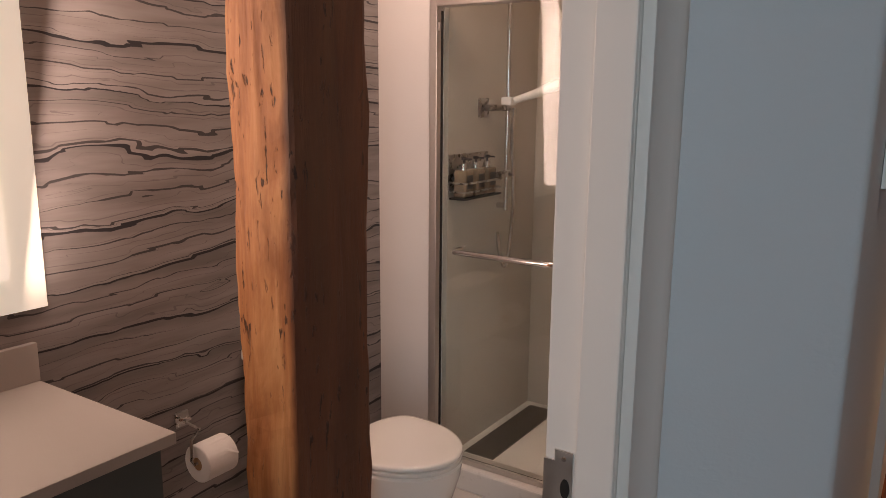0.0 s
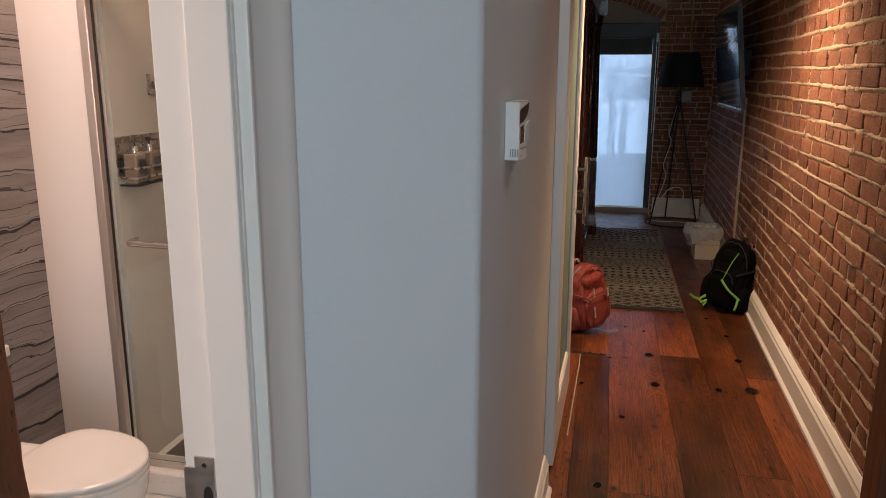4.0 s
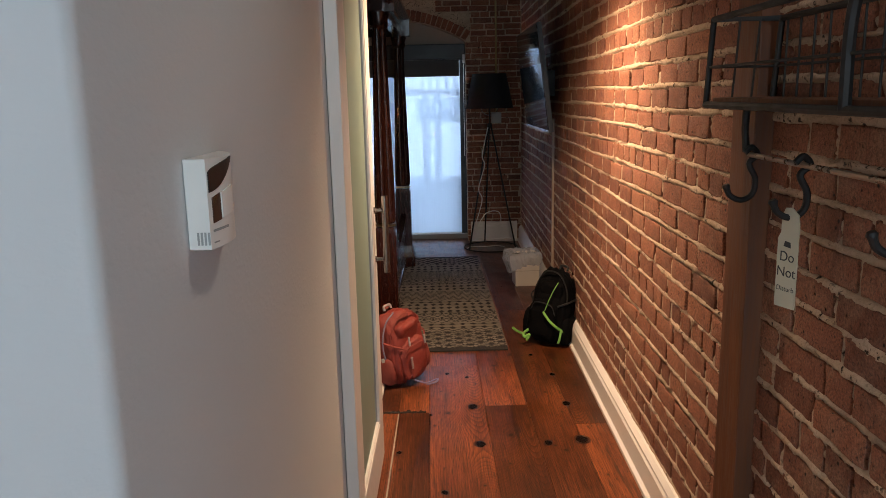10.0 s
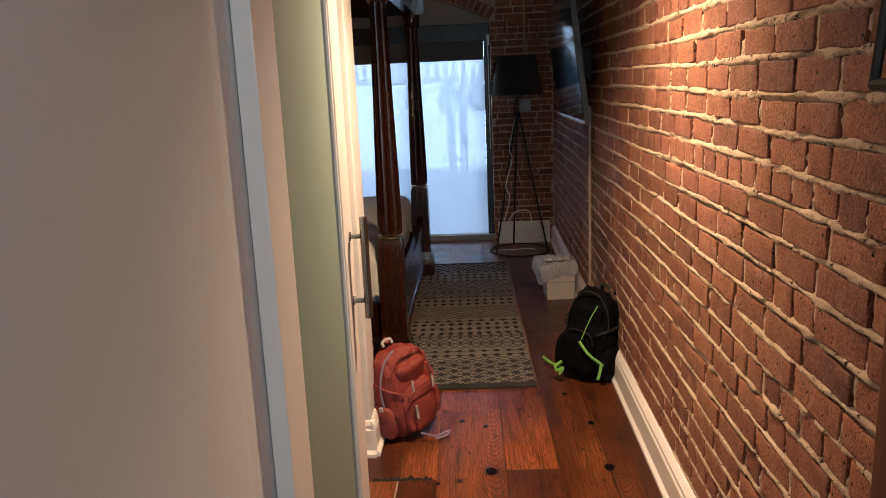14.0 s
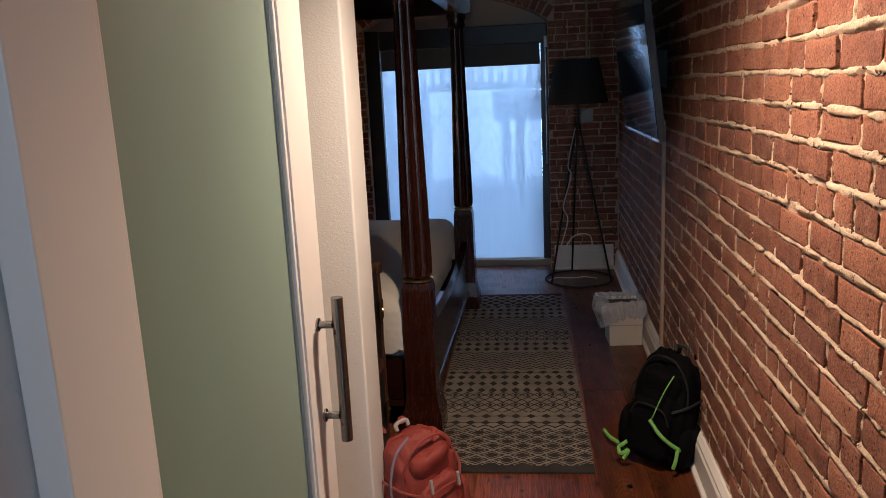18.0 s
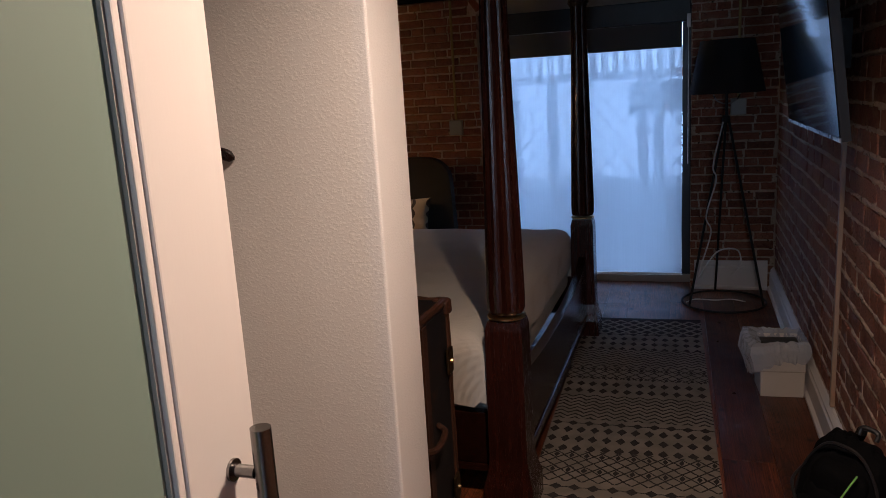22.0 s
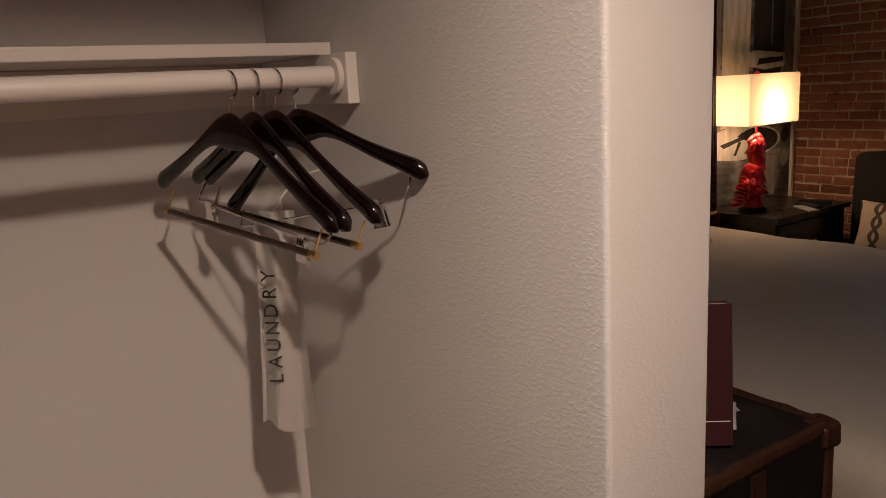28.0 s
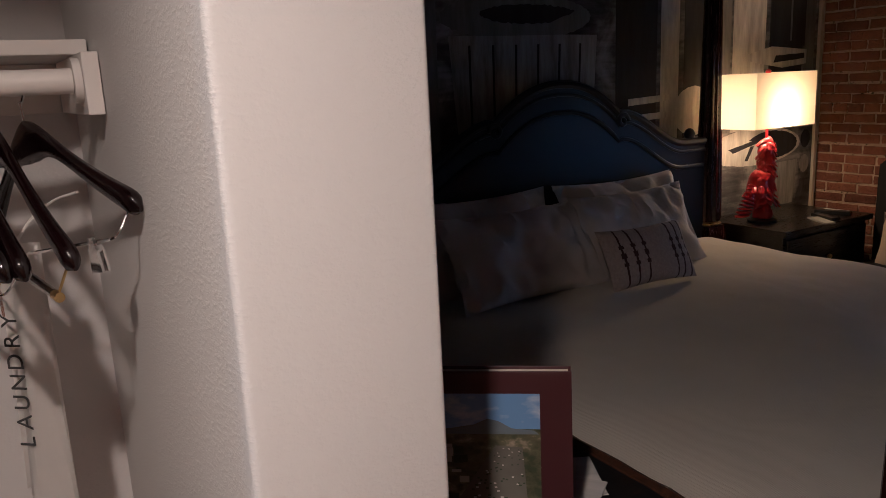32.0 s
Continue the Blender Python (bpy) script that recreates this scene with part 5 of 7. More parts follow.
pillow("cushion", "beige lumbar cushion with dark woven stripes on the bed", "cushion", stripe.m, 0.125, 0.215, 0.06, pose(-1.74, 6.50, MZ + 0.155, 0, 62, -4), 5, 0.01)

# ---------------------------------------------------------------- wall picture behind the bed
def mural_material():
    m = Mat("mural_print", 0.7)
    co = m.xyz()
    n = m.noise(co, 3.2, 6, 0.62, 0.8)
    f = m.noise(m.xyz((1, 1.2, 9)), 4.0, 4, 0.6)
    v = m.math("ADD", m.math("MULTIPLY", n, 0.75), m.math("MULTIPLY", f, 0.3))
    m.put("Base Color", m.ramp(v, (0.36, (0.012, 0.012, 0.014)), (0.5, (0.09, 0.088, 0.085)), (0.64, (0.30, 0.285, 0.26)), (0.75, (0.42, 0.40, 0.36))))
    return m.m


def tone(name, c, streak=0.35):
    m = Mat(name, 0.7)
    n = m.noise(m.xyz((1, 7, 1.2)), 3.0, 5, 0.65)
    m.put("Base Color", m.ramp(n, (0.3, tuple(v * (1 - streak) for v in c)), (0.72, tuple(v * (1 + streak) for v in c))))
    return m.m


mural = thing("wall_mural_print", "large monochrome picture of barrels and sacks behind the bed", "mural")
MX = MURAL + 0.001
part("print", box(MX, 4.63, 0.02, MX + 0.004, FAR - 0.06, TOP - 0.01), mural_material(), mural)
PALE, MIDT, DARKT = tone("print_pale", (0.55, 0.52, 0.45)), tone("print_mid", (0.17, 0.165, 0.155)), tone("print_dark", (0.018, 0.018, 0.02), 0.5)


def ell(cy, cz, ry, rz, n=30, a0=0.0, a1=2 * math.pi):
    return [(cy + ry * math.cos(a0 + (a1 - a0) * i / n), cz + rz * math.sin(a0 + (a1 - a0) * i / n)) for i in range(n)]


layer = [0.0045]


def printed(name, poly, mat):
    layer[0] += 0.0004
    part(name, plate(poly, "x", MX + layer[0] - 0.0004, MX + layer[0]), mat, mural)


for y0, y1, mat in ((4.8, 5.3, DARKT), (5.5, 6.0, MIDT), (7.02, 7.30, DARKT), (7.33, 7.46, PALE), (7.50, 7.70, DARKT), (7.72, 7.86, MIDT), (7.88, 8.15, PALE), (8.19, 8.49, DARKT), (8.51, 8.60, MIDT)):
    printed("plank", [(y0, 1.18), (y1, 1.18), (y1 + 0.02, TOP - 0.03), (y0 + 0.01, TOP - 0.03)], mat)
rgm = random.Random(31)


def ragged(poly, by):
    """An outline with a brush-worn edge."""
    out, by = [], by * 0.28
    for (a, b), (c, d) in zip(poly, poly[1:] + poly[:1]):
        for k in range(4):
            t = k / 4
            out.append((a + (c - a) * t + rgm.uniform(-by, by), b + (d - b) * t + rgm.uniform(-by, by)))
    return out


MOTTLE = mural_material()
SACK = tone("print_sack", (0.30, 0.285, 0.25), 0.5)
# the pile of tubs over the headboard
for cy, cz, ry, rz in ((6.50, 1.98, 0.46, 0.085), (6.44, 1.80, 0.42, 0.10), (6.50, 2.18, 0.40, 0.09)):
    printed("tub_rim", ragged(ell(cy, cz, ry, rz, 26), 0.012), MIDT)
    printed("tub_shadow", ragged(ell(cy + 0.06, cz + 0.012, ry * 0.66, rz * 0.42, 20, 0.3, 5.4), 0.014), DARKT)
printed("tub_side", ragged([(6.10, 1.20), (6.86, 1.20), (6.90, 1.72), (6.06, 1.72)], 0.012), SACK)
for k in range(6):
    printed("stave_line", ragged([(6.16 + 0.12 * k, 1.22), (6.172 + 0.12 * k, 1.22), (6.172 + 0.125 * k, 1.68), (6.16 + 0.125 * k, 1.68)], 0.003), DARKT)
# the barrel half behind the shade, with its pale head
printed("barrel_head", ragged(ell(7.58, 1.32, 0.16, 0.13, 20), 0.006), PALE)
for k in range(3):
    printed("hoop_band", ragged([(7.10, 1.20 + 0.085 * k), (7.40, 1.215 + 0.085 * k), (7.40, 1.245 + 0.085 * k), (7.10, 1.235 + 0.085 * k)], 0.005), PALE)
# the open barrel under the lamp
printed("barrel_side", ragged([(7.72, 1.02), (7.76, 0.72), (8.48, 0.70), (8.52, 1.02)], 0.010), MOTTLE)
printed("barrel_side_light", ragged([(8.18, 0.72), (8.46, 0.72), (8.49, 0.98), (8.2, 0.97)], 0.012), SACK)
printed("barrel_rim", ragged(ell(8.105, 1.085, 0.400, 0.108, 34), 0.006), PALE)
printed("barrel_inside", ragged(ell(8.24, 1.085, 0.235, 0.082, 22), 0.008), DARKT)
printed("barrel_filling", ragged(ell(7.94, 1.060, 0.215, 0.070, 22), 0.008), PALE)
printed("scoop", ragged([(7.86, 1.085), (8.10, 1.125), (8.12, 1.105), (7.90, 1.062)], 0.004), DARKT)
printed("scoop", ragged([(8.00, 1.01), (8.03, 1.01), (8.08, 1.09), (8.05, 1.09)], 0.004), DARKT)
# the pail on its ledge above
printed("ledge", ragged([(8.0, 1.60), (8.02, 1.56), (8.30, 1.52), (8.52, 1.54), (8.52, 1.62), (8.2, 1.64)], 0.006), PALE)
printed("ledge_shadow", ragged([(8.22, 1.55), (8.50, 1.57), (8.50, 1.60), (8.24, 1.59)], 0.005), DARKT)
printed("pail", ragged([(8.21, 1.66), (8.50, 1.64), (8.50, TOP - 0.04), (8.17, TOP - 0.04)], 0.006), DARKT)
printed("pail_glint", ragged([(8.36, 1.67), (8.375, 1.67), (8.37, 2.6), (8.355, 2.6)], 0.006), MIDT)
for k in range(3):
    printed("log_end", ragged(ell(8.55, 0.95 + 0.15 * k, 0.045, 0.055, 14), 0.005), (SACK, DARKT, MIDT)[k])

part("edge_trim", box(MX, FAR - 0.055, 0.02, MX + 0.02, FAR - 0.03, TOP - 0.01), paint("cream_trim", (0.62, 0.58, 0.48), 0.5), mural, "cream edge strip")

# nightstand and its lamp
ns = thing("nightstand", "black wooden nightstand with a drawer", "nightstand")
NX0, NX1, NY0, NY1, NZ = -2.455, -1.93, 7.66, 8.42, 0.72
part("top", box(NX0, NY0, NZ - 0.03, NX1, NY1, NZ), BLACKWOOD, ns, bevel=0.004)
part("body", box(NX0 + 0.01, NY0 + 0.02, 0.10, NX1 - 0.03, NY1 - 0.02, NZ - 0.031), BLACKWOOD, ns, bevel=0.003)
for z0, z1 in ((0.14, 0.39), (0.41, 0.67)):
    dr = part("drawer", box(NX1 - 0.0295, NY0 + 0.04, z0, NX1 - 0.014, NY1 - 0.04, z1), BLACKWOOD, ns, bevel=0.004)
    part("knob", lathe([(0.006, 0), (0.014, 0.012), (0.012, 0.02)], seg=12), BRASS, dr).matrix_world = pose(NX1 - 0.014, (NY0 + NY1) / 2, (z0 + z1) / 2, 0, 90)
for x in (NX0 + 0.04, NX1 - 0.06):
    for y in (NY0 + 0.05, NY1 - 0.05):
        part("leg", box(x - 0.02, y - 0.02, 0, x + 0.02, y + 0.02, 0.0995), BLACKWOOD, ns)
tl = thing("table_lamp", "lit table lamp with red feathered base and cream box shade", "table lamp")
SHX, SHY, SX, SY, SZ0, SZ1 = -2.195, 7.83, 0.115, 0.24, 1.225, 1.50
sh = bmesh.new()
lo = [sh.verts.new((SHX + a * SX, SHY + b * SY, SZ0)) for a, b in ((-1, -1), (1, -1), (1, 1), (-1, 1))]
hi = [sh.verts.new((SHX + a * SX, SHY + b * SY, SZ1)) for a, b in ((-1, -1), (1, -1), (1, 1), (-1, 1))]
for i in range(4):
    sh.faces.new((lo[i], lo[(i + 1) % 4], hi[(i + 1) % 4], hi[i]))
part("shade", sh, LAMPSHADE, tl, "cream box shade")
red = bmesh.new()
RED = Mat("red_lacquer", 0.28, 0, (0.55, 0.022, 0.022), Coat_Weight=0.4).m
soft_box(0.055, 0.075, 0.11, 0.8, 10, 0.02, 20, 1, red, pose(SHX, SHY - 0.015, 0.90, 12, 0, 0))
soft_box(0.036, 0.045, 0.09, 0.9, 10, 0.015, 25, 2, red, pose(SHX, SHY + 0.015, 1.04, -14, 0, 0))
soft_box(0.03, 0.036, 0.04, 0.9, 8, 0.015, 25, 2, red, pose(SHX, SHY + 0.01, 1.13))
soft_box(0.05, 0.05, 0.04, 0.8, 8, 0.015, 25, 2, red, pose(SHX, SHY, 0.765))
rng = random.Random(5)
for k in range(200):
    a, t = rng.uniform(0, 6.28), 0.05 + 0.95 * rng.random()
    z = 0.78 + 0.36 * t
    rad = (0.092 if t < 0.35 else 0.074 if t < 0.58 else 0.050) * (1 - 0.2 * rng.random())
    sway = 0.014 - 0.052 * max(0.0, 1 - abs(t - 0.30) / 0.3)
    mm = Matrix.Translation((SHX + rad * 0.72 * math.cos(a), SHY + sway + rad * math.sin(a), z)) @ pose(0, 0, 0, 0, 0, math.degrees(a)) @ pose(0, 0, 0, 0, 55 + rng.uniform(-20, 20), 0)
    soft_box(0.026, 0.015, 0.005, 0.9, 4, 0, 1, 0, red, mm)
for k in range(9):
    mm = Matrix.Translation((SHX, SHY - 0.07 - 0.012 * k, 0.90 - 0.016 * k)) @ pose(0, 0, 0, -40 + 5 * k, 0, 0)
    soft_box(0.030, 0.055, 0.009, 0.9, 5, 0, 1, 0, red, mm)
part("bird_base", red, RED, tl, "red glossy feathered base", smooth=True)
part("stem", tube([(SHX, SHY + 0.01, 1.15), (SHX, SHY, 1.40)], 0.007, 10), RED, tl, smooth=True)
part("foot", lathe([(0.075, 0), (0.075, 0.012), (0.05, 0.02)], (SHX, SHY, NZ + 0.0005), 24), BLACK, tl, smooth=True)
part("finial", lathe([(0.012, 1.495), (0.015, 1.51), (0.004, 1.52)], (SHX, SHY, 0), 10), RED, tl, smooth=True)
part("harp", tube([(SHX - 0.10, SHY, 1.494), (SHX + 0.10, SHY, 1.494)], 0.002, 6), BRASS, tl)
for x, y, w, l, h, t, mt, nm, lb in ((-2.02, 8.12, 0.05, 0.17, 0.018, 70, BLACK, "remote_control", "black remote control lying on the nightstand"), (-2.06, 8.25, 0.05, 0.18, 0.022, 110, BLACK, "telephone_handset", "dark handset lying on the nightstand"), (-2.1, 8.33, 0.10, 0.15, 0.006, 95, WHITEP, "notepad", "white notepad on the nightstand"), (-1.985, 8.03, 0.06, 0.18, 0.010, 60, GREYP, "remote_control", "slim grey remote control on the nightstand")):
    o = tagged(link(nm, box(-w / 2, -l / 2, 0, w / 2, l / 2, h), mt, bevel=0.003), lb, nm.replace("_", " "))
    o.matrix_world = pose(x, y, NZ + 0.0005, 0, 0, t)

# chair in front of the end wall
chair = thing("armless_chair", "black upholstered chair with a rounded back by the brick wall", "chair")
BLACKCLOTH = fabric("black_cloth", (0.012, 0.012, 0.013), 300, 0.9, 0.2, 0.3)
CX, CY = -1.62, 8.22
part("seat", soft_box(0.29, 0.27, 0.07, 0.4, 12, 0.01, 6, 1, None, pose(CX, CY, 0.42)), BLACKCLOTH, chair, smooth=True)
bo = [(CX - 0.30, 0.36), (CX + 0.36, 0.36), (CX + 0.335, 0.86)] + [(CX + 0.13 + 0.20 * math.cos(a), 0.88 + 0.16 * math.sin(a)) for a in [0.1 + math.pi * i / 14 for i in range(0, 7)]] + [(CX + 0.02, 1.045), (CX - 0.12, 1.03), (CX - 0.26, 1.015), (CX - 0.29, 0.99), (CX - 0.295, 0.90)]
part("backrest", plate(bo, "y", CY + 0.19, CY + 0.28), BLACKCLOTH, chair, bevel=0.02)
for sx in (-1, 1):
    for sy in (-1, 1):
        part("leg", tube([(CX + sx * 0.23, CY + sy * 0.2, 0), (CX + sx * 0.22, CY + sy * 0.19, 0.36)], [0.014, 0.022], 8), BLACKWOOD, chair, smooth=True)
ogee = Mat("ogee_cushion_cloth", 0.9)
ox = ogee.node("SeparateXYZ", ogee.node("TexCoord", out=3), out=0)
oy = ogee.node("SeparateXYZ", ogee.node("TexCoord", out=3), out=1)
sn = ogee.math("MULTIPLY", ogee.math("SINE", ogee.math("MULTIPLY", oy, 38.0)), 0.022)
fa = ogee.math("ABSOLUTE", ogee.math("SUBTRACT", ogee.math("FRACT", ogee.math("MULTIPLY", ogee.math("ADD", ox, sn), 7.0)), 0.5))
fb = ogee.math("ABSOLUTE", ogee.math("SUBTRACT", ogee.math("FRACT", ogee.math("MULTIPLY", ogee.math("SUBTRACT", ox, sn), 7.0)), 0.5))
ogee.put("Base Color", ogee.mix(ogee.math("LESS_THAN", ogee.math("MINIMUM", fa, fb), 0.085), (0.50, 0.42, 0.33), (0.07, 0.06, 0.065)))
pillow("cushion", "patterned square cushion standing on the black chair", "cushion", ogee.m, 0.21, 0.17, 0.07, pose(CX - 0.01, CY + 0.09, 0.585, 74, 0, 0), 8, 0.01)

# ---------------------------------------------------------------- trunk with books
trunk = thing("steamer_trunk", "old black steamer trunk with brown leather edges standing upright", "trunk")
OLDBRASS = metal("tarnished_brass", (0.10, 0.065, 0.03), 0.5, False)
LEATHER = wood("worn_leather", (0.003, 0.0025, 0.0025), (0.075, 0.028, 0.012), 0.45, "z", 4.0)
CORNERHIDE = wood("corner_hide", (0.006, 0.004, 0.003), (0.09, 0.034, 0.018), 0.45, "z", 4.0)
TRBLACK = Mat("trunk_black", 0.5)
tn = TRBLACK.noise(TRBLACK.xyz(), 14, 5, 0.7)
TRBLACK.put("Base Color", TRBLACK.ramp(tn, (0.35, (0.003, 0.003, 0.004)), (0.58, (0.007, 0.006, 0.007)), (0.72, (0.05, 0.02, 0.009)), (0.85, (0.12, 0.05, 0.02))))
TRBLACK.bump(tn, 0.3, 0.004)
TRBLACK = TRBLACK.m
AX0, AX1, AY0, AY1, AZ = -0.85, -0.272, 4.665, 5.125, 0.905
def worn_edge(a, b, r, seed):
    """A padded leather binding along an edge, uneven with age."""
    a, b = Vector(a), Vector(b)
    n_ = 16
    pts = [a.lerp(b, i / n_) + Vector((noise.noise(Vector((i * 0.7, seed, 0))), noise.noise(Vector((i * 0.7, seed, 5))), noise.noise(Vector((i * 0.7, seed, 9))))) * 0.004 for i in range(n_ + 1)]
    return tube(pts, [r * (1 + 0.25 * noise.noise(Vector((i * 0.9, seed, 3)))) for i in range(n_ + 1)], 8)


part("body", box(AX0, AY0, 0.012, AX1, AY1, AZ), TRBLACK, trunk, bevel=0.022)
for x in (AX0, AX1):
    for y in (AY0, AY1):
        part("corner_edge", worn_edge((x - math.copysign(0.006, x + 0.55), y - math.copysign(0.006, y - 4.9), 0.02), (x - math.copysign(0.006, x + 0.55), y - math.copysign(0.006, y - 4.9), AZ - 0.03), 0.015, x + y), LEATHER, trunk, "worn brown leather edge", smooth=True)
        part("corner_cap", soft_box(0.027, 0.027, 0.025, 0.45, 10, 0.010, 26, 1, None, pose(x - math.copysign(0.012, x + 0.55), y - math.copysign(0.012, y - 4.9), AZ - 0.022)), CORNERHIDE, trunk, "scuffed red-brown leather corner", smooth=True)
for y in (AY0, AY1):
    part("top_edge", worn_edge((AX0 + 0.02, y - math.copysign(0.008, y - 4.9), AZ - 0.006), (AX1 - 0.02, y - math.copysign(0.008, y - 4.9), AZ - 0.008), 0.014, y), LEATHER, trunk, "worn brown leather edge", smooth=True)
for x in (AX0, AX1):
    part("top_edge", worn_edge((x - math.copysign(0.008, x + 0.55), AY0 + 0.02, AZ - 0.006), (x - math.copysign(0.008, x + 0.55), AY1 - 0.02, AZ - 0.008), 0.014, x), LEATHER, trunk, "worn brown leather edge", smooth=True)
part("band", box(AX1 + 0.0005, (AY0 + AY1) / 2 - 0.02, 0.02, AX1 + 0.006, (AY0 + AY1) / 2 + 0.02, AZ - 0.02), LEATHER, trunk, bevel=0.002)
for z in (0.30, 0.72):
    cl = part("clasp", box(AX1 + 0.0065, AY1 - 0.06, z - 0.04, AX1 + 0.016, AY1 - 0.012, z + 0.04), OLDBRASS, trunk, "dull dark brass clasp", bevel=0.004)
    part("rivet", lathe([(0.008, 0), (0.006, 0.006), (0.002, 0.008)], seg=10), BRASS, cl).matrix_world = pose(AX1 + 0.0162, AY1 - 0.036, z, 0, 90)
part("handle", tube(curve_points([(AX1 + 0.002, 4.80, 0.56), (AX1 + 0.03, 4.82, 0.55), (AX1 + 0.035, 4.88, 0.54), (AX1 + 0.03, 4.95, 0.55), (AX1 + 0.002, 4.97, 0.56)], 5), 0.010, 8), LEATHER, trunk, smooth=True)

bk = thing("picture_book", "maroon hardback book with a town photograph, propped on the trunk", "book")
MAROON = paint("maroon_cover", (0.048, 0.012, 0.016), 0.4, 0.2)
bw, bh = 0.22, 0.243
part("cover", box(-bw / 2, -0.015, 0, bw / 2, -0.012, bh), MAROON, bk, bevel=0.001)
part("back_cover", box(-bw / 2, 0.012, 0, bw / 2, 0.015, bh), MAROON, bk, bevel=0.001)
part("spine", box(-bw / 2 - 0.003, -0.015, 0, -bw / 2 - 0.0002, 0.015, bh), MAROON, bk)
part("pages", box(-bw / 2 + 0.002, -0.0115, 0.004, bw / 2 - 0.004, 0.0115, bh - 0.004), paint("page_edges", (0.7, 0.67, 0.6), 0.8), bk, "white page edges")
skyp = Mat("printed_sky", 0.35)
sz = skyp.node("SeparateXYZ", skyp.node("TexCoord", out=3), out=2)
cl_ = skyp.noise(skyp.xyz((9, 1, 22)), 1.4, 4)
skyp.put("Base Color", skyp.mix(skyp.ramp(cl_, (0.5, 0.0), (0.7, 0.8)), (0.14, 0.26, 0.48), (0.62, 0.62, 0.63)))
town = Mat("printed_town", 0.35)
tv_ = town.voronoi(town.xyz((1, 1, 1.6)), 55)
tw_ = town.noise(town.xyz((1, 1, 1.5)), 26, 4, 0.7)
town.put("Base Color", town.mix(town.ramp(tv_, (0.15, 1.0), (0.4, 0.0)), town.ramp(tw_, (0.35, (0.025, 0.035, 0.02)), (0.6, (0.10, 0.10, 0.06)), (0.75, (0.34, 0.28, 0.22))), (0.035, 0.05, 0.028)))
part("photo_sky", box(-bw / 2 + 0.018, -0.0158, 0.165, bw / 2 - 0.042, -0.0152, bh - 0.030), skyp.m, bk, "blue sky of the cover photograph")
part("photo_town", box(-bw / 2 + 0.018, -0.0158, 0.055, bw / 2 - 0.042, -0.0152, 0.1648), town.m, bk, "town of the cover photograph")
part("photo_hill", plate([(-0.090, 0.158), (0.066, 0.158), (0.06, 0.163), (0.03, 0.166), (0.012, 0.176), (-0.002, 0.179), (-0.02, 0.171), (-0.05, 0.166), (-0.08, 0.164)], "y", -0.0164, -0.0159), tone("printed_hill", (0.13, 0.16, 0.19)), bk)
rgb_ = random.Random(4)
TREES, CARS, ROOFS = tone("printed_trees", (0.03, 0.05, 0.025), 0.5), tone("printed_cars", (0.50, 0.47, 0.44)), tone("printed_roofs", (0.42, 0.36, 0.32))
part("photo_lot", plate([(-0.050, 0.057), (0.050, 0.057), (0.044, 0.140), (0.008, 0.142)], "y", -0.0163, -0.0159), tone("printed_road", (0.11, 0.105, 0.09), 0.6), bk)
for k in range(70):
    v = rgb_.random() ** 0.7
    z = 0.060 + 0.078 * v
    x = (-0.040 + 0.052 * v) + (0.085 - 0.050 * v) * rgb_.random()
    w = 0.0026 * (1 - 0.6 * v)
    part("printed_mark", box(x - w, -0.0167, z, x + w * 0.6, -0.0164, z + w * 0.9), TREES if k % 3 else CARS, bk)
for k in range(16):
    x, z = rgb_.uniform(-0.088, -0.03), rgb_.uniform(0.06, 0.15)
    part("printed_roof", box(x - 0.007, -0.0166, z, x + 0.006, -0.0159, z + rgb_.uniform(0.003, 0.012)), ROOFS if k % 2 else TREES, bk)
part("tower", box(-0.070, -0.0168, 0.135, -0.060, -0.0159, 0.168), tone("printed_tower", (0.40, 0.33, 0.30)), bk)
part("line", box(-bw / 2 + 0.005, -0.0156, 0.042, bw / 2 - 0.005, -0.0151, 0.0435), TRIM, bk)
bar_ = part("barcode_label", box(-0.03, -0.0158, 0.008, 0.05, -0.0152, 0.036), WHITEP, bk, "white barcode label")
for i in range(12):
    part("bar", box(-0.024 + i * 0.0055, -0.0162, 0.012, -0.022 + i * 0.0055, -0.0159, 0.030), INK, bar_)
bk.matrix_world = pose(-0.40, 4.825, AZ + 0.007, -6, 0, 52)
nb = thing("hardback_book", "navy hardback book standing behind the maroon book on the trunk", "book")
NAVY = paint("navy_cover", (0.012, 0.02, 0.06), 0.35, 0.2)
part("cover", box(-0.12, -0.155, 0.022, 0.12, 0.155, 0.025), NAVY, nb, bevel=0.001)
part("pages", box(-0.115, -0.15, 0.0035, 0.117, 0.15, 0.0215), paint("page_edges_cream", (0.6, 0.57, 0.5), 0.8), nb, "cream page edges")
part("back_cover", box(-0.12, -0.155, 0, 0.12, 0.155, 0.003), NAVY, nb)
nb.matrix_world = bk.matrix_world @ pose(-0.012, 0.043, 0.118, 90, 0, 0) @ pose(0, 0, 0, 0, 0, -5) @ Matrix.Diagonal((0.9, 0.70, 1, 1))
MAG = tone("magazine_print", (0.42, 0.41, 0.40), 0.25)
PRINTS = [tone("print_" + n, c, 0.6) for n, c in (("dusk", (0.05, 0.04, 0.06)), ("brick", (0.16, 0.06, 0.035)), ("leaf", (0.04, 0.06, 0.03)), ("sand", (0.30, 0.24, 0.16)))]
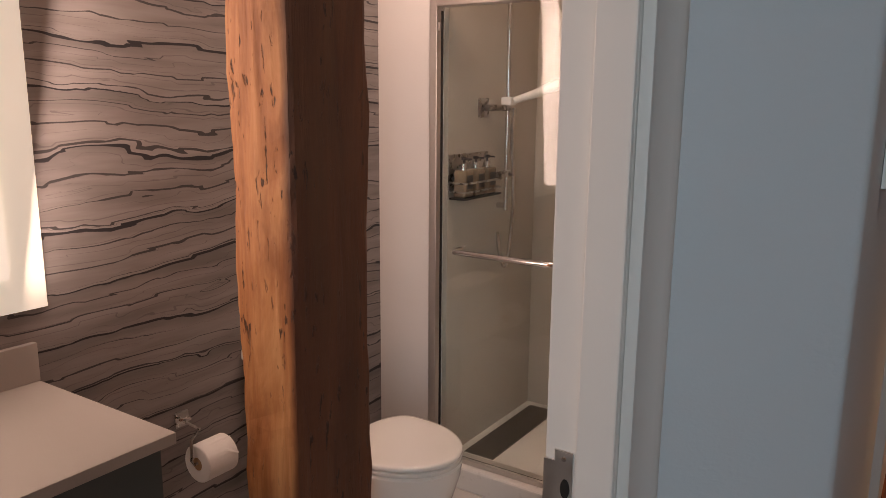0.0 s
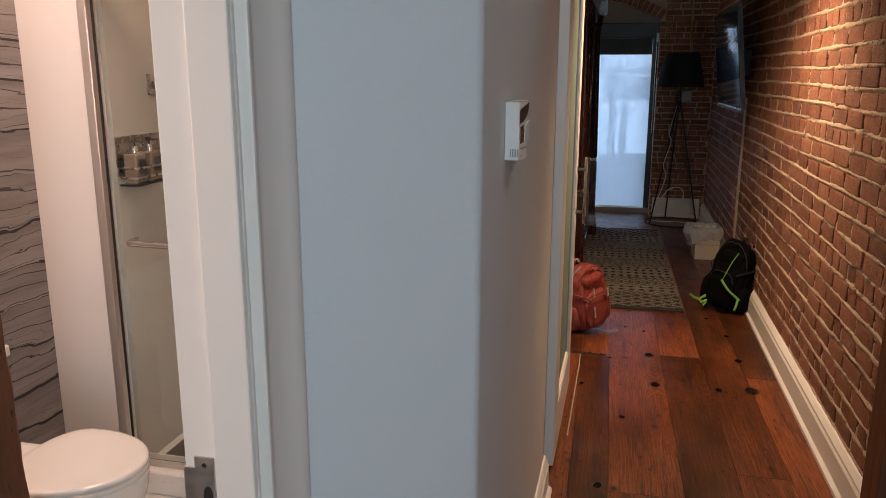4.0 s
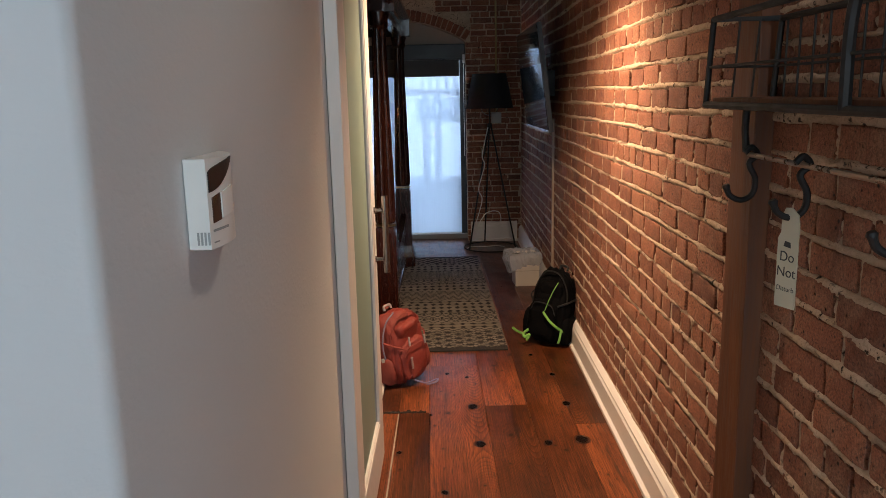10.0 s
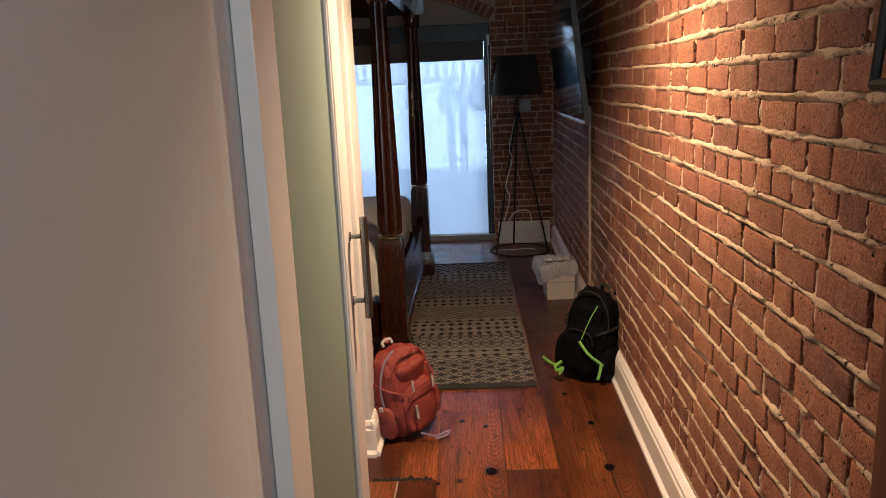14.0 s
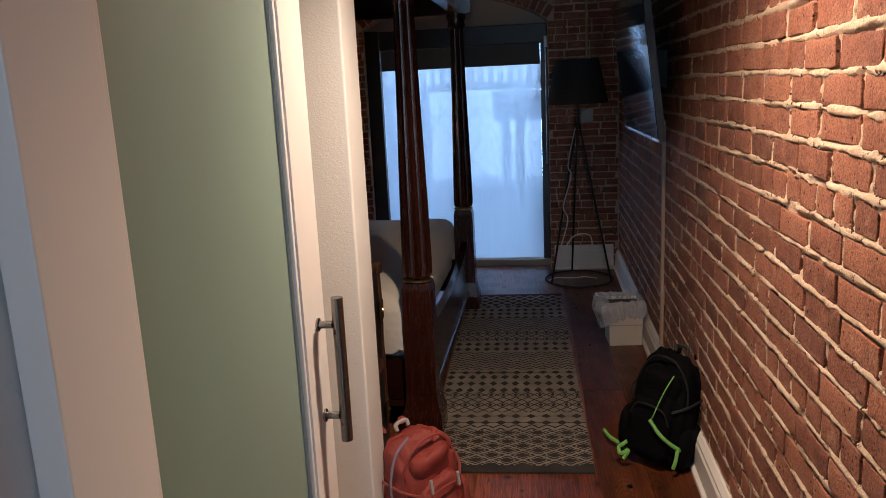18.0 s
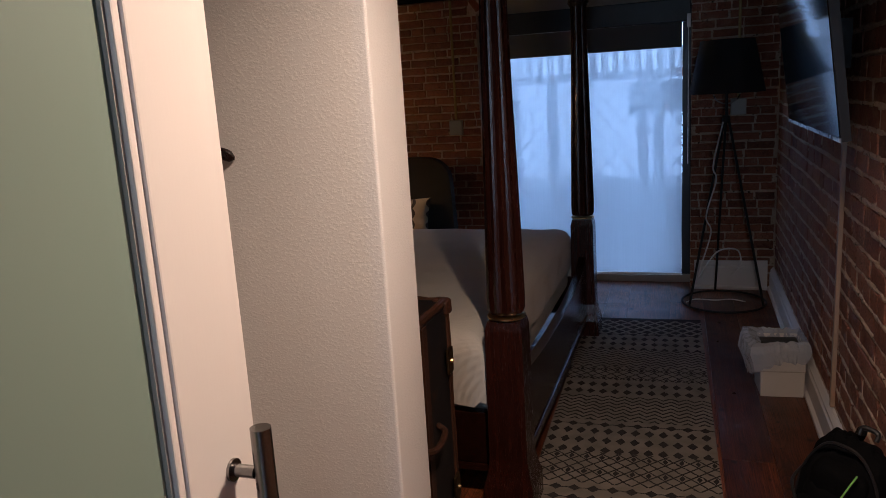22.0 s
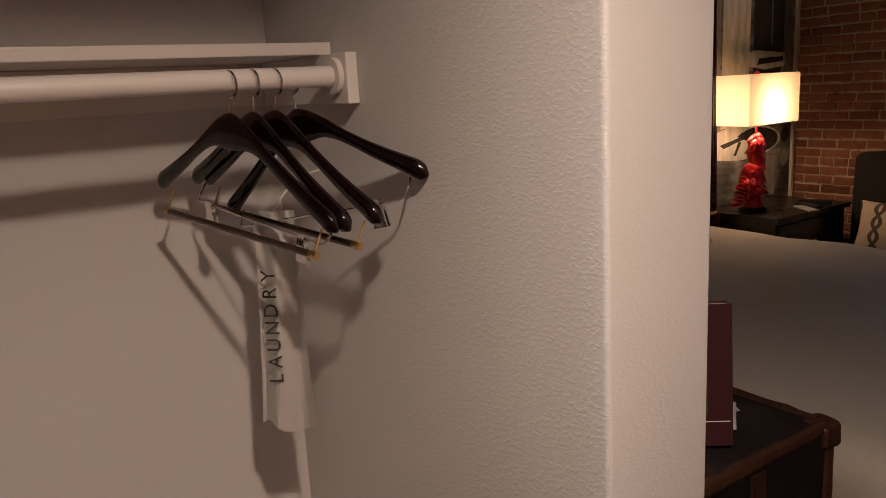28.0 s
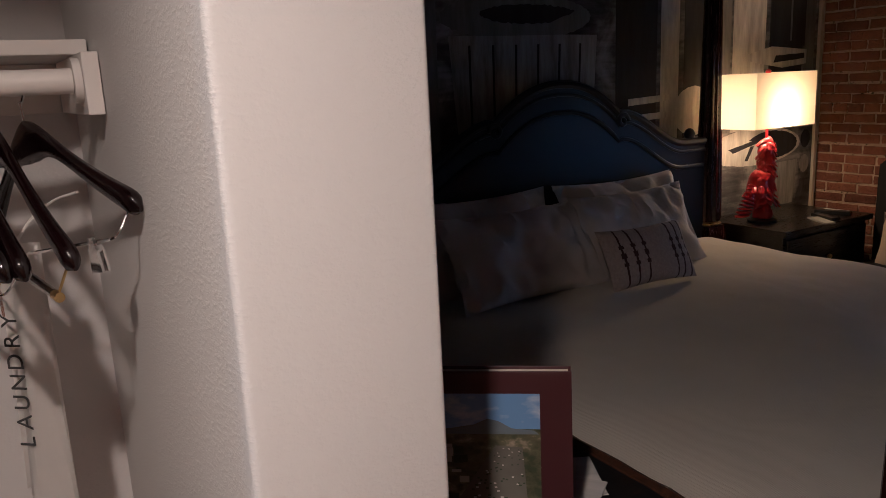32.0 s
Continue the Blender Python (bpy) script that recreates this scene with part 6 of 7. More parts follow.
for x, y, t, z, lb in ((-0.42, 4.985, 35, 0.0065, "glossy leaflet with a row of small photographs lying on the trunk"), (-0.47, 5.03, 62, 0.0035, "printed card lying under a leaflet on the trunk")):
    lf = thing("leaflet", lb, "leaflet")
    part("sheet", box(-0.040, -0.060, 0, 0.040, 0.060, 0.0025), MAG, lf, bevel=0.001)
    for k in range(4):
        part("photo", box(-0.034 + k * 0.0175, -0.052, 0.0026, -0.019 + k * 0.0175, -0.022, 0.0030), PRINTS[k], lf)
    lf.matrix_world = pose(x, y, AZ + z, 0, 0, t)

# ---------------------------------------------------------------- rug
def rug_material():
    m = Mat("rug_weave", 0.95, Specular_IOR_Level=0.2)
    co = m.node("TexCoord", out=3)
    sx, sy = m.node("SeparateXYZ", co, out=0), m.node("SeparateXYZ", co, out=1)
    wob = m.math("MULTIPLY", m.noise(m.xyz(), 40, 2), 0.012)
    sx, sy = m.math("ADD", sx, wob), m.math("ADD", sy, wob)
    tri = lambda v, f, o=0.0: m.math("MULTIPLY", m.math("ABSOLUTE", m.math("SUBTRACT", m.math("FRACT", m.math("ADD", m.math("MULTIPLY", v, f), o)), 0.5)), 2.0)
    lat = lambda fx, fy, w: m.math("LESS_THAN", m.math("ABSOLUTE", m.math("SUBTRACT", tri(sx, fx), tri(sy, fy))), w)
    dots = lambda fx, fy, w: m.math("LESS_THAN", m.math("ADD", tri(sx, fx), tri(sy, fy)), w)
    zig = lambda fx, fy, w: m.math("LESS_THAN", m.math("FRACT", m.math("ADD", m.math("MULTIPLY", sy, fy), m.math("MULTIPLY", tri(sx, fx), 0.8))), w)
    # 1 is dark thread
    lattice = m.math("SUBTRACT", 1.0, lat(7.5, 11.5, 0.13))
    nest = m.math("LESS_THAN", m.math("ABSOLUTE", m.math("SUBTRACT", m.math("ABSOLUTE", m.math("SUBTRACT", tri(sx, 7.5), tri(sy, 11.5))), 0.42)), 0.06)
    lattice = m.math("MULTIPLY", lattice, m.math("SUBTRACT", 1.0, nest))
    lattice = m.math("MULTIPLY", lattice, m.math("GREATER_THAN", m.math("ADD", tri(sx, 15.0), tri(sy, 23.0)), 0.42))
    small = dots(17.0, 11.0, 0.72)
    row = m.math("MAXIMUM", dots(14.0, 14.0, 0.70), m.math("LESS_THAN", tri(sy, 14.0), 0.09))
    zz = zig(14.0, 26.0, 0.33)
    cross = m.math("MAXIMUM", lat(16.0, 16.0, 0.17), dots(16.0, 8.0, 0.36))
    lat2 = m.math("SUBTRACT", 1.0, lat(12.0, 11.0, 0.28))
    L = 2.736
    pos = m.math("ADD", m.math("DIVIDE", sy, L), 0.5)
    plan = [(0.0, 1.0), (0.022, lattice), (0.145, zz), (0.165, row), (0.215, cross), (0.31, small), (0.40, row), (0.425, zz), (0.53, small), (0.61, cross), (0.68, zz), (0.78, small), (0.86, row), (0.885, lat2), (0.985, 1.0)]
    out = plan[0][1]
    for at, pat in plan[1:]:
        n = m.t.nodes.new("ShaderNodeMix")
        m.wire(n.inputs[0], m.math("GREATER_THAN", pos, at)), m.wire(n.inputs[2], out), m.wire(n.inputs[3], pat)
        out = n.outputs[0]
    pile = m.noise(co, 260, 2, 0.6)
    worn = m.noise(co, 9, 4)
    light = m.ramp(worn, (0.3, (0.175, 0.152, 0.124)), (0.7, (0.27, 0.235, 0.19)))
    dark = m.ramp(pile, (0.3, (0.014, 0.013, 0.014)), (0.7, (0.040, 0.036, 0.035)))
    m.put("Base Color", m.mix(m.math("MULTIPLY", out, m.ramp(worn, (0.2, 0.88), (0.6, 1.0))), light, dark))
    return m.bump(m.math("ADD", pile, m.math("MULTIPLY", out, -0.4)), 0.5, 0.004).m


rug = tagged(link("runner_rug", box(-0.355, -1.368, 0, 0.355, 1.368, 0.009), rug_material(), bevel=0.003), "flat-woven rug with black and cream geometric bands", "rug")
rug.matrix_world = pose(0.180, 6.497, 0.001, 0, 0, 1.57)

# ---------------------------------------------------------------- television, raceway, boxes
tv = thing("television", "black flat television tilted down on the brick wall", "television")
TM = pose(0.875, 6.30, 1.29, 0, 0, 0.8) @ pose(0, 0, 0, 0, -7.0, 0)
TVD, TVW, TVH = 0.035, 1.22, 0.70
for nm, bmx, mt, lb in (("casing", box(0.006, -TVW / 2, 0, TVD, TVW / 2, TVH), BLACK, ""), ("screen", box(0.002, -TVW / 2 + 0.008, 0.014, 0.0055, TVW / 2 - 0.008, TVH - 0.008), Mat("tv_screen", 0.08, 0, (0.006, 0.006, 0.007)).m, "dark glossy screen"), ("bezel", box(0.0, -TVW / 2, 0, 0.0055, TVW / 2, 0.0135), STEEL, "thin silver lower edge")):
    part(nm, bmx, mt, tv, lb).matrix_basis = TM
part("wall_bracket", box(0.93, 6.22, 1.52, RIGHT - 0.002, 6.38, 1.70), IRON, tv)
race = tagged(link("cable_raceway", box(RIGHT - 0.018, 6.225, 0.17, RIGHT - 0.001, 6.25, 1.36), paint("raceway_tan", (0.40, 0.29, 0.21), 0.5), bevel=0.002), "narrow tan cable cover running down the brick wall", "cable cover")
jb = thing("junction_box", "grey electrical box with a conduit on the brick end wall", "junction box", "boxes on the end wall")
part("box", box(-0.05, -0.045, -0.055, 0.05, 0, 0.055), GREYP, jb, bevel=0.004)
part("conduit", tube([(0, -0.018, 0.056), (0, -0.018, 1.64)], 0.010, 10), metal("conduit_brass", (0.42, 0.33, 0.16), 0.45), jb, "thin metal conduit", smooth=True)
jb.matrix_world = pose(-1.29, FAR - 0.002, 1.24)
j2 = copy_thing(jb, pose(0.74, FAR - 0.002, 1.30))

# ---------------------------------------------------------------- floor lamp
fl = thing("floor_lamp", "black tripod floor lamp with a tapered black shade, switched off", "floor lamp")
FX, FY = 0.65, 8.33
SHADEBLK = fabric("black_shade_cloth", (0.014, 0.015, 0.018), 500, 0.8, 0.15)
s0, s1 = lathe([(0.235, 1.405), (0.165, 1.735)], (FX, FY, 0), 40), None
bmesh.ops.delete(s0, geom=[f for f in s0.faces if len(f.verts) > 4], context="FACES")
bmesh.ops.solidify(s0, geom=s0.faces[:], thickness=0.003)
part("shade", s0, SHADEBLK, fl, "tapered black cloth shade", smooth=True)
part("foot_ring", tube([(FX + 0.27 * math.cos(a), FY + 0.27 * math.sin(a), 0.008) for a in [2 * math.pi * i / 40 for i in range(40)]], 0.007, 8, None, True), IRON, fl, smooth=True)
for a in (100, 215, 335):
    c, s = math.cos(radians(a)), math.sin(radians(a))
    part("leg", tube([(FX + 0.27 * c, FY + 0.27 * s, 0.012), (FX + 0.012 * c, FY + 0.012 * s, 1.25)], 0.008, 8), IRON, fl, smooth=True)
part("stem", tube([(FX, FY, 1.22), (FX, FY, 1.46)], 0.009, 10), IRON, fl, smooth=True)
part("hub", lathe([(0.02, 1.215), (0.026, 1.23), (0.02, 1.26)], (FX, FY, 0), 14), IRON, fl, smooth=True)
part("yoke", tube(curve_points([(FX - 0.09, FY, 1.46), (FX - 0.07, FY, 1.37), (FX, FY, 1.335), (FX + 0.07, FY, 1.37), (FX + 0.09, FY, 1.46)], 5), 0.004, 8), STEEL, fl, "pale wire yoke", smooth=True)
part("bulb", lathe([(0.012, 1.461), (0.03, 1.50), (0.033, 1.53), (0.02, 1.56), (0.004, 1.567)], (FX, FY, 0), 16), WHITEP, fl, smooth=True)
part("cord", tube(curve_points([(FX - 0.02, FY - 0.02, 1.22), (FX - 0.08, FY - 0.09, 0.95), (FX - 0.06, FY - 0.09, 0.85), (FX - 0.12, FY - 0.12, 0.62), (FX - 0.09, FY - 0.12, 0.50), (FX - 0.17, FY - 0.13, 0.20), (FX - 0.05, FY - 0.05, 0.36), (FX + 0.08, FY - 0.02, 0.37), (FX + 0.10, FY - 0.02, 0.26), (FX + 0.03, FY - 0.02, 0.18)], 8), 0.005, 8), TRIM, fl, "white twisted cord", smooth=True)
part("cord", tube(curve_points([(FX - 0.24, FY - 0.05, 0.008), (FX - 0.18, FY + 0.03, 0.008), (FX - 0.05, FY + 0.02, 0.008), (FX + 0.05, FY + 0.05, 0.008), (FX + 0.14, FY + 0.0, 0.008)], 8), 0.004, 8), TRIM, fl, "white cord on the floor", smooth=True)

# ---------------------------------------------------------------- waste bin
bn = thing("waste_bin", "square off-white waste bin with a clear plastic liner", "waste bin")
BINW = paint("bin_white", (0.66, 0.62, 0.56), 0.5, 0.12)
bb = bmesh.new()
def sq(h, z):
    return [(a * h, b * h, z) for a, b in ((1, 1), (-1, 1), (-1, -1), (1, -1))]
rb_ = [[bb.verts.new(p) for p in r] for r in (sq(0.095, 0), sq(0.102, 0.255), sq(0.094, 0.255), sq(0.088, 0.012))]
bb.faces.new(rb_[0][::-1])
for a, b in zip(rb_, rb_[1:]):
    for i in range(4):
        bb.faces.new((a[i], a[(i + 1) % 4], b[(i + 1) % 4], b[i]))
bb.faces.new(rb_[-1])
part("bin", bb, BINW, bn, bevel=0.003)
part("band", box(-0.1015, -0.1015, 0.125, 0.1015, 0.1015, 0.13), paint("bin_line", (0.45, 0.41, 0.35), 0.5), bn)
LINER = Mat("clear_film", 0.10, 0, (0.86, 0.89, 0.94), Transmission_Weight=0.35, Alpha=0.72, Specular_IOR_Level=0.9)
LINER = LINER.bump(LINER.noise(LINER.xyz(), 42, 4, 0.7, 1.5), 0.8, 0.012).m
lb_ = bmesh.new()
ringsl = []
for k, (h, z) in enumerate(((0.088, 0.225), (0.095, 0.262), (0.104, 0.278), (0.114, 0.268), (0.118, 0.240), (0.114, 0.205), (0.106, 0.180))):
    ring = []
    for i in range(72):
        a = 2 * math.pi * i / 72
        c, s = math.cos(a), math.sin(a)
        e = max(abs(c), abs(s))
        side = max(0.0, -c) ** 1.5
        puff = 1 + (0.55 * side * math.sin(min(1, (k - 1) / 4) * 2.4) if k >= 2 else 0)
        n_ = noise.noise(Vector((c * 9, s * 9, k * 1.7)))
        f_ = 0.010 * n_ + 0.006 * abs(noise.noise(Vector((c * 22, s * 22, k * 0.6))))
        low = z - (0.075 * side + 0.03 * abs(noise.noise(Vector((c * 3, s * 3, 4.0))))) * max(0, k - 3) / 3 + 0.010 * noise.noise(Vector((c * 6, s * 6, k)))
        ring.append(lb_.verts.new((c / e * h * puff + f_ * c, s / e * h * puff + f_ * s, low)))
    ringsl.append(ring)
for a, b in zip(ringsl, ringsl[1:]):
    for i in range(72):
        lb_.faces.new((a[i], a[(i + 1) % 72], b[(i + 1) % 72], b[i]))
part("liner", lb_, LINER, bn, "crinkled clear plastic liner folded over the rim", smooth=False)
part("dark_inside", box(-0.087, -0.087, 0.236, 0.087, 0.087, 0.239), BLACK, bn, "dark rubbish inside")
bn.matrix_world = pose(0.848, 6.81, 0.0005, 0, 0, 4)

# ---------------------------------------------------------------- backpacks
def backpack(name, label, cloth, trim_mat, dark, m, seed, lime=None):
    b = thing(name, label, "backpack")
    def crumple(bm, amount=1.0):
        """Presses sharp creases and slack folds into a soft body."""
        mid_ = sum((v.co for v in bm.verts), Vector()) / len(bm.verts)
        for v in bm.verts:
            p = v.co * 9 + Vector((seed * 2.0, 0, 0))
            warp = Vector((noise.noise(p * 0.7), noise.noise(p * 0.7 + Vector((5, 0, 0))), noise.noise(p * 0.7 + Vector((0, 7, 0)))))
            k = (1 - abs(noise.noise(p + warp * 1.2))) ** 7 * 0.10 + (1 - abs(noise.noise(p * 2.3 + warp))) ** 6 * 0.05
            v.co = mid_ + (v.co - mid_) * (1 - amount * k)
        return bm

    bm = soft_box(0.155, 0.11, 0.235, 0.55, 34, 0.03, 7, seed, None, pose(0, 0, 0.235))
    for v in bm.verts:
        f = max(0.0, v.co.z) / 0.47
        v.co.x *= 1.08 - 0.30 * f ** 2.2
        v.co.y *= 1.10 - 0.35 * f ** 2
        v.co.z = max(v.co.z, 0.0)
    part("main_bag", crumple(bm), cloth, b, smooth=True)
    bm = soft_box(0.118, 0.052, 0.135, 0.55, 28, 0.02, 9, seed + 3, None, pose(0, -0.085, 0.155))
    part("front_pocket", crumple(bm), cloth, b, smooth=True)
    bm = soft_box(0.10, 0.036, 0.080, 0.6, 22, 0.02, 9, seed + 5, None, pose(0.005, -0.072, 0.325, 14, 0, 0))
    part("upper_pocket", crumple(bm), cloth, b, smooth=True)
    for s in (-1, 1):
        part("side_pocket", soft_box(0.035, 0.07, 0.095, 0.55, 10, 0.015, 9, seed + 7, None, pose(s * 0.152, -0.01, 0.11)), dark, b, smooth=True)
        part("compression_strap", tube(curve_points([(s * 0.168, 0.02, 0.31), (s * 0.150, -0.075, 0.285), (s * 0.10, -0.125, 0.255)], 6), 0.006, 6), trim_mat, b, smooth=True)
        pts = curve_points([(s * 0.05, 0.115, 0.45), (s * 0.085, 0.165, 0.38), (s * 0.10, 0.17, 0.24), (s * 0.11, 0.125, 0.10)], 6)
        part("shoulder_strap", tube(pts, 0.018, 8), dark, b, smooth=True)
    part("zip", tube(curve_points([(-0.135, -0.06, 0.16), (-0.13, -0.065, 0.33), (-0.07, -0.085, 0.43), (0.0, -0.09, 0.452), (0.07, -0.085, 0.43), (0.13, -0.065, 0.33), (0.135, -0.06, 0.16)], 7), 0.005, 6), trim_mat, b, smooth=True)
    part("zip", tube(curve_points([(-0.10, -0.135, 0.20), (-0.06, -0.15, 0.255), (0.06, -0.15, 0.255), (0.10, -0.135, 0.20)], 6), 0.004, 6), trim_mat, b, smooth=True)
    part("grab_loop", tube(curve_points([(-0.03, 0.05, 0.455), (-0.025, 0.058, 0.478), (0.025, 0.058, 0.478), (0.03, 0.05, 0.455)], 6), 0.008, 8), lime or trim_mat, b, smooth=True)
    b.matrix_world = m
    return b


CORAL = fabric("coral_nylon", (0.225, 0.034, 0.025), 600, 0.5, 0.22, 2.2)
CORAL_D = fabric("dark_coral_nylon", (0.22, 0.04, 0.03), 600, 0.65, 0.12, 0.7)
LILAC = fabric("grey_lilac_tape", (0.19, 0.165, 0.23), 600, 0.7)
WHITET = fabric("pale_tape", (0.34, 0.31, 0.30), 600, 0.7)
NYBLACK = fabric("black_nylon", (0.0035, 0.0035, 0.004), 600, 0.75, 0.2, 0.8)
NYBLACK.node_tree.nodes["Principled BSDF"].inputs["Specular IOR Level"].default_value = 0.06
LIME = fabric("lime_tape", (0.20, 0.46, 0.09), 600, 0.6)
rp = backpack("red_backpack", "coral red backpack with grey piping leaning by the wall end", CORAL, CORAL_D, CORAL_D, pose(-0.045, 4.685, 0.012, 0, -9, 0) @ pose(0, 0, 0, 4, 0, 50) @ Matrix.Diagonal((0.88, 0.92, 0.87, 1)), 2, WHITET)
for z, x in ((0.30, -0.075), (0.27, 0.06)):
    part("zip_pull", box(x - 0.006, -0.165, z - 0.03, x + 0.006, -0.158, z + 0.03), WHITET, rp, "pale zip pull", bevel=0.002)
for i in range(6):
    part("logo_bar", box(-0.070, -0.152, 0.115 + i * 0.013, -0.054, -0.148, 0.124 + i * 0.013), WHITET, rp)
part("side_zip", tube(curve_points([(-0.165, -0.035, 0.19), (-0.168, -0.03, 0.26), (-0.155, -0.03, 0.34), (-0.115, -0.035, 0.42), (-0.05, -0.04, 0.462)], 7), 0.0055, 6), LILAC, rp, "grey-lilac side zip", smooth=True)
part("side_zip", tube(curve_points([(-0.165, 0.045, 0.22), (-0.160, 0.05, 0.33), (-0.115, 0.05, 0.43)], 7), 0.006, 6), LILAC, rp, smooth=True)
part("toggle", lathe([(0.009, 0), (0.011, 0.008), (0.009, 0.022)], (-0.188, -0.035, 0.185), 12), GREYP, rp, "grey cord toggle", smooth=True)
part("waist_strap", tube(curve_points([(-0.165, 0.09, 0.24), (-0.190, 0.04, 0.20), (-0.196, 0.0, 0.17)], 6), 0.009, 6), LILAC, rp, smooth=True)
part("loose_strap", tube(curve_points([(-0.05, -0.14, 0.03), (-0.02, -0.20, 0.012), (0.06, -0.22, 0.008), (0.02, -0.24, 0.008), (-0.04, -0.22, 0.012)], 6), [0.005] * 25, 6), LILAC, rp, smooth=True)
bp = backpack("black_backpack", "black backpack with lime green straps leaning on the brick wall", NYBLACK, BLACK, NYBLACK, pose(0.825, 5.27, 0.004, -9, 6, -38) @ Matrix.Diagonal((0.86, 0.92, 1.02, 1)), 4)
part("lime_strap", tube(curve_points([(0.02, -0.165, 0.21), (0.08, -0.158, 0.165), (0.13, -0.12, 0.13), (0.165, -0.06, 0.10)], 6), 0.008, 6), LIME, bp, "lime green strap", smooth=True)
part("lime_piping", tube(curve_points([(0.075, -0.125, 0.40), (0.055, -0.15, 0.33), (0.03, -0.165, 0.22)], 6), 0.003, 6), LIME, bp, smooth=True)
part("lime_buckle", tube(curve_points([(-0.09, -0.13, 0.075), (-0.115, -0.15, 0.045), (-0.09, -0.165, 0.03), (-0.06, -0.155, 0.05), (-0.075, -0.16, 0.012)], 6), 0.009, 6), LIME, bp, "lime green strap end", smooth=True)
part("lime_tail", tube(curve_points([(-0.12, -0.06, 0.016), (-0.18, -0.02, 0.010), (-0.26, 0.0, 0.010), (-0.33, 0.05, 0.010)], 6), 0.009, 6), LIME, bp, "lime green strap lying on the floor", smooth=True)
part("lime_tail", tube(curve_points([(0.15, -0.10, 0.12), (0.155, -0.11, 0.07), (0.15, -0.11, 0.04)], 6), 0.009, 6), LIME, bp, smooth=True)

# ---------------------------------------------------------------- terrace door, shade, outside
BLKMETAL = paint("black_frame", (0.012, 0.012, 0.013), 0.4, 0.3)
win = tagged(new("window_1"), "black-framed sliding glass terrace door in the brick end wall", "", "", "structure")
FYD = FAR + 0.20
part("window_frame", box(DOORX0, FYD, 0.0, DOORX0 + 0.06, FYD + 0.07, 2.06), BLKMETAL, win, bevel=0.004)
part("side_channel", box(DOORX0, FYD - 0.13, 0.0, DOORX0 + 0.118, FYD - 0.051, 2.06), BLKMETAL, win, "dark shade channel", bevel=0.004)
part("window_frame", box(DOORX1 - 0.06, FYD, 0.0, DOORX1, FYD + 0.07, 2.06), BLKMETAL, win, bevel=0.004)
part("window_frame", box(DOORX0 + 0.0605, FYD, 1.98, DOORX1 - 0.0605, FYD + 0.07, 2.06), BLKMETAL, win, bevel=0.004)
part("sill", box(DOORX0, FYD - 0.05, 0.0, DOORX1, FYD - 0.001, 0.055), paint("sill_grey", (0.30, 0.27, 0.24), 0.5), win, "worn grey sill", bevel=0.004)
part("mullion", box(-0.38, FYD + 0.01, 0.06, -0.31, FYD + 0.06, 1.979), BLKMETAL, win, bevel=0.003)
for x0, x1 in ((DOORX0 + 0.061, -0.381), (-0.309, DOORX1 - 0.061)):
    g = part("pane", box(x0, FYD + 0.03, 0.06, x1, FYD + 0.036, 1.979), GLASS, win)
    g.visible_shadow = False
shd = thing("roller_shade", "drawn translucent white roller shade with a dark cassette", "roller shade")
part("cassette", box(DOORX0 + 0.120, FYD - 0.12, 1.90, DOORX1 - 0.005, FYD - 0.02, 2.055), BLKMETAL, shd, "dark cassette", bevel=0.006)
part("dark_valance", box(DOORX0 + 0.120, FYD - 0.075, 1.73, DOORX1 - 0.065, FYD - 0.072, 1.899), Mat("valance_cloth", 0.9, 0, (0.10, 0.10, 0.10)).m, shd, "dark upper cloth")
cl = bmesh.new()
vs = [cl.verts.new(p) for p in ((DOORX0 + 0.119, FYD - 0.06, 0.075), (DOORX1 - 0.062, FYD - 0.06, 0.075), (DOORX1 - 0.062, FYD - 0.06, 1.9), (DOORX0 + 0.119, FYD - 0.06, 1.9))]
cl.faces.new(vs)
part("cloth", cl, SHADE, shd, "translucent white cloth")
part("hem_bar", box(DOORX0 + 0.120, FYD - 0.066, 0.06, DOORX1 - 0.062, FYD - 0.054, 0.076), WHITEP, shd, "white hem bar", bevel=0.002)
part("chain", tube([(DOORX1 - 0.02, FYD - 0.07, 1.93), (DOORX1 - 0.02, FYD - 0.07, 0.9)], 0.003, 6), WHITEP, shd)
part("chain_clip", box(DOORX1 - 0.03, FYD - 0.125, 1.86, DOORX1 - 0.006, FYD - 0.121, 1.95), WHITEP, shd, "small pale clip")

setting("ground_outside", box(-30, 8.95, -0.3, 30, 60, -0.05), tone("terrace_paving", (0.34, 0.33, 0.32)), "pale terrace paving")
fence = thing("terrace_fence", "white picket and brown timber terrace fence with lattice", "fence")
ORANGE = wood("orange_timber", (0.20, 0.07, 0.035), (0.42, 0.17, 0.08), 0.6, "z")
for x in (-2.3, -1.45, -1.02, -0.06, 0.10, 0.62, 1.5):
    part("post", box(x - 0.05, 11.4, -0.05, x + 0.05, 11.5, 1.52), ORANGE, fence)
part("beam", box(-3, 11.38, 1.521, 2.2, 11.52, 1.62), ORANGE, fence)
part("sign_board", box(-0.20, 11.36, 1.16, 0.62, 11.379, 1.50), paint("dark_board", (0.22, 0.21, 0.22), 0.7), fence, "dark board hung on the fence")
for i in range(44):
    x = -2.9 + i * 0.115
    part("picket", box(x, 11.43, 1.621, x + 0.065, 11.46, 1.84), WHITEP, fence)
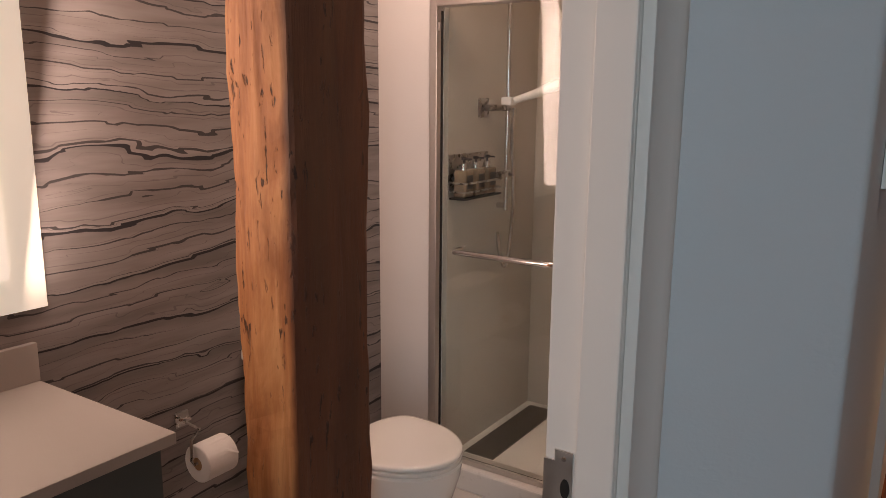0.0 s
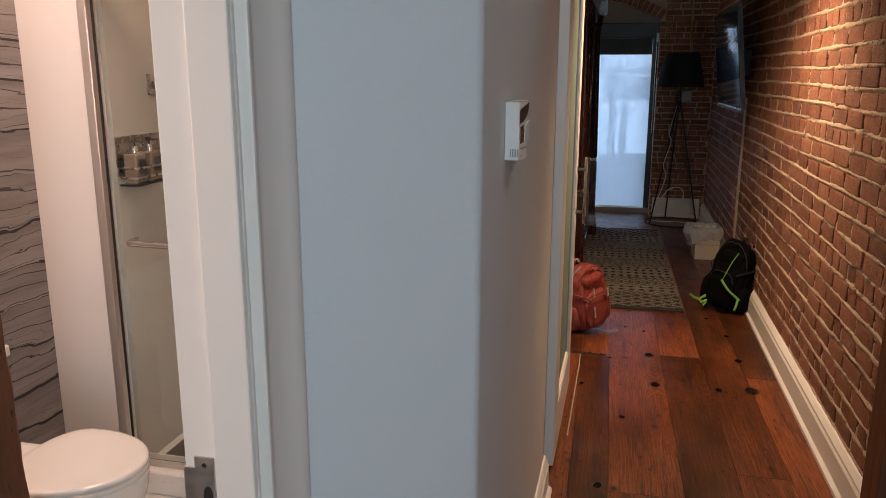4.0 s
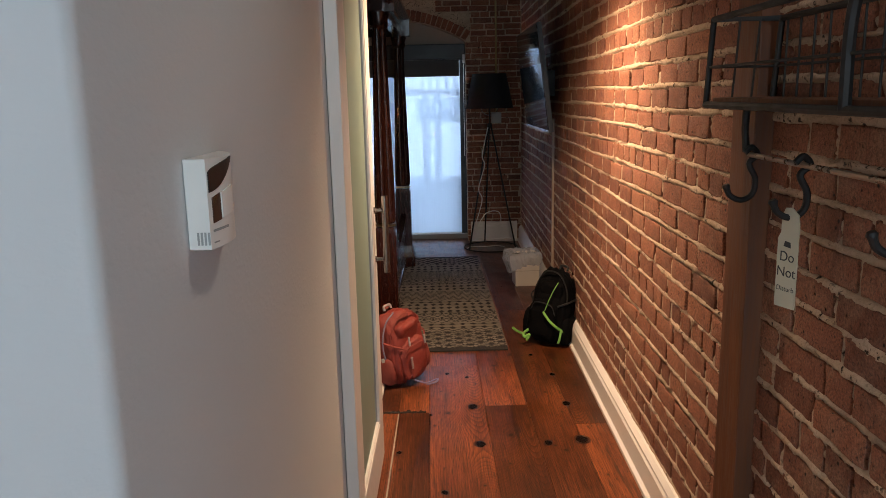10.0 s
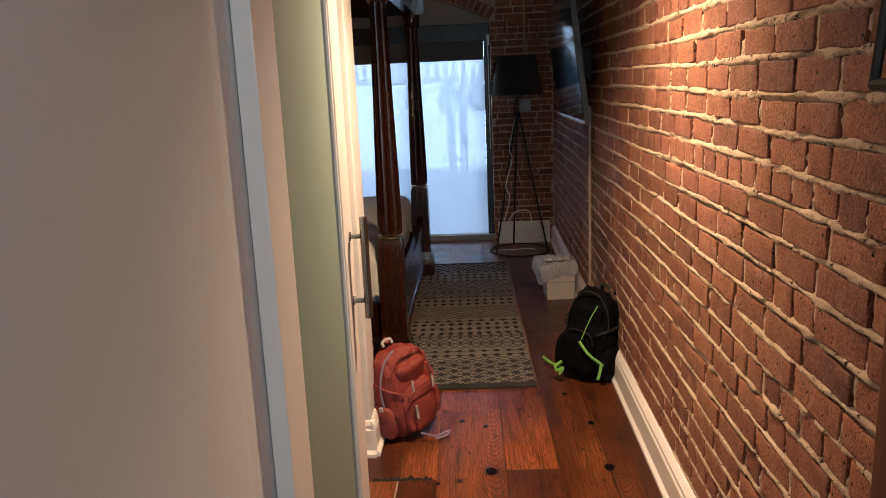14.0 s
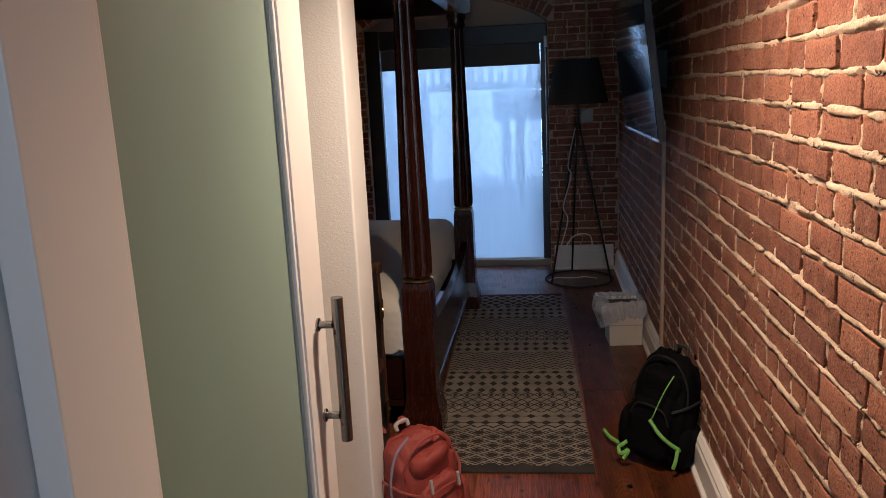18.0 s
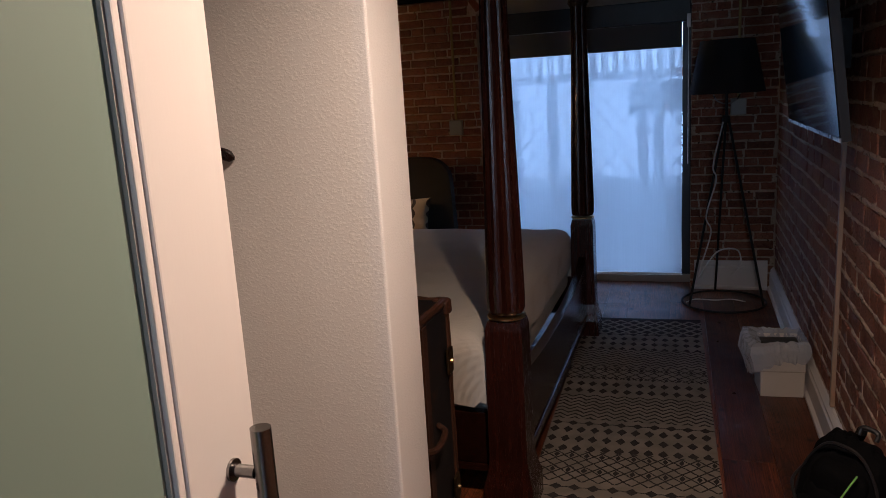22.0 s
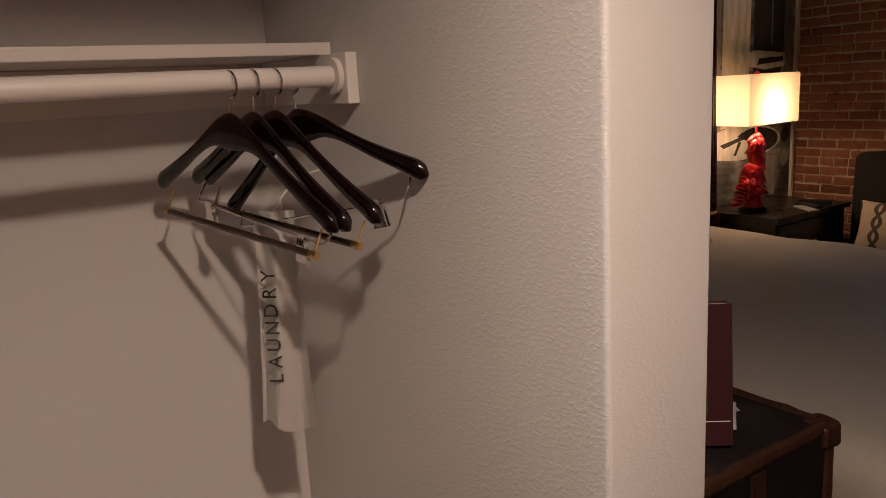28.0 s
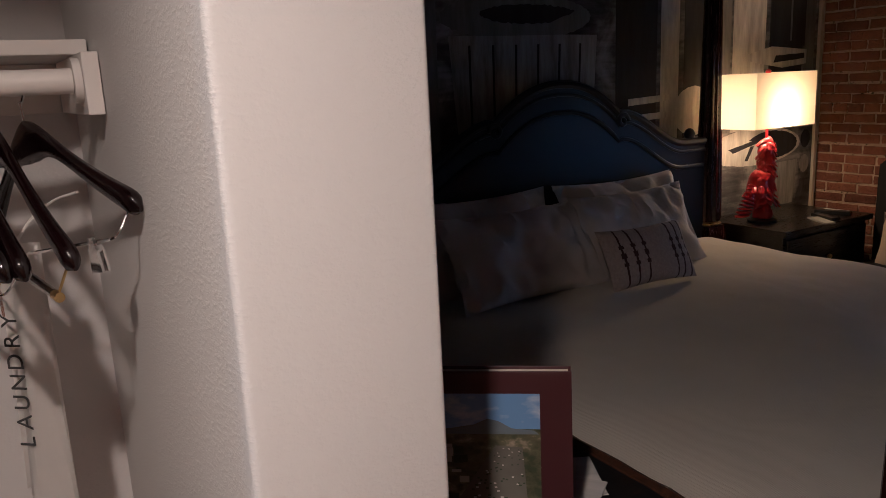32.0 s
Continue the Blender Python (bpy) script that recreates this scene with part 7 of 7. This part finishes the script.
for i in range(26):
    for s in (-1, 1):
        x = -2.6 + i * 0.18
        part("lattice_strip", plate([(x, 0.45), (x + 0.022, 0.45), (x + 0.022 + s * 0.9, 1.5), (x + s * 0.9, 1.5)], "y", 11.445 + 0.005 * s, 11.45 + 0.005 * s), GREYP, fence)
part("wall", box(-3, 11.53, -0.05, 2.4, 11.6, 0.36), paint("terrace_white", (0.34, 0.36, 0.40), 0.7), fence, "low grey wall")
setting("backdrop_day", box(-14, 16.0, -0.2, 14, 16.1, 12), emitter("day_glow", (0.50, 0.68, 1.0), 6.5), "bright hazy daylight beyond the terrace")

# ---------------------------------------------------------------- brick walls
FRONT = 35  # faces on the front of a brick, made first


def brick_mesh(l, h, d, seed):
    """One worn brick: its outline wavy, its edges rubbed round, its front uneven; it faces -y, centred on x and z."""
    rg = random.Random(seed)
    bm = bmesh.new()
    us = [-0.5, -0.478, -0.30, -0.1, 0.1, 0.30, 0.478, 0.5]
    ws = [-0.5, -0.435, -0.13, 0.15, 0.44, 0.5]
    g = []
    for u in us:
        col = []
        for w in ws:
            eu, ew = abs(u) > 0.49, abs(w) > 0.49
            x, z = u * l, w * h
            n = noise.noise(Vector((x * 16, z * 20, seed * 3.7)))
            y = 0.0020 * n + (0.0003 + rg.uniform(0, 0.0014) if eu or ew else 0.0)
            if eu and ew:
                x, z, y = x * 0.992, z * 0.98, y + rg.uniform(0, 0.002)
            if eu:
                x += rg.uniform(-0.0035, 0.0025) * math.copysign(1, u)
            if ew:
                z += (rg.uniform(-0.0030, 0.0018) + 0.0022 * noise.noise(Vector((x * 14, seed * 1.9, w)))) * math.copysign(1, w)
            col.append(bm.verts.new((x, y, z)))
        g.append(col)
    for i in range(len(us) - 1):
        for j in range(len(ws) - 1):
            bm.faces.new((g[i][j], g[i + 1][j], g[i + 1][j + 1], g[i][j + 1]))
    rim = [g[i][0] for i in range(len(us))] + [g[-1][j] for j in range(1, len(ws))] + [g[i][-1] for i in range(len(us) - 2, -1, -1)] + [g[0][j] for j in range(len(ws) - 2, 0, -1)]
    back = [bm.verts.new((v.co.x, d, v.co.z)) for v in rim]
    n = len(rim)
    for i in range(n):
        bm.faces.new((rim[i], back[i], back[(i + 1) % n], rim[(i + 1) % n]))
    bmesh.ops.recalc_face_normals(bm, faces=bm.faces)
    me = bpy.data.meshes.new("brick")
    bm.to_mesh(me), bm.free()
    me.polygons.foreach_set("use_smooth", [i < FRONT for i in range(len(me.polygons))])
    me.materials.append(BRICK)
    return me


COURSE, LEN = 0.0824, 0.222
FAR_COURSE, FAR_LEN = 0.0590, 0.192
STRETCH = [brick_mesh(LEN - 0.010 - 0.003 * (k % 4), COURSE - 0.0125 - 0.0016 * (k % 4), 0.03, k) for k in range(16)]
HEADER = [brick_mesh(LEN / 2 - 0.009 - 0.002 * (k % 3), COURSE - 0.0125 - 0.0016 * (k % 4), 0.03, 20 + k) for k in range(10)]
raw = {me.name: (np.array([v.co[:] for v in me.vertices]), [tuple(p.vertices) for p in me.polygons]) for me in STRETCH + HEADER}


def sag(x, course):
    """How far a course strays from level along the wall."""
    return 0.004 * np.sin(x * 2.3 + course) + 0.0025 * np.sin(x * 5.9 + course * 2.1)


def lay(length, height, course_h, brick_l, seed):
    """Courses of bricks as lists of (centre, length), with a row of headers now and then."""
    rg = random.Random(seed)
    rows = []
    for c in range(int(height / course_h)):
        heads = c % 6 == 3
        x = -(brick_l / 2 if c % 2 else 0) - rg.uniform(0, 0.03)
        row = []
        while x < length:
            w = brick_l / 2 if heads or rg.random() < 0.09 else brick_l * rg.choice((0.94, 1.0, 1.0, 1.04))
            row.append((x + w / 2, w))
            x += w
        rows.append(row)
    return rows


def brick_wall(wall, frame_m, rows, course_h, brick_l, length, near, holes=()):
    """Sets the courses on a wall. frame_m: from wall axes (along, out, up) to the world; near: stretch of the wall laid brick by brick."""
    rg = random.Random(len(wall.name))
    rest_v, rest_f, count, singles = [], [], 0, 0
    fit = course_h / COURSE
    for c, row in enumerate(rows):
        cz = (c + 0.5) * course_h
        for cx, w in row:
            left, right = max(cx - w / 2, 0.004), min(cx + w / 2, length - 0.004)
            for a, b, lo, hi in holes:
                if lo < cz < hi:
                    if left < a < right:
                        right = a
                    elif left < b < right:
                        left = b
                    elif a <= left and right <= b:
                        right = left
            if right - left < 0.025:
                continue
            cx, w = (left + right) / 2, right - left
            short = w < brick_l * 0.8
            me = rg.choice(HEADER if short else STRETCH)
            m = frame_m @ pose(cx + rg.uniform(-0.002, 0.002), rg.uniform(-0.0026, 0.0022), cz + rg.uniform(-0.002, 0.002) * fit + float(sag(cx, c)) * fit, rg.uniform(-1.2, 1.2), rg.uniform(-0.7, 0.7), rg.uniform(-0.8, 0.8)) @ Matrix.Diagonal((w / (LEN / 2 if short else LEN), 1, fit, 1))
            if near and near[0] < cx < near[1] and near[2] < cz < near[3] and singles < 300:
                ob = new("brick", me)
                ob.parent = wall
                ob.matrix_world = m
                singles += 1
            else:
                v, f = raw[me.name]
                mm = np.array(m)
                rest_v.append(v @ mm[:3, :3].T + mm[:3, 3])
                rest_f += [tuple(i + count for i in q) for q in f]
                count += len(v)
    me = bpy.data.meshes.new("bricks")
    me.from_pydata(np.concatenate(rest_v).tolist(), [], rest_f)
    each = len(raw[STRETCH[0].name][1])
    me.polygons.foreach_set("use_smooth", [i % each < FRONT for i in range(len(me.polygons))])
    me.materials.append(BRICK)
    ob = new("bricks", me)
    ob.parent = wall
    tagged(ob, "worn red bricks laid in courses", "", "", "stuff")


def value_noise(a, b, size, seed):
    """Smooth random relief at the places (a, b), in patches of the given size."""
    rg = np.random.RandomState(seed)
    g = rg.rand(512, 512)
    u, v = a / size[0] + 7.0, b / size[1] + 3.0
    i, j = np.floor(u).astype(int), np.floor(v).astype(int)
    u, v = u - i, v - j
    u, v = u * u * (3 - 2 * u), v * v * (3 - 2 * v)
    i, j, i1, j1 = i % 512, j % 512, (i + 1) % 512, (j + 1) % 512
    return (g[i, j] * (1 - u) + g[i1, j] * u) * (1 - v) + (g[i, j1] * (1 - u) + g[i1, j1] * u) * v


def mortar_sheet(wall, frame_m, rows, start, end, height, step, rise):
    """The uneven face of the mortar, smeared over the edges of the bricks and missing in places."""
    aa, bb = np.meshgrid(np.arange(start, end + step * 0.5, step), np.arange(0, height, rise), indexing="ij")
    relief = value_noise(aa, bb, (0.10, 0.05), 3) * 0.5 + value_noise(aa, bb, (0.024, 0.020), 4) * 0.5
    k = np.round(bb / COURSE)
    off_bed = np.abs(bb - k * COURSE - sag(aa, k))
    cell = np.clip(np.floor((bb - sag(aa, np.floor(bb / COURSE))) / COURSE).astype(int), 0, len(rows) - 1)
    off_end = np.full(aa.shape, 1.0)
    for c in range(len(rows)):
        joints = np.array([x + w / 2 for x, w in rows[c]])
        mask = cell == c
        x = aa[mask]
        n = np.clip(np.searchsorted(joints, x), 1, len(joints) - 1)
        off_end[mask] = np.minimum(np.abs(x - joints[n]), np.abs(x - joints[n - 1]))
    smear = value_noise(aa, bb, (0.05, 0.04), 9) - 0.5 + 0.6 * (value_noise(aa, bb, (0.015, 0.012), 12) - 0.5)
    bed = np.clip((0.0098 + 0.0115 * smear - off_bed) / 0.0034, 0, 1)
    perp = np.clip((0.0050 + 0.0100 * smear - off_end) / 0.0034, 0, 1)
    full = np.maximum(bed, perp)
    gone = np.clip((value_noise(aa, bb, (0.06, 0.03), 21) - 0.80) / 0.05, 0, 1)
    depth = (1 - full) * 0.0085 + full * (np.where(bed >= perp, 0.0, 0.0026) - 0.0056 * relief + gone * 0.009)
    pts = np.stack([aa, depth, bb], -1).reshape(-1, 3)
    mm = np.array(frame_m)
    pts = pts @ mm[:3, :3].T + mm[:3, 3]
    idx = np.arange(aa.size).reshape(aa.shape)
    faces = np.stack([idx[:-1, :-1], idx[1:, :-1], idx[1:, 1:], idx[:-1, 1:]], -1).reshape(-1, 4)
    me = bpy.data.meshes.new("mortar")
    me.from_pydata(pts.tolist(), [], faces.tolist())
    me.polygons.foreach_set("use_smooth", [True] * len(me.polygons))
    me.materials.append(MORTAR)
    ob = new("mortar", me)
    ob.parent = wall


wr = setting("wall_brick_right", box(RIGHT + 0.0105, -1.6, 0, RIGHT + 0.2, FAR + 0.1, TOP), MORTAR, "old red brick wall with thick pale mortar")
turn_r = Matrix.Translation((RIGHT, FAR, 0.0)) @ pose(0, 0, 0, 0, 0, -90)
rows_r = lay(FAR + 1.45, TOP, COURSE, LEN, 5)
for s0_, s1_, st_, ri_ in ((0.0, 2.1, 0.016, 0.0075), (2.1, 7.1, 0.0075, 0.0055), (7.1, 8.4, 0.016, 0.0075)):
    mortar_sheet(wr, turn_r, rows_r, s0_, s1_, 2.45, st_, ri_)
brick_wall(wr, turn_r, rows_r, COURSE, LEN, FAR + 1.45, (FAR - 5.2, FAR - 2.7, 0.15, 2.05))
wf = tagged(new("wall_brick_far"), "dark red brick end wall with an arched opening", "", "", "structure")
ARCH = [(DOORX1 - (DOORX1 - DOORX0) * i / 24, 2.07 + 0.23 * math.sin(math.pi * i / 24) ** 0.8) for i in range(25)]
pf = [(MURAL, 0), (DOORX0, 0)] + ARCH[::-1] + [(DOORX1, 0), (RIGHT + 0.01, 0), (RIGHT + 0.01, TOP), (MURAL, TOP)]
part("backing", plate(pf, "y", FAR + 0.0055, FAR + 0.32), MORTAR, wf)
part("arch_panel", plate([(DOORX0, 2.03)] + ARCH[::-1] + [(DOORX1, 2.03)], "y", FAR + 0.183, FAR + 0.199), plaster("arch_fill", (0.34, 0.28, 0.22)), wf, "plain panel filling the arch")
holes = [(DOORX0 - MURAL, DOORX1 - MURAL, 0, 2.07), (DOORX0 - MURAL + 0.02, DOORX1 - MURAL - 0.02, 2.0, 2.17), (DOORX0 - MURAL + 0.15, DOORX1 - MURAL - 0.15, 2.0, 2.26), (DOORX0 - MURAL + 0.3, DOORX1 - MURAL - 0.3, 2.0, 2.47), (DOORX0 - MURAL - 0.05, DOORX1 - MURAL + 0.05, 2.05, 2.35)]
brick_wall(wf, Matrix.Translation((MURAL, FAR, 0)), lay(RIGHT - MURAL, TOP, FAR_COURSE, FAR_LEN, 8), FAR_COURSE, FAR_LEN, RIGHT - MURAL, (0.0, 1.3, 0.7, 2.3), holes)
for i in range(30):
    t = (i + 0.5) / 30
    x, z = DOORX0 + (DOORX1 - DOORX0) * t, 2.07 + 0.23 * math.sin(math.pi * t) ** 0.8
    dz = 0.23 * 0.8 * math.pi / (DOORX1 - DOORX0) * math.cos(math.pi * t) / max(0.35, math.sin(math.pi * t) ** 0.2)
    ang = math.degrees(math.atan(dz))
    ob = new("arch_brick", HEADER[i % 5])
    ob.parent = wf
    ob.matrix_world = pose(x, FAR - 0.002, z, 0, -ang, 0) @ pose(0, 0, 0.055, 0, 90, 0) @ Matrix.Diagonal((1.0, 1, 0.72, 1))

# ---------------------------------------------------------------- floors
floor = tagged(new("floor"), "wide reddish heart-pine floorboards with dark knots", "", "", "structure")
random.seed(21)
widths = [0.155, 0.205, 0.175, 0.225, 0.19, 0.165]
plank_cache = {}


def plank_mesh(w, l):
    key = (round(w, 3), round(l, 2))
    if key not in plank_cache:
        bm = box(-w / 2 + 0.0006, -l / 2 + 0.0006, -0.02, w / 2 - 0.0006, l / 2 - 0.0006, 0.0)
        bmesh.ops.bevel(bm, geom=[e for e in bm.edges if all(v.co.z > -0.001 for v in e.verts)], offset=0.0009, segments=1, affect="EDGES")
        me = bpy.data.meshes.new("floorboard")
        bm.to_mesh(me), bm.free()
        me.materials.append(PINE)
        plank_cache[key] = me
    return plank_cache[key]


edges = [1.20, 1.03, 0.80, 0.60, 0.385, 0.105, -0.045, -0.25]
while edges[-1] > -2.4:
    edges.append(edges[-1] - widths[len(edges) % 6])
# boards that end at a known place
ends = {0.385: 4.30, -0.045: 4.235, -0.25: 4.235}
askew = Matrix.Translation((0.40, 4.3, 0)) @ pose(0, 0, 0, 0, 0, 1.2) @ Matrix.Translation((-0.40, -4.3, 0))
for k, (x1, x0) in enumerate(zip(edges, edges[1:])):
    w = x1 - x0
    y0 = -1.5 if x1 > -0.37 else 3.4 if x1 > -1.1 else 4.6
    y = ends[x0] - 6.0 if x0 in ends else -1.5 - 0.37 * (k * 7 % 5)
    while y < 8.95:
        l = 2.0 if x0 in ends else (1.8, 2.4, 3.0, 2.1)[(k + int(y + 9)) % 4]
        a, b = max(y, y0), min(y + l, 8.89)
        if b > a + 0.03:
            ob = new("floorboard", plank_mesh(w, b - a))
            ob.parent = floor
            ob.matrix_world = askew @ pose((x0 + x1) / 2, (a + b) / 2, random.uniform(-0.0008, 0.0002))
        y += l


def knot_mesh(seed):
    """A dark resin-filled knot, flush with the boards and uneven in outline."""
    rg = random.Random(seed)
    bm = bmesh.new()
    top = bm.verts.new((0, 0, 0.0009))
    r = [rg.uniform(0.6, 1.15) for _ in range(15)]
    r = [(r[i - 1] + 2 * r[i] + r[(i + 1) % 15]) / 4 for i in range(15)]
    inner = [bm.verts.new((0.7 * q * math.cos(6.2832 * i / 15), 0.7 * q * math.sin(6.2832 * i / 15), 0.0008)) for i, q in enumerate(r)]
    outer = [bm.verts.new((q * math.cos(6.2832 * i / 15), q * math.sin(6.2832 * i / 15), 0.0003)) for i, q in enumerate(r)]
    for i in range(15):
        n = (i + 1) % 15
        bm.faces.new((top, inner[i], inner[n])), bm.faces.new((inner[i], outer[i], outer[n], inner[n]))
    me = bpy.data.meshes.new("knot")
    bm.to_mesh(me), bm.free()
    me.materials.append(KNOT)
    return me


km = Mat("resin_knot", 0.16)
kc = km.node("VectorMath", km.node("TexCoord", out=3), out=1, operation="LENGTH")
kc = km.math("ADD", kc, km.math("MULTIPLY", km.math("SUBTRACT", km.noise(km.xyz((1, 1, 1), random=9.0), 3.0, 4, 0.7), 0.5), 0.7))
km.put("Base Color", km.ramp(kc, (0.40, (0.005, 0.004, 0.004)), (0.70, (0.016, 0.006, 0.004)), (1.0, (0.06, 0.016, 0.006))))
km.put("Roughness", km.ramp(kc, (0.3, 0.12), (0.9, 0.4)))
KNOT = km.bump(km.noise(km.xyz(), 5, 3), 0.3, 0.004).m
KNOTS = [knot_mesh(k) for k in range(6)]
rgk = random.Random(14)
spots = [(0.195, 4.76, 0.018), (0.305, 4.70, 0.016), (0.325, 4.29, 0.036), (0.113, 4.20, 0.013), (0.345, 3.87, 0.036), (0.650, 3.87, 0.028), (0.806, 3.90, 0.045), (0.801, 4.31, 0.032), (0.784, 4.72, 0.024), (-0.02, 3.80, 0.018), (0.70, 5.05, 0.018)]
spots += [(rgk.uniform(0.0, 0.9), rgk.uniform(1.2, 3.5), rgk.uniform(0.012, 0.034)) for _ in range(12)] + [(rgk.uniform(0.58, 0.9), rgk.uniform(5.5, 8.2), rgk.uniform(0.012, 0.026)) for _ in range(6)]
for k, (x, y, r) in enumerate(spots):
    ob = new("knot", KNOTS[k % 6])
    ob.parent = floor
    ob.matrix_world = pose(x, y, 0.0002, 0, 0, rgk.uniform(-25, 25)) @ Matrix.Diagonal((r * 0.9, r * 1.25, 1, 1))
TILE = plaster("marble_tile", (0.66, 0.63, 0.60), 40, 0.02)
bf = setting("floor_bathroom", box(-1.92, -1.4, -0.021, -0.37, 2.42, -0.006), paint("grout", (0.45, 0.42, 0.39), 0.8), "pale bathroom floor tiles")
tm = bpy.data.meshes.new("tile")
tbm = box(-0.149, -0.299, -0.006, 0.149, 0.299, 0.0)
bmesh.ops.bevel(tbm, geom=[e for e in tbm.edges if all(v.co.z > -0.001 for v in e.verts)], offset=0.002, segments=1, affect="EDGES")
tbm.to_mesh(tm), tbm.free()
tm.materials.append(TILE)
for i in range(5):
    for j in range(6):
        ob = new("tile", tm)
        ob.parent = bf
        ob.matrix_world = pose(-1.77 + i * 0.301, -1.1 + j * 0.601 + (0.3 if i % 2 else 0), 0.0)
